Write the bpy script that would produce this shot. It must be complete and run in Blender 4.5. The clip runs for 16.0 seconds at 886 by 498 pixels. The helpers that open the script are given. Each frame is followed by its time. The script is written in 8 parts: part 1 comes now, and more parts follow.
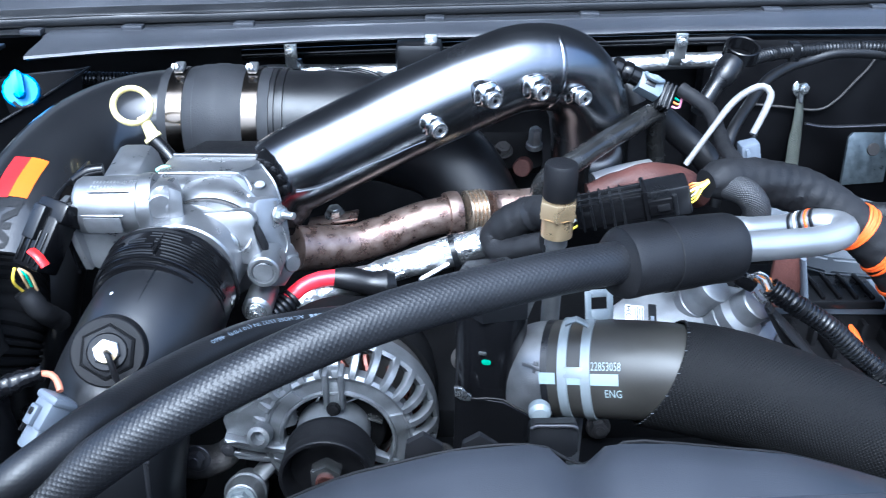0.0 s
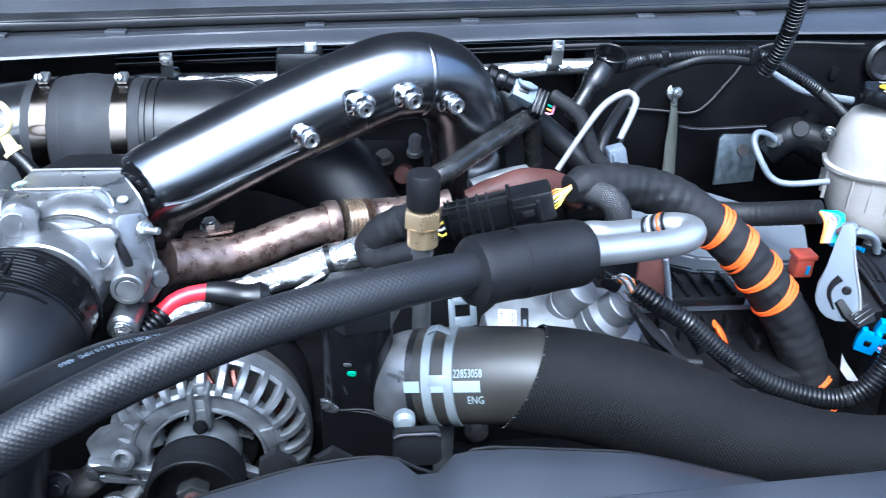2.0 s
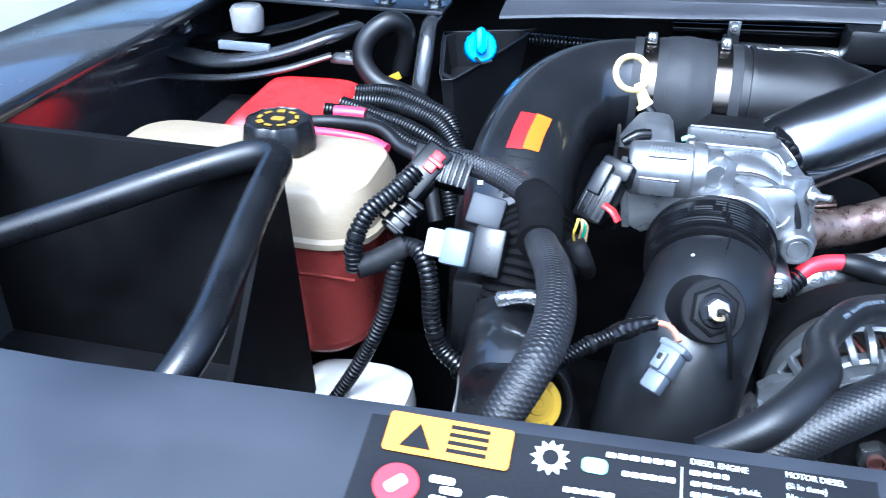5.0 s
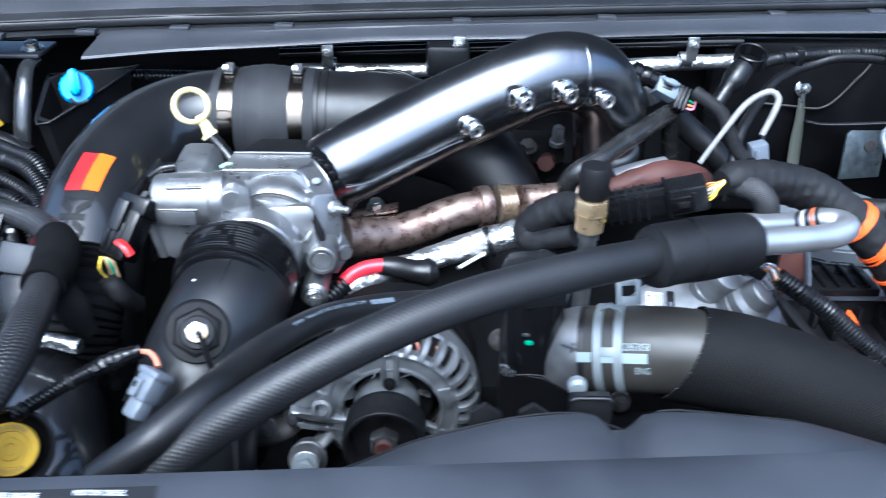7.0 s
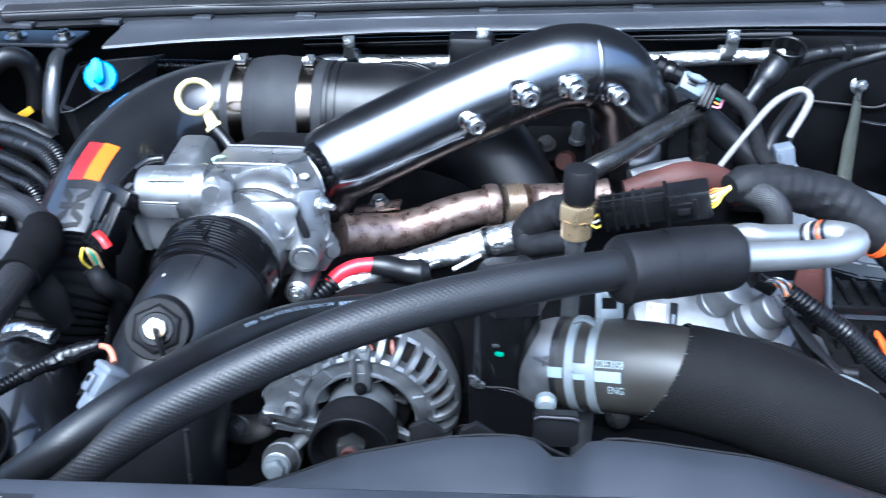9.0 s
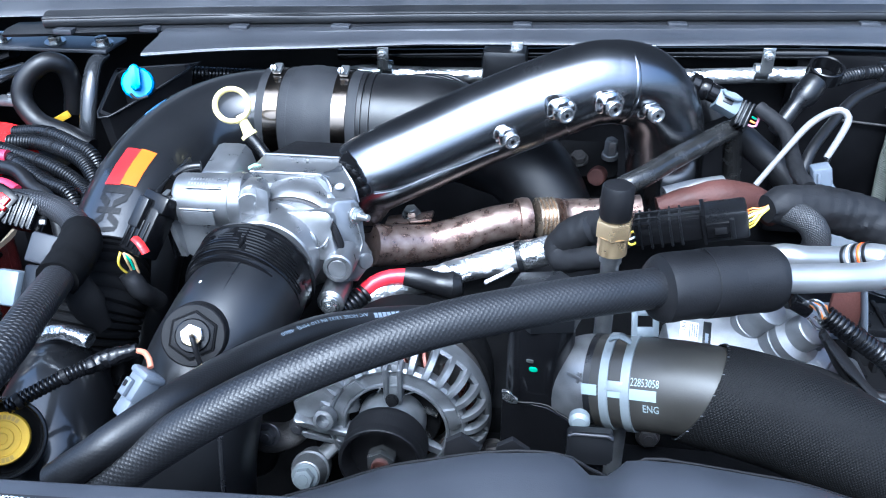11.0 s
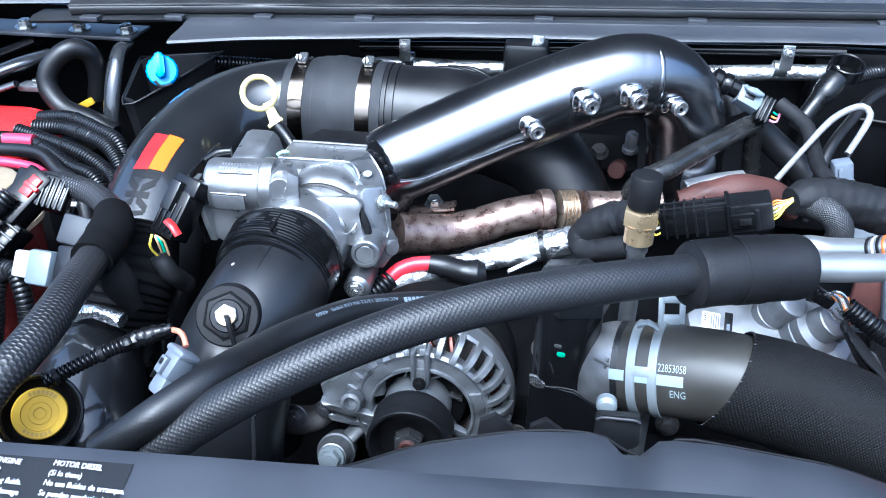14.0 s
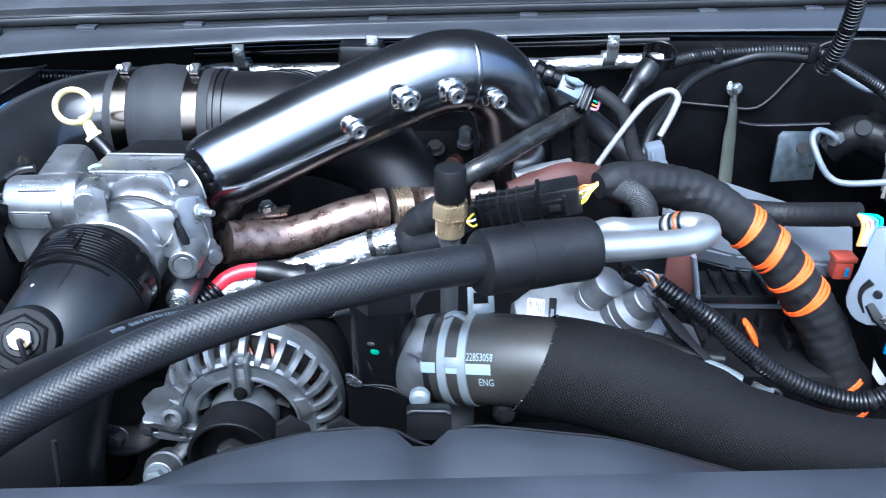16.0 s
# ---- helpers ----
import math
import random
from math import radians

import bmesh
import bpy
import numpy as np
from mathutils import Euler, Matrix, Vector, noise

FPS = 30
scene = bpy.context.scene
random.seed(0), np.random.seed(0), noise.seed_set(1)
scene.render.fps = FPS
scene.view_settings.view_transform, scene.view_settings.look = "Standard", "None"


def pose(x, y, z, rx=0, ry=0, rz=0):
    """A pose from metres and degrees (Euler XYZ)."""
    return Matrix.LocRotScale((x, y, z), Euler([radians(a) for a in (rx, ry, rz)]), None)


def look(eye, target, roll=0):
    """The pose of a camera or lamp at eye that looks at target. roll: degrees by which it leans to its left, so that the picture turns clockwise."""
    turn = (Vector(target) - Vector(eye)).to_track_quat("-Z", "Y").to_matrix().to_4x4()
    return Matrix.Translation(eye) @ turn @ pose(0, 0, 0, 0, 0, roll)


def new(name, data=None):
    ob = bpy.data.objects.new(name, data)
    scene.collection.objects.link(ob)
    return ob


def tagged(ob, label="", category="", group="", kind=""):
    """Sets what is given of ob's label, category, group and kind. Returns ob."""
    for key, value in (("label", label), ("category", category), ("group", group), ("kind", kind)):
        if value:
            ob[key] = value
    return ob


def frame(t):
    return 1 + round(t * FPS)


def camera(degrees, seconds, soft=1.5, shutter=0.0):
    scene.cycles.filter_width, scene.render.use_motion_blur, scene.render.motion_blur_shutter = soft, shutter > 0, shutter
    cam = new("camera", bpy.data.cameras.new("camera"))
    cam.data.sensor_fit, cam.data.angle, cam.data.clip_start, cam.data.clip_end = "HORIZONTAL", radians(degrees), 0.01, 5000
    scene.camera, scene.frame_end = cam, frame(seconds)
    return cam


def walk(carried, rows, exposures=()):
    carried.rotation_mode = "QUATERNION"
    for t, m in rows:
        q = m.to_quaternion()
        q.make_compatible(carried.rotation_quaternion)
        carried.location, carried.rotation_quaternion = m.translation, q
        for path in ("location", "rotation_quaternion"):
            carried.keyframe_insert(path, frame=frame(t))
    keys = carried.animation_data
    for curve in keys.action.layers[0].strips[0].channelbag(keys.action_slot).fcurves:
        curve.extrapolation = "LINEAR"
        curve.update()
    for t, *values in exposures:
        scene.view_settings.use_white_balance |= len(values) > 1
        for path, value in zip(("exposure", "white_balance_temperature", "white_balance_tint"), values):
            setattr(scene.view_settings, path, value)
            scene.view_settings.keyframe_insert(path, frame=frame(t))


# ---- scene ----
cam = camera(56.3, 16.0, soft=1.0, shutter=0.35)
PATH = [
    (0, (-0.002, 0.002, 1.509), (0.005, 1.759, 0.555), 0.3),
    (0.5, (0.027, 0.002, 1.512), (0.104, 1.76, 0.561), 0.5),
    (1, (0.059, 0.0, 1.514), (0.248, 1.752, 0.569), 1.4),
    (1.5, (0.07, 0.0, 1.516), (0.305, 1.747, 0.572), 1.6),
    (2, (0.041, 0.001, 1.517), (0.242, 1.75, 0.569), 1.7),
    (2.5, (0.018, 0.0, 1.514), (0.135, 1.751, 0.554), 1.5),
    (3, (-0.025, -0.002, 1.51), (-0.033, 1.743, 0.533), 1.3),
    (3.5, (-0.077, -0.009, 1.51), (-0.24, 1.721, 0.52), 1.4),
    (4, (-0.141, -0.024, 1.513), (-0.455, 1.673, 0.501), 1.3),
    (4.2, (-0.172, -0.031, 1.512), (-0.563, 1.639, 0.483), 1.0),
    (5.25, (-0.345, -0.075, 1.53), (-0.7, 1.61, 0.5), 1.0),
    (6.3, (-0.287, -0.091, 1.548), (-0.293, 1.638, 0.542), 1.0),
    (6.5, (-0.226, -0.082, 1.548), (-0.181, 1.648, 0.546), 1.1),
    (7, (-0.05, -0.061, 1.554), (-0.023, 1.675, 0.561), 0.9),
    (7.5, (0.065, -0.043, 1.551), (0.05, 1.694, 0.559), 0.6),
    (8, (0.082, -0.024, 1.548), (0.038, 1.71, 0.552), 0.1),
    (8.5, (0.081, -0.018, 1.548), (-0.01, 1.708, 0.543), -0.5),
    (9, (0.046, -0.023, 1.548), (-0.139, 1.69, 0.533), -0.8),
    (9.2, (0.029, -0.026, 1.549), (-0.206, 1.681, 0.533), -0.9),
    (10.25, (0.018, -0.028, 1.55), (-0.262, 1.675, 0.542), -0.5),
    (11.3, (0.035, -0.023, 1.551), (-0.182, 1.7, 0.56), -0.1),
    (11.5, (0.026, -0.024, 1.546), (-0.201, 1.697, 0.552), 0.1),
    (12, (0.006, -0.038, 1.541), (-0.266, 1.671, 0.538), 0.5),
    (12.5, (0.011, -0.033, 1.543), (-0.262, 1.676, 0.539), -0.1),
    (13, (0.02, -0.03, 1.542), (-0.222, 1.682, 0.537), -0.0),
    (13.5, (0.013, -0.037, 1.544), (-0.212, 1.679, 0.542), 0.7),
    (14, (0.009, -0.042, 1.547), (-0.222, 1.676, 0.55), 0.7),
    (14.5, (0.014, -0.038, 1.546), (-0.213, 1.679, 0.547), 0.1),
    (15, (0.042, -0.037, 1.547), (-0.131, 1.693, 0.559), -0.3),
    (15.5, (0.073, -0.035, 1.548), (-0.013, 1.705, 0.567), -0.1),
    (16, (0.094, -0.035, 1.543), (0.075, 1.704, 0.555), 0.3),
]
walk(cam, [(t, look(eye, target, roll)) for t, eye, target, roll in PATH], [(0.0, 2.05, 4640, 3), (1.0, 2.06, 4640, 3), (2.5, 2.11, 4640, 3), (3.5, 2.26, 4580, 3), (4.2, 2.26, 4520, 3), (6.3, 1.82, 4410, 3), (6.5, 1.74, 4410, 3), (7.0, 1.82, 4760, 3), (8.0, 2.03, 4640, 3), (11.3, 2.09, 4640, 3), (14.5, 2.09, 4640, 3), (16.0, 1.96, 4640, 3)])

# ---- light: bright hazy daylight over an open bonnet ----
world = bpy.data.worlds.new("sky")
scene.world = world
world.use_nodes = True
SUN_UP, SUN_TURN = radians(57), radians(192)
sky = world.node_tree.nodes.new("ShaderNodeTexSky")
sky.sky_type, sky.sun_disc = "NISHITA", False
sky.sun_elevation, sky.sun_rotation = SUN_UP, SUN_TURN
sky.air_density, sky.dust_density, sky.ozone_density = 1.0, 10.0, 1.0
background = world.node_tree.nodes["Background"]
background.inputs["Strength"].default_value = 0.15
world.node_tree.links.new(sky.outputs["Color"], background.inputs["Color"])
sun_data = bpy.data.lights.new("sun", "SUN")
sun_data.energy, sun_data.angle, sun_data.color = 0.65, radians(18), (1.0, 0.98, 0.95)
sun = new("sun", sun_data)
sun.matrix_world = look((math.sin(SUN_TURN) * math.cos(SUN_UP) * 20, math.cos(SUN_TURN) * math.cos(SUN_UP) * 20, math.sin(SUN_UP) * 20), (0, 0, 0))


# ---- materials ----
def material(name, color, rough=0.5, metal=0.0, vary=0.25, grain=400.0, stain=18.0, bump=0.15, bump_scale=None,
             rough_vary=0.15, coat=0.0, color2=None, spec=0.5, weave=None, height=0.0009):
    """Base colour with grain and stains at two scales; weave=(turns along a metre, turns round, contrast, bump)."""
    m = bpy.data.materials.new(name)
    m.use_nodes = True
    nt = m.node_tree
    n, link = nt.nodes, nt.links.new
    b = n["Principled BSDF"]
    b.inputs["Metallic"].default_value = metal
    b.inputs["Specular IOR Level"].default_value = spec
    b.inputs["Coat Weight"].default_value = coat
    b.inputs["Coat Roughness"].default_value = 0.08
    geo = n.new("ShaderNodeTexCoord")
    fine, coarse = n.new("ShaderNodeTexNoise"), n.new("ShaderNodeTexNoise")
    for tex, scale, detail in ((fine, grain, 3.0), (coarse, stain, 5.0)):
        tex.inputs["Scale"].default_value, tex.inputs["Detail"].default_value = scale, detail
        link(geo.outputs["Object"], tex.inputs["Vector"])
    ramp = n.new("ShaderNodeMix")
    ramp.data_type = "RGBA"
    dark = color2 or tuple(c * (1 - vary) for c in color)
    light = tuple(min(1.0, c * (1 + vary)) for c in color) if not color2 else color
    ramp.inputs["A"].default_value, ramp.inputs["B"].default_value = (*dark, 1), (*light, 1)
    mixf = n.new("ShaderNodeMath")
    mixf.operation = "MULTIPLY_ADD"
    mixf.inputs[1].default_value = 0.35
    half = n.new("ShaderNodeMapRange")
    half.inputs["From Min"].default_value, half.inputs["From Max"].default_value = 0.32, 0.68
    half.inputs["To Max"].default_value = 0.65
    link(coarse.outputs["Fac"], half.inputs["Value"])
    link(fine.outputs["Fac"], mixf.inputs[0])
    link(half.outputs["Result"], mixf.inputs[2])
    link(mixf.outputs[0], ramp.inputs["Factor"])
    col = ramp.outputs["Result"]
    rr = n.new("ShaderNodeMapRange")
    rr.inputs["To Min"].default_value, rr.inputs["To Max"].default_value = max(0.02, rough - rough_vary), min(1.0, rough + rough_vary)
    link(mixf.outputs[0], rr.inputs["Value"])
    link(rr.outputs["Result"], b.inputs["Roughness"])
    bn = n.new("ShaderNodeBump")
    bn.inputs["Strength"].default_value, bn.inputs["Distance"].default_value = bump, height
    if bump_scale:
        third = n.new("ShaderNodeTexNoise")
        third.inputs["Scale"].default_value, third.inputs["Detail"].default_value = bump_scale, 4.0
        link(geo.outputs["Object"], third.inputs["Vector"])
        link(third.outputs["Fac"], bn.inputs["Height"])
    else:
        link(fine.outputs["Fac"], bn.inputs["Height"])
    last = bn
    if weave:
        along, round_, contrast, relief = weave
        sep = n.new("ShaderNodeSeparateXYZ")
        link(geo.outputs["UV"], sep.inputs[0])
        waves = []
        for turns, axis in ((along, "X"), (round_, "Y")):
            a = n.new("ShaderNodeMath"); a.operation = "MULTIPLY"; a.inputs[1].default_value = turns * 2 * math.pi
            link(sep.outputs[axis], a.inputs[0])
            s = n.new("ShaderNodeMath"); s.operation = "SINE"
            link(a.outputs[0], s.inputs[0])
            waves.append(s)
        prod = n.new("ShaderNodeMath"); prod.operation = "MULTIPLY"
        link(waves[0].outputs[0], prod.inputs[0]); link(waves[1].outputs[0], prod.inputs[1])
        hgt = n.new("ShaderNodeMath"); hgt.operation = "MULTIPLY_ADD"; hgt.inputs[1].default_value = hgt.inputs[2].default_value = 0.5
        link(prod.outputs[0], hgt.inputs[0])
        bw = n.new("ShaderNodeBump")
        bw.inputs["Strength"].default_value, bw.inputs["Distance"].default_value = relief, 0.0012
        knob = n.new("ShaderNodeMapRange"); knob.interpolation_type = "SMOOTHSTEP"
        knob.inputs["From Min"].default_value, knob.inputs["From Max"].default_value = 0.3, 1.0
        link(hgt.outputs[0], knob.inputs["Value"])
        link(knob.outputs["Result"], bw.inputs["Height"]); link(bn.outputs["Normal"], bw.inputs["Normal"])
        last = bw
        wc = n.new("ShaderNodeMix"); wc.data_type = "RGBA"; wc.blend_type = "MULTIPLY"
        wr = n.new("ShaderNodeMapRange")
        wr.inputs["To Min"].default_value = 1 - contrast
        link(knob.outputs["Result"], wr.inputs["Value"])
        wc.inputs["Factor"].default_value = 1.0
        link(col, wc.inputs["A"]); link(wr.outputs["Result"], wc.inputs["B"])
        col = wc.outputs["Result"]
    link(col, b.inputs["Base Color"])
    link(last.outputs["Normal"], b.inputs["Normal"])
    return m


PLASTIC = material("black_plastic", (0.005, 0.0052, 0.006), 0.3, spec=0.42, bump=0.12, grain=900, vary=0.4)
PLASTIC_GLOSS = material("glossy_black_plastic", (0.004, 0.004, 0.0045), 0.17, spec=0.28, bump=0.05, grain=600, vary=0.3, rough_vary=0.08)
PLASTIC_MATT = material("matt_black_plastic", (0.006, 0.006, 0.0068), 0.5, spec=0.17, bump=0.25, grain=1200, vary=0.35)
PANEL = material("grained_dark_panel", (0.0195, 0.0215, 0.027), 0.48, spec=0.4, bump=0.14, grain=1500, vary=0.5, stain=9, rough_vary=0.22, height=0.0006)
COWL = material("cowl_grey_plastic", (0.032, 0.034, 0.04), 0.42, bump=0.2, grain=1100, vary=0.2, stain=9)
SEAL = material("seal_rubber", (0.012, 0.0125, 0.014), 0.42, bump=0.2, grain=700)
RUBBER = material("black_rubber", (0.0055, 0.0055, 0.0062), 0.38, spec=0.38, bump=0.18, grain=800, vary=0.35)
ELBOW_BLACK = material("moulded_black_nylon", (0.0065, 0.0068, 0.0078), 0.33, spec=0.5, bump=0.1, grain=1400, vary=0.3, rough_vary=0.1, height=0.0006)
ALT = material("dull_cast_aluminium", (0.2, 0.207, 0.218), 0.42, metal=0.75, bump=0.4, grain=900, vary=0.3, stain=60, height=0.0008)
SLEEVE_FINE = material("fine_braid", (0.03, 0.03, 0.032), 0.5, bump=0.2, grain=900, vary=0.3, weave=(420, 34, 0.55, 0.5))
WORN_RUBBER = material("worn_black_pipe", (0.016, 0.0158, 0.0155), 0.22, spec=0.5, bump=0.1, grain=600, vary=0.5, stain=60)
PUMP = material("pump_casting", (0.2, 0.205, 0.214), 0.44, metal=0.7, bump=0.3, grain=900, vary=0.3, stain=50)
LINER = material("bonnet_liner_felt", (0.045, 0.046, 0.05), 0.95, spec=0.08, bump=0.4, grain=300, vary=0.3)
MINT = material("mint_green_plastic", (0.28, 0.55, 0.42), 0.45, vary=0.1)
SLEEVE_WHITE = material("grey_white_sleeve", (0.19, 0.186, 0.182), 0.5, bump=0.15, vary=0.2, stain=90)
COVER_GREY = material("moulded_grey_cover", (0.075, 0.082, 0.092), 0.5, bump=0.2, grain=900, vary=0.25)
PAINT_BLACK = material("black_bay_paint", (0.0035, 0.0035, 0.004), 0.45, spec=0.05, bump=0.06, grain=250, vary=0.5, rough_vary=0.2)
# one even near-black, shared by engine, bay floor, recesses and cloth wraps
DARK = material("near_black_matt", (0.003, 0.003, 0.0033), 0.75, spec=0.08, bump=0.3, grain=220, vary=0.5)
IRON = material("dark_cast_iron", (0.045, 0.042, 0.04), 0.6, metal=0.4, bump=0.5, grain=500, vary=0.45)
CHROME_DARK = material("dark_polished_pipe", (0.2, 0.205, 0.217), 0.25, metal=1.0, bump=0.012, grain=1400, vary=0.1, stain=14, rough_vary=0.04)
ZINC = material("zinc_bolt", (0.46, 0.47, 0.465), 0.27, metal=0.95, bump=0.2, grain=700, vary=0.35)
CAST = material("cast_aluminium", (0.275, 0.278, 0.285), 0.36, metal=0.86, bump=0.16, grain=1300, vary=0.14, stain=70, height=0.0007)
CAST_GREY = material("grey_cast_aluminium", (0.2, 0.203, 0.21), 0.44, metal=0.75, bump=0.3, grain=900, vary=0.28, stain=60, height=0.0008)
ALU = material("bright_aluminium_tube", (0.5, 0.505, 0.515), 0.33, metal=0.85, bump=0.06, grain=700, vary=0.06)
FOIL = material("crumpled_foil", (0.6, 0.605, 0.61), 0.3, metal=0.95, bump=0.9, grain=900, bump_scale=110, vary=0.12, height=0.004)
COPPER = material("heat_tinted_pipe", (0.42, 0.33, 0.28), 0.33, metal=0.85, bump=0.4, grain=500, stain=80, color2=(0.13, 0.068, 0.05), rough_vary=0.2)
RUST = material("rusty_casting", (0.06, 0.023, 0.018), 0.6, metal=0.0, spec=0.3, bump=0.6, grain=400, vary=0.45)
BELLOWS = material("golden_bellows", (0.68, 0.56, 0.43), 0.3, metal=0.9, bump=0.08, grain=500, vary=0.1)
BRASS = material("brass", (0.72, 0.56, 0.34), 0.3, metal=0.85, bump=0.08, grain=600, vary=0.2, color2=(0.58, 0.42, 0.22))
INTAKE = material("satin_black_intake", (0.0065, 0.0068, 0.0078), 0.3, spec=0.35, bump=0.03, grain=1500, vary=0.2, coat=0.8, rough_vary=0.05, height=0.0006)
SILICONE = material("grey_silicone", (0.0125, 0.013, 0.015), 0.6, spec=0.36, bump=0.3, grain=600, vary=0.25, stain=40)
BRAID = material("woven_hose_rubber", (0.0135, 0.014, 0.016), 0.44, spec=0.38, bump=0.12, grain=700, vary=0.25, stain=9, rough_vary=0.12, weave=(290, 22, 0.45, 0.21))
HOSE = material("smooth_hose_rubber", (0.008, 0.0083, 0.0095), 0.4, spec=0.36, bump=0.08, grain=700, vary=0.25, weave=(330, 20, 0.2, 0.06))
MESH = material("woven_nylon_sleeve", (0.0048, 0.0049, 0.0054), 0.7, spec=0.17, bump=0.35, grain=1400, vary=0.35, stain=25, weave=(400, 70, 0.5, 0.42))
BRAID_LOOM = material("braided_loom", (0.03, 0.03, 0.033), 0.44, spec=0.42, bump=0.2, grain=900, vary=0.3, weave=(270, 9, 0.75, 0.45))
FOAM = material("black_foam_sleeve", (0.0045, 0.0045, 0.0052), 0.48, spec=0.32, bump=0.35, grain=900, vary=0.4, height=0.0009)
TAPE = material("cloth_tape", (0.008, 0.008, 0.009), 0.62, spec=0.28, bump=0.35, grain=900, vary=0.35)
ORANGE = material("orange_tape", (0.8, 0.11, 0.01), 0.4, bump=0.15, grain=400, vary=0.15)
RED_CABLE = material("red_cable_sheath", (0.6, 0.02, 0.035), 0.35, bump=0.05, grain=300, vary=0.12)
RED_PLASTIC = material("red_plastic", (0.56, 0.014, 0.014), 0.26, bump=0.08, grain=500, vary=0.12)
PINK = material("pink_cable", (0.5, 0.03, 0.075), 0.4, vary=0.12)
YELLOW = material("yellow_plastic", (0.43, 0.27, 0.01), 0.5, spec=0.3, bump=0.08, grain=500, vary=0.1)
OLIVE_INK = material("dark_yellow_print", (0.26, 0.16, 0.012), 0.5, vary=0.1)
SALMON = material("salmon_wire", (0.46, 0.17, 0.1), 0.4, vary=0.1)
PALE_YELLOW = material("pale_yellow_plastic", (0.82, 0.7, 0.32), 0.42, bump=0.08, grain=500, vary=0.08)
BLUE_CAP = material("blue_cap_plastic", (0.01, 0.19, 0.5), 0.4, bump=0.08, grain=500, vary=0.12)
BLUE = material("blue_connector_plastic", (0.02, 0.16, 0.36), 0.42, vary=0.12)
GREY_CONN = material("grey_connector_plastic", (0.11, 0.125, 0.15), 0.45, bump=0.1, vary=0.15)
PALE_CONN = material("pale_connector_plastic", (0.13, 0.155, 0.18), 0.45, bump=0.1, vary=0.12)
GREY_PLASTIC = material("mid_grey_plastic", (0.135, 0.152, 0.175), 0.45, bump=0.12, vary=0.15)
GREEN = material("green_plastic", (0.03, 0.3, 0.17), 0.4, vary=0.1)
MILK = material("milk_white_plastic", (0.8, 0.78, 0.74), 0.35, bump=0.06, vary=0.08)
WHITE = material("white_plastic", (0.5, 0.49, 0.49), 0.4, bump=0.08, vary=0.06)
INK = material("white_ink", (0.6, 0.62, 0.63), 0.6, vary=0.08)
PALE_INK = material("pale_stripe_ink", (0.2, 0.245, 0.255), 0.55, vary=0.1)
CLAMP_PALE = material("pale_coated_clamp", (0.17, 0.19, 0.2), 0.42, metal=0.35, bump=0.15, vary=0.18)
CLAMP_DARK = material("dark_clamp_band", (0.11, 0.095, 0.08), 0.13, metal=1.0, bump=0.08, grain=60, vary=0.25)
HOSE_BROWN = material("olive_black_hose", (0.025, 0.0238, 0.021), 0.4, spec=0.36, bump=0.06, grain=700, vary=0.3, stain=26)
LABEL_BLACK = material("black_label_film", (0.006, 0.0063, 0.0075), 0.45, spec=0.22, vary=0.15)
STICKER_ORANGE = material("orange_sticker_film", (0.56, 0.11, 0.002), 0.45, spec=0.2, vary=0.06)
STICKER_RED = material("red_sticker_film", (0.42, 0.012, 0.014), 0.45, spec=0.2, vary=0.06)
LABEL_ORANGE = material("amber_label_film", (0.88, 0.27, 0.01), 0.4, vary=0.08)
LABEL_RED = material("red_label_film", (0.72, 0.03, 0.04), 0.4, vary=0.08)
SATIN_METAL = material("satin_black_metal", (0.055, 0.055, 0.06), 0.32, metal=0.7, bump=0.06, grain=500, vary=0.2)
BRICK = material("brick_red_plastic", (0.28, 0.045, 0.025), 0.45, vary=0.15)
FAINT_INK = material("faded_hose_print", (0.12, 0.145, 0.18), 0.6, vary=0.25)
COPPER_WIRE = material("copper_winding", (0.07, 0.027, 0.02), 0.35, metal=0.8, vary=0.25)
BUNG = material("polished_dark_steel", (0.5, 0.505, 0.515), 0.17, metal=1.0, bump=0.06, grain=400, vary=0.12, rough_vary=0.05)
POLISHED = material("polished_weld_steel", (0.66, 0.665, 0.67), 0.26, metal=0.95, bump=0.1, grain=220, vary=0.15, rough_vary=0.08)
GALV = material("galvanised_plate", (0.085, 0.1, 0.11), 0.38, metal=0.8, bump=0.2, grain=300, vary=0.3, stain=120)
STRAP = material("tinned_braid", (0.17, 0.18, 0.15), 0.5, metal=0.6, vary=0.3, weave=(300, 10, 0.6, 0.8))
WIRES = [material(n, c, 0.4, vary=0.1) for n, c in (("wire_pink", (0.7, 0.25, 0.4)), ("wire_blue", (0.1, 0.35, 0.7)), ("wire_green", (0.06, 0.5, 0.3)),
         ("wire_yellow", (0.8, 0.6, 0.05)), ("wire_orange", (0.75, 0.25, 0.05)), ("wire_purple", (0.35, 0.15, 0.5)), ("wire_tan", (0.6, 0.4, 0.2)), ("wire_white", (0.7, 0.7, 0.7)))]
WALL = material("unseen_wall_pale", (0.36, 0.355, 0.345), 0.9, bump=0.3, grain=40, stain=0.8)
ROAD = material("grey_concrete", (0.15, 0.146, 0.14), 0.85, bump=0.4, grain=60, vary=0.2, stain=1.2)
BODY = material("body_paint", (0.02, 0.021, 0.023), 0.2, coat=0.6, bump=0.02, vary=0.1)


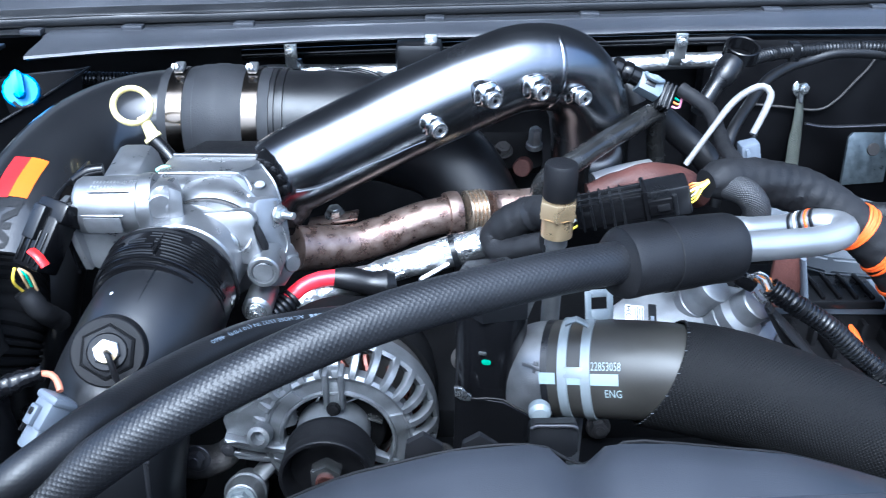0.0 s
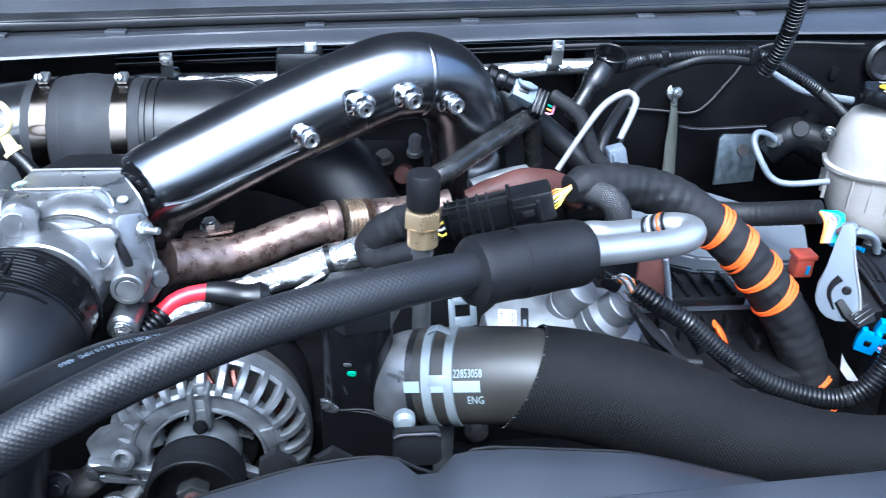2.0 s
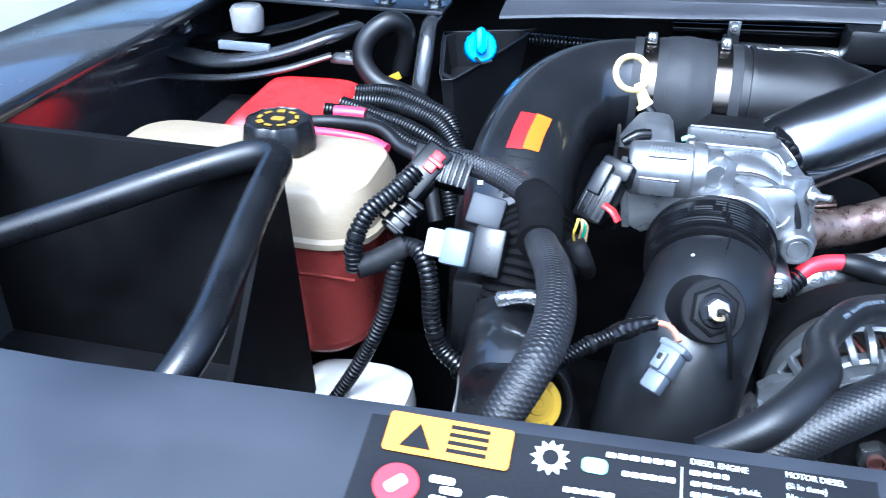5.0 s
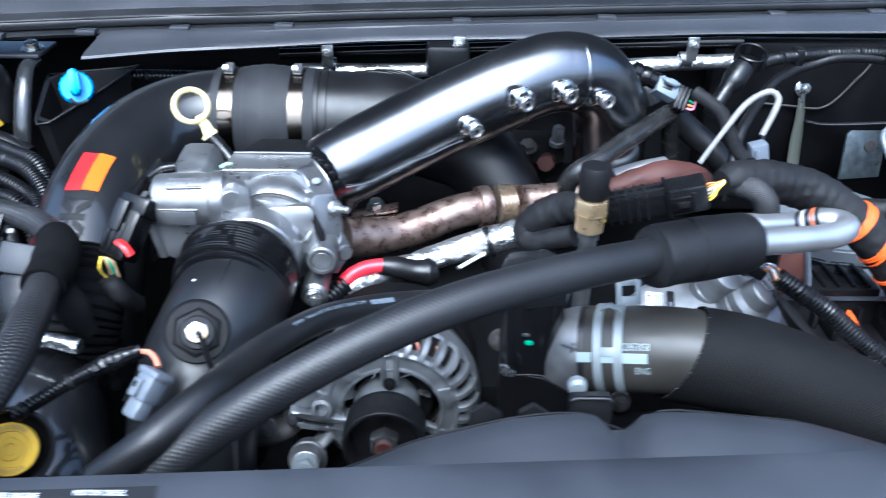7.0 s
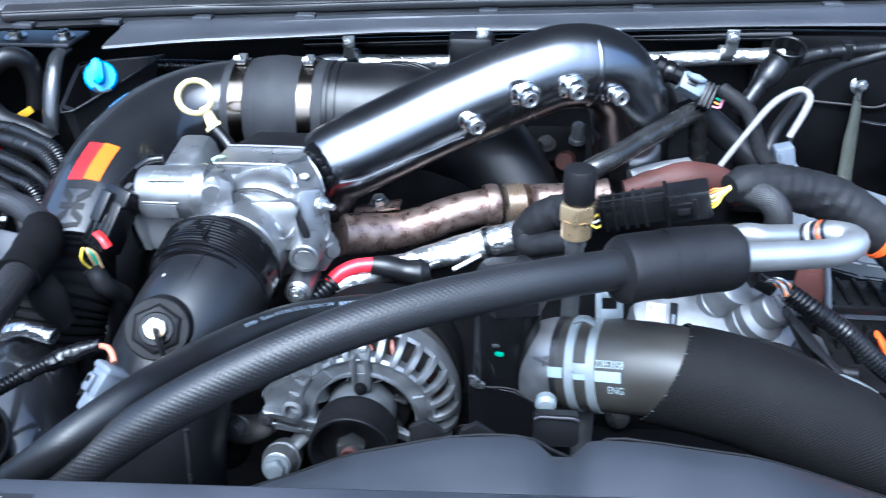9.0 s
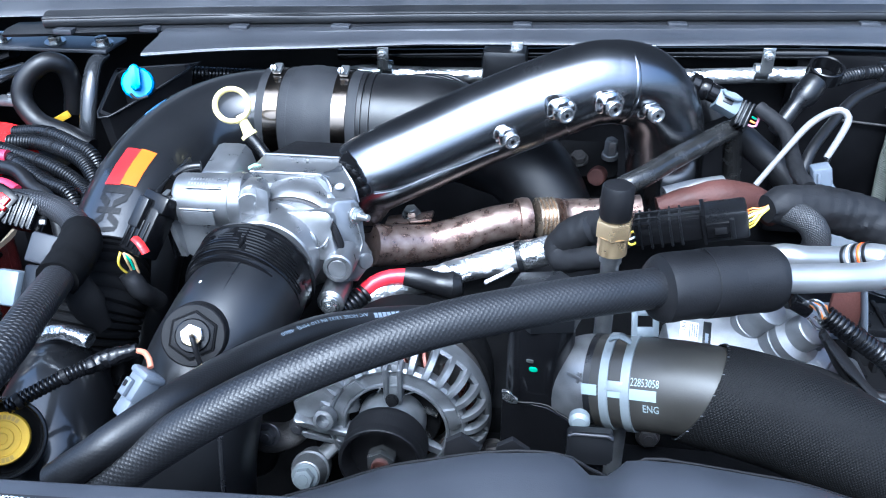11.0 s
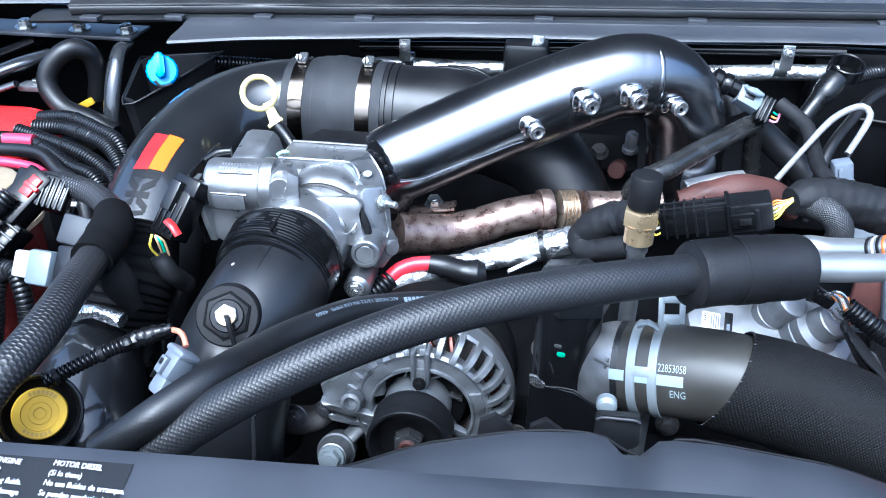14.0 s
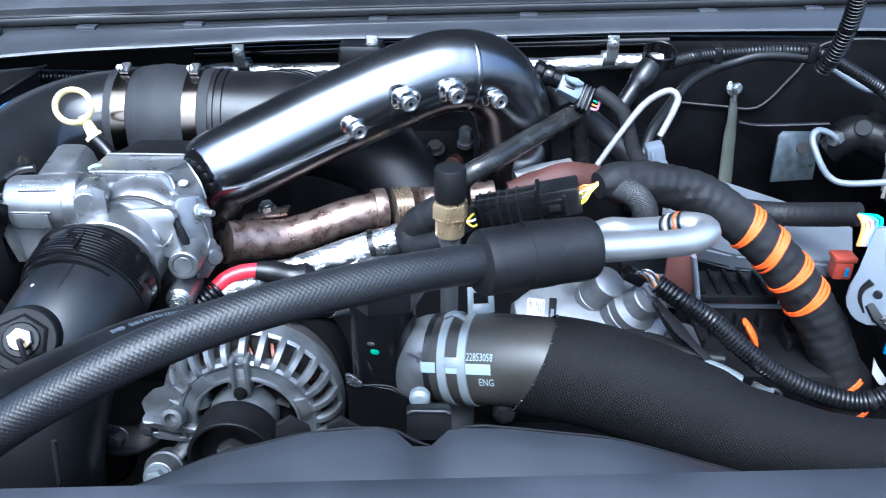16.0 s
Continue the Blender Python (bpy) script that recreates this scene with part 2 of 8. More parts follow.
def shell(name, color, density, rough=0.4):
    """Milky plastic that lets some of what is inside shine through."""
    m = bpy.data.materials.new(name)
    m.use_nodes = True
    n, link = m.node_tree.nodes, m.node_tree.links.new
    b = n["Principled BSDF"]
    tex = n.new("ShaderNodeTexNoise")
    tex.inputs["Scale"].default_value, tex.inputs["Detail"].default_value, tex.inputs["Distortion"].default_value = 17, 5, 1.6
    mix = n.new("ShaderNodeMix")
    mix.data_type = "RGBA"
    mix.inputs["A"].default_value, mix.inputs["B"].default_value = (*color, 1), (color[0] * 0.8, color[1] * 0.66, color[2] * 0.55, 1)
    link(tex.outputs["Fac"], mix.inputs["Factor"])
    link(mix.outputs["Result"], b.inputs["Base Color"])
    b.inputs["Roughness"].default_value = rough
    clear, blend = n.new("ShaderNodeBsdfTransparent"), n.new("ShaderNodeMixShader")
    blend.inputs["Fac"].default_value = density
    link(clear.outputs[0], blend.inputs[1])
    link(b.outputs[0], blend.inputs[2])
    link(blend.outputs[0], n["Material Output"].inputs["Surface"])
    return m


TANK = shell("milky_tank_plastic", (0.37, 0.325, 0.235), 0.8, 0.3)
TANK_FULL = shell("coolant_filled_plastic", (0.2, 0.036, 0.032), 0.8, 0.22)
RESERVOIR = shell("white_tank_plastic", (0.39, 0.395, 0.39), 0.84, 0.3)
COOLANT = material("red_coolant", (0.3, 0.02, 0.015), 0.25, vary=0.25)
FLUID = material("pale_fluid", (0.6, 0.56, 0.45), 0.3, vary=0.1)


# ---- mesh tools ----
def thing(name, at, label, category, group="", kind=""):
    ob = new(name)
    ob.empty_display_size = 0.02
    ob.location = at
    return tagged(ob, label, category, group, kind)


def finish(bm, angle=38):
    bmesh.ops.recalc_face_normals(bm, faces=bm.faces[:])
    lim = radians(angle)
    for f in bm.faces:
        f.smooth = True
    for e in bm.edges:
        if len(e.link_faces) == 2 and e.calc_face_angle(0) > lim:
            e.smooth = False
    return bm


def part(name, bm, mat, parent=None, label="", angle=38):
    finish(bm, angle)
    me = bpy.data.meshes.new(name)
    bm.to_mesh(me)
    bm.free()
    me.materials.append(mat)
    ob = new(name, me)
    if parent:
        ob.parent = parent
        top = parent
        base = Vector(top.location)
        while top.parent:
            top = top.parent
            base = Vector(top.location)
        ob.matrix_parent_inverse = Matrix.Translation(-base)
        if parent.parent:
            ob.matrix_parent_inverse = Matrix.Identity(4)
    if label:
        ob["label"] = label
    return ob


def solo(name, bm, mat, label, category, group="", kind="", angle=38):
    return tagged(part(name, bm, mat, None, "", angle), label, category, group, kind)


def along(p, q, spin=0):
    """A frame at p whose z axis points at q."""
    d = Vector(q) - Vector(p)
    return Matrix.Translation(p) @ d.to_track_quat("Z", "Y").to_matrix().to_4x4() @ Matrix.Rotation(radians(spin), 4, "Z")


def facing(p, normal, up=(0, 0, 1)):
    """A frame at p: z along the normal, y as near to up as can be."""
    z = Vector(normal).normalized()
    x = Vector(up).cross(z).normalized()
    y = z.cross(x)
    m = Matrix((x, y, z)).transposed().to_4x4()
    m.translation = p
    return m


def box(size, m=Matrix(), bevel=0.002, seg=2):
    bm = bmesh.new()
    bmesh.ops.create_cube(bm, size=1, matrix=m @ Matrix.Diagonal((*size, 1)))
    if bevel:
        bmesh.ops.bevel(bm, geom=bm.edges[:], offset=bevel, segments=seg, profile=0.5, affect="EDGES")
    return bm


def between(lo, hi, bevel=0.002, seg=2):
    lo, hi = Vector(lo), Vector(hi)
    return box(hi - lo, Matrix.Translation((lo + hi) / 2), bevel, seg)


def lathe(profile, m=Matrix(), seg=32, ripple=None, hoop=False):
    """Turns (radius, height) pairs round z; a ring closes on itself, the rest gets end caps."""
    bm = bmesh.new()
    rings = []
    for r, z in profile:
        if r < 1e-6:
            rings.append([bm.verts.new(m @ Vector((0, 0, z)))])
            continue
        ring = []
        for i in range(seg):
            a = 2 * math.pi * i / seg
            k = r * (1 + (ripple(a) if ripple else 0))
            ring.append(bm.verts.new(m @ Vector((k * math.cos(a), k * math.sin(a), z))))
        rings.append(ring)
    for a, b in zip(rings, rings[1:] + (rings[:1] if hoop else [])):
        for i in range(seg):
            j = (i + 1) % seg
            if len(a) == 1 and len(b) == 1:
                continue
            if len(a) == 1:
                bm.faces.new((a[0], b[i], b[j]))
            elif len(b) == 1:
                bm.faces.new((a[i], a[j], b[0]))
            else:
                bm.faces.new((a[i], a[j], b[j], b[i]))
    for ring in () if hoop else (rings[0], rings[-1]):
        if len(ring) > 2:
            bm.faces.new(ring)
    return bm


def cyl(r, h, m=Matrix(), seg=28, chamfer=0.0015):
    c = min(chamfer, r * 0.4, h * 0.4)
    return lathe([(r - c, 0), (r, c), (r, h - c), (r - c, h)], m, seg)


def prism(outline, h, m=Matrix(), bevel=0.0012):
    """A plate from a flat outline, h thick."""
    bm = bmesh.new()
    bottom = [bm.verts.new(m @ Vector((x, y, 0))) for x, y in outline]
    top = [bm.verts.new(m @ Vector((x, y, h))) for x, y in outline]
    bm.faces.new(bottom[::-1])
    cap = bm.faces.new(top)
    for i in range(len(outline)):
        j = (i + 1) % len(outline)
        bm.faces.new((bottom[i], bottom[j], top[j], top[i]))
    if bevel:
        bmesh.ops.bevel(bm, geom=list(cap.edges), offset=bevel, segments=2, profile=0.5, affect="EDGES")
    return bm


def round_rect(w, h, r, n=5):
    pts = []
    for cx, cy, a0 in ((w / 2 - r, h / 2 - r, 0), (-w / 2 + r, h / 2 - r, 90), (-w / 2 + r, -h / 2 + r, 180), (w / 2 - r, -h / 2 + r, 270)):
        for i in range(n + 1):
            a = radians(a0 + 90 * i / n)
            pts.append((cx + r * math.cos(a), cy + r * math.sin(a)))
    return pts


def ngon(r, n, spin=0):
    return [(r * math.cos(2 * math.pi * i / n + spin), r * math.sin(2 * math.pi * i / n + spin)) for i in range(n)]


def merged(*bms):
    out = bms[0]
    for b in bms[1:]:
        me = bpy.data.meshes.new("scrap")
        b.to_mesh(me)
        b.free()
        out.from_mesh(me)
        bpy.data.meshes.remove(me)
    return out


def spline(pts, step=0.006):
    """A smooth line through the points: places and the running point number."""
    p = [Vector(q) for q in pts]
    p = [p[0] * 2 - p[1]] + p + [p[-1] * 2 - p[-2]]
    out = []
    for i in range(1, len(p) - 2):
        a, b, c, d = p[i - 1:i + 3]
        n = max(2, int((c - b).length / step))
        for k in range(n):
            t = k / n
            v = 0.5 * ((2 * b) + (c - a) * t + (2 * a - 5 * b + 4 * c - d) * t * t + (3 * b - a - 3 * c + d) * t ** 3)
            out.append((v, i - 1 + t))
    out.append((p[-2], len(pts) - 1.0))
    return out


def sweep_frames(places):
    tang = [(places[min(i + 1, len(places) - 1)] - places[max(i - 1, 0)]).normalized() for i in range(len(places))]
    side = tang[0].cross(Vector((0, 0, 1)))
    if side.length < 1e-3:
        side = Vector((1, 0, 0))
    side.normalize()
    out = []
    for i, t in enumerate(tang):
        if i:
            side = tang[i - 1].rotation_difference(t) @ side
            side = (side - t * side.dot(t)).normalized()
        out.append((t, side, t.cross(side)))
    return out


def tube(pts, r, seg=20, step=0.006, ribs=None, wrap=None, hollow=0.0, flat=1.0, caps=True, lumps=0.0):
    """A hose along points. r: one radius or one a point; ribs=(pitch, depth): convolutions; wrap=(pitch, depth): tape turns; hollow: wall of open ends."""
    if ribs:
        step = ribs[0] / 4
    if wrap:
        step = min(step, wrap[0] / 4)
    line = spline(pts, step)
    radii = r if isinstance(r, (list, tuple)) else [r] * len(pts)
    places = [v for v, _ in line]
    frames = sweep_frames(places)
    bm = bmesh.new()
    uv = bm.loops.layers.uv.new("UVMap")
    rings, runs, s = [], [], 0.0
    for k, ((v, u), (t, a, b)) in enumerate(zip(line, frames)):
        if k:
            s += (v - places[k - 1]).length
        i = min(int(u), len(radii) - 2)
        w = u - i
        w = w * w * (3 - 2 * w)
        rad = radii[i] * (1 - w) + radii[i + 1] * w
        ring = []
        for j in range(seg):
            ang = 2 * math.pi * j / seg
            q = rad
            if ribs:
                q += ribs[1] * (1, 0.75, -1, 0.75)[k % 4] if ribs[1] > 0 else 0
            if wrap:
                ph = (s / wrap[0] + j / seg) % 1.0
                q += wrap[1] * ph + wrap[1] * 0.7 * noise.noise(Vector((s * 90, j * 0.9, rad * 100)))
            if lumps:
                q += lumps * noise.noise(v * 45 + Vector((j * 0.35, 0, 0)))
            ring.append(bm.verts.new(v + (a * math.cos(ang) + b * math.sin(ang) * flat) * q))
        rings.append(ring)
        runs.append(s)
    for k in range(len(rings) - 1):
        for j in range(seg):
            i = (j + 1) % seg
            f = bm.faces.new((rings[k][j], rings[k][i], rings[k + 1][i], rings[k + 1][j]))
            vs = (j / seg, (j + 1) / seg)
            for loop, c in zip(f.loops, ((runs[k], vs[0]), (runs[k], vs[1]), (runs[k + 1], vs[1]), (runs[k + 1], vs[0]))):
                loop[uv].uv = c
    if caps:
        for ring, sign in ((rings[0], -1), (rings[-1], 1)):
            if hollow:
                centre = sum((x.co for x in ring), Vector()) / seg
                lip = [bm.verts.new(centre + (x.co - centre) * (1 - hollow)) for x in ring]
                depth = (frames[0][0] if sign < 0 else -frames[-1][0]) * 0.012
                deep = [bm.verts.new(x.co + depth) for x in lip]
                for j in range(seg):
                    i = (j + 1) % seg
                    bm.faces.new((ring[j], ring[i], lip[i], lip[j]))
                    bm.faces.new((lip[j], lip[i], deep[i], deep[j]))
                bm.faces.new(deep)
            else:
                bm.faces.new(ring)
    return bm


def hex_bolt(parent, p, n, r=0.006, h=0.005, washer=0.009, mat=None, name="bolt", spin=0.2):
    """A flanged hexagon bolt whose head points along n."""
    m = facing(p, n)
    bm = cyl(washer, h * 0.35, m, 20, 0.0006)
    head = prism(ngon(r, 6, spin), h, m @ Matrix.Translation((0, 0, h * 0.3)), r * 0.16)
    dimple = cyl(r * 0.55, h * 0.12, m @ Matrix.Translation((0, 0, h * 1.3)), 14, 0.0003)
    return part(name, merged(bm, head, dimple), mat or ZINC, parent)


def band(pts_p, axis, r, width, thick=0.0012, seg=40):
    """A hose clamp band: a short open ring round p along axis."""
    m = along(pts_p, Vector(pts_p) + Vector(axis))
    w = width / 2
    return lathe([(r, -w), (r + thick, -w + 0.0004), (r + thick, w - 0.0004), (r, w)], m, seg, hoop=True)


def glyphs(text, size, bend=None):
    """Letters as a thin mesh in the xy plane."""
    cu = bpy.data.curves.new("letters", "FONT")
    cu.body, cu.size, cu.extrude, cu.offset = text, size, 0.00008, 0.0
    cu.resolution_u = 2
    ob = bpy.data.objects.new("letters", cu)
    scene.collection.objects.link(ob)
    bpy.context.view_layer.update()
    me = bpy.data.meshes.new_from_object(ob.evaluated_get(bpy.context.evaluated_depsgraph_get()))
    bm = bmesh.new()
    bm.from_mesh(me)
    bpy.data.objects.remove(ob)
    bpy.data.meshes.remove(me)
    bpy.data.curves.remove(cu)
    return bm


def moved(bm, m):
    bmesh.ops.transform(bm, matrix=m, verts=bm.verts[:])
    return bm


def ties(parent, pts, r, spots):
    """Narrow cable ties round a loom, at the given shares of its length."""
    run = [v for v, _ in spline(pts, 0.004)]
    for k in spots:
        i = max(1, min(len(run) - 2, int(k * len(run))))
        part("cable_tie", band(run[i], run[i + 1] - run[i - 1], r, 0.0045, 0.0011, 24), PLASTIC_MATT, parent)


def round_hose(bm, centre, axis, out, r):
    """Bends flat letters (x along the hose, y round it) onto a hose of radius r."""
    t = Vector(axis).normalized()
    o = (Vector(out) - t * Vector(out).dot(t)).normalized()
    s = o.cross(t)
    for v in bm.verts:
        a = v.co.y / r
        k = r + 0.0003 + v.co.z
        v.co = Vector(centre) + t * v.co.x + (o * math.cos(a) + s * math.sin(a)) * k
    return bm


def rect_bm(w, h, n=6):
    """A flat strip cut in n rows, for bending."""
    bm = bmesh.new()
    rows = [[bm.verts.new((x, -h / 2 + h * i / n, z)) for x in (-w / 2, w / 2)] for z in (0.0,) for i in range(n + 1)]
    top = [[bm.verts.new((x, -h / 2 + h * i / n, 0.0002)) for x in (-w / 2, w / 2)] for i in range(n + 1)]
    for i in range(n):
        bm.faces.new((top[i][0], top[i][1], top[i + 1][1], top[i + 1][0]))
        bm.faces.new((rows[i][0], rows[i + 1][0], rows[i + 1][1], rows[i][1]))
    return bm


# ---- the setting ----
def sheet(profile, xs, shift):
    """A closed (y, z) profile run along x; shift(x) gives (dy, dz)."""
    bm = bmesh.new()
    rings = []
    for x in xs:
        dy, dz = shift(x)
        rings.append([bm.verts.new((x, y + dy, z + dz)) for y, z in profile])
    n = len(profile)
    for a, b in zip(rings, rings[1:]):
        for i in range(n):
            j = (i + 1) % n
            bm.faces.new((a[i], a[j], b[j], b[i]))
    bm.faces.new(rings[0])
    bm.faces.new(rings[-1])
    return bm


XS = [-1.0 + 0.05 * i for i in range(41)]
XE = XS[6:] + [1.05, 1.1]
XW = [-1.4 + 0.1 * i for i in range(27)]


def bow(x):
    """The cowl's rear line: how far it swings back (dy, dz) at x."""
    return (float(np.interp(x, (-1, -0.53, -0.42, -0.28, -0.136, 0.2, 0.4, 0.57, 0.66, 0.9, 1.4), (-0.19, -0.085, -0.062, -0.044, -0.018, 0.027, 0.052, 0.073, 0.086, 0.13, 0.21))), 0)


def lip_line(x):
    """The same for the lip's free edge."""
    return float(np.interp(x, (-1, -0.485, -0.4, -0.268, -0.134, 0, 0.19, 0.33, 0.46, 0.63, 0.84), (-0.25, -0.107, -0.074, -0.045, -0.011, 0.003, 0.02, 0.042, 0.051, 0.061, 0.066)))


ground = bmesh.new()
bmesh.ops.create_grid(ground, x_segments=2, y_segments=2, size=400)
solo("ground", ground, ROAD, "grey concrete ground around the vehicle", "ground", kind="structure")
solo("bay_floor", between((-0.98, 0.2, 0.55), (0.98, 1.2, 0.57)), DARK, "near-black floor of the engine bay", "bay floor", kind="structure")
solo("firewall", between((-0.98, 1.17, 0.0), (0.98, 1.2, 1.228)), PAINT_BLACK, "black painted firewall behind the engine", "firewall", kind="structure")
for side, nm in ((-1, "fender_left"), (1, "fender_right")):
    x = 0.96 * side
    bm = between((min(x, x + 0.03 * side), 0.1, 0.0), (max(x, x + 0.03 * side), 1.25, 1.21), 0.004)
    bm = merged(bm, between((min(x - 0.05 * side, x + 0.12 * side), 0.1, 1.205), (max(x - 0.05 * side, x + 0.12 * side), 1.25, 1.225), 0.008))
    solo(nm, bm, BODY, "dark painted inner fender with folded flange", "fender", kind="structure")

# plain unseen walls, added to shape what the metal and plastic reflect
solo("unseen_wall_front", between((-2.4, -4.6, 0), (3.6, -4.3, 2.4), 0), WALL, "plain unseen wall added to shape reflections", "wall", kind="structure")
solo("unseen_wall_left", between((-9, -4.3, 0), (-8.7, 8, 3.0), 0), WALL, "plain unseen wall added to shape reflections", "wall", kind="structure")
solo("unseen_wall_right", between((8.7, -4.3, 0), (9, 8, 2.6), 0), WALL, "plain unseen wall added to shape reflections", "wall", kind="structure")

# bonnet raised on its rear hinges, over and behind the bay
hood = sheet([(1.2, 1.36), (1.23, 1.37), (0.78, 2.42), (0.75, 2.41)], [1.18 * x for x in XS], lambda x: (0.02 * x * x, 0))
solo("bonnet", hood, LINER, "raised bonnet with a dark felt liner", "bonnet", kind="structure")

# cowl: grey lip, weather seal, clips and the panel behind it
cowl = thing("cowl_trim", (0, 1.1, 1.25), "dark grey plastic cowl trim with clipped weather seal", "cowl trim", kind="structure")
XL = [-0.49 + 0.035 * i for i in range(44)]
lip = sheet([(1.07, 1.2425), (1.068, 1.2395), (1.074, 1.236), (1.12, 1.244), (1.126, 1.2515), (1.118, 1.2525), (1.104, 1.2515), (1.102, 1.2495), (1.078, 1.2455)], XL, lambda x: (0, 0))
for v in lip.verts:
    w = min(1.0, max(0.0, (v.co.y - 1.07) / 0.045))
    v.co.y += (1 - w) * lip_line(v.co.x) + w * bow(v.co.x)[0]
part("cowl_lip", lip, COWL, cowl)
part("cowl_channel", sheet([(1.116, 1.2505), (1.12, 1.246), (1.16, 1.25), (1.16, 1.256), (1.13, 1.2555)], XE, bow), SEAL, cowl)
part("weather_seal", tube([(x, 1.131 + bow(x)[0], 1.263 + bow(x)[1]) for x in XE[1::2]], 0.0082, 16, 0.02), SEAL, cowl, "round black rubber seal")
part("seal_flange", sheet([(1.124, 1.2665), (1.1235, 1.268), (1.138, 1.2745), (1.145, 1.2745), (1.145, 1.271)], XE[1:], bow), SEAL, cowl)
part("cowl_panel", sheet([(1.142, 1.268), (1.15, 1.266), (1.3, 1.30), (1.3, 1.42), (1.29, 1.42), (1.285, 1.315), (1.15, 1.276)], XW, bow), COWL, cowl)
for x in (-0.62, -0.51, -0.392, -0.255, -0.01, 0.2, 0.46, 0.62):
    dy, dz = bow(x)
    part("clip", between((x - 0.013, 1.1105 + dy, 1.2495 + dz), (x + 0.013, 1.126 + dy, 1.2565 + dz), 0.0015), COWL, cowl)

# radiator support panel across the front
front = thing("front_panel", (0, 0.2, 1.2), "dark grained plastic radiator cover with printed labels", "radiator cover", kind="structure")


def front_shift(x):
    return (0.0145 + 0.05 * max(-0.6, min(0.4, x)), 0)


part("cover", sheet([(0.252, 1.236), (0.258, 1.23), (0.258, 1.0), (0.05, 1.0), (0.05, 1.185), (0.06, 1.192), (0.14, 1.212), (0.22, 1.23), (0.243, 1.2365)], XS, front_shift), PANEL, front)

part("grille_wall", between((-0.96, 0.06, 0.0), (0.96, 0.2, 0.998), 0.01), BODY, front)

# fan shroud behind it: a long bulge with a notch
bm = bmesh.new()
ROWS_S = []
SHROUD = ((-0.3, 1.05), (-0.2, 1.1), (-0.095, 1.146), (-0.06, 1.164), (-0.03, 1.173), (0.005, 1.184), (0.037, 1.188), (0.06, 1.19), (0.13, 1.19), (0.165, 1.186), (0.2, 1.182), (0.23, 1.173), (0.26, 1.163), (0.29, 1.154), (0.35, 1.13), (0.6, 1.05))
for i in range(81):
    x = -0.3 + 0.9 * i / 80
    top = np.interp(x, [q for q, _ in SHROUD], [q for _, q in SHROUD])
    notch = 1.0 * math.exp(-((x - 0.076) / 0.0145) ** 4)
    y0 = 0.372 - 0.25 * max(0.0, abs(x - 0.1) - 0.1) ** 2
    prof = [(y0, 0.8), (y0, top - 0.02 - 0.016 * notch), (y0 - 0.003, top - 0.008 - 0.018 * notch), (y0 - 0.012, top - 0.016 * notch), (y0 - 0.03, top + 0.001 - 0.008 * notch),
            (y0 - 0.07, top - 0.01 - 0.004 * notch), (y0 - 0.1, top - 0.035), (y0 - 0.11, 0.8)]
    ROWS_S.append([bm.verts.new((x, y, z)) for y, z in prof])
for a, b in zip(ROWS_S, ROWS_S[1:]):
    for j in range(8):
        bm.faces.new((a[j], a[(j + 1) % 8], b[(j + 1) % 8], b[j]))
bm.faces.new(ROWS_S[0])
bm.faces.new(ROWS_S[-1])
shroud = thing("fan_shroud", (0.1, 0.33, 0.8), "dark moulded plastic fan shroud with a notched upper edge", "fan shroud")
BEAD = [tuple(r[2].co + Vector((0, 0.001, 0.0))) for r in ROWS_S[::2]]
part("shell", bm, PANEL, shroud, angle=50)
part("edge_bead", tube(BEAD, 0.0011, 8, 0.01), PLASTIC_MATT, shroud, "dark rolled edge")
for x in (-0.012, 0.022):
    part("fin", prism([(-0.016, -0.05), (0.016, -0.05), (0.012, 0.0), (0.0, 0.01), (-0.01, 0.004)], 0.004, facing((x, 0.39, 1.163), (0.1, -1, 0)), 0.001), PLASTIC_MATT, shroud)

# ---- charge pipe ----
pipe = thing("charge_pipe", (0, 0.85, 1.2), "polished dark metal charge pipe with plugged bungs", "charge pipe")
PIPE = [(-0.1736, 0.772, 1.1527), (-0.1617, 0.7723, 1.1713), (-0.1409, 0.7766, 1.1832), (-0.1055, 0.793, 1.1963), (-0.0399, 0.8212, 1.221), (0.0302, 0.8373, 1.248), (0.0777, 0.8525, 1.2617), (0.1083, 0.8625, 1.2613)]
part("pipe", tube(PIPE, [0.0425, 0.0428, 0.0434, 0.044, 0.0448, 0.0448, 0.0448, 0.0448], 48, 0.006), CHROME_DARK, pipe)
part("elbow", tube([(0.0777, 0.8525, 1.2617), (0.1083, 0.8625, 1.2613), (0.1342, 0.8757, 1.2502), (0.1557, 0.8898, 1.2232), (0.1675, 0.8999, 1.1854), (0.1722, 0.9059, 1.1436), (0.1771, 0.913, 1.0933)], 0.0448, 48, 0.006), CHROME_DARK, pipe)
ax = Vector((0.91, 0.4, -0.1)).normalized()
part("weld_seam", lathe([(0.0435, -0.0035), (0.0449, -0.002), (0.0452, -0.0006), (0.0452, 0.0006), (0.0449, 0.002), (0.0435, 0.0035)], along(Vector((0.1054, 0.8607, 1.261)), Vector((0.1054, 0.8607, 1.261)) + ax), 48), CHROME_DARK, pipe)
d0 = (Vector(PIPE[1]) - Vector(PIPE[0])).normalized()
p0 = Vector(PIPE[0]) - d0 * 0.008
part("pipe_stub", tube([p0, Vector(PIPE[0]) + d0 * 0.002], 0.0415, 48, 0.005), CHROME_DARK, pipe)
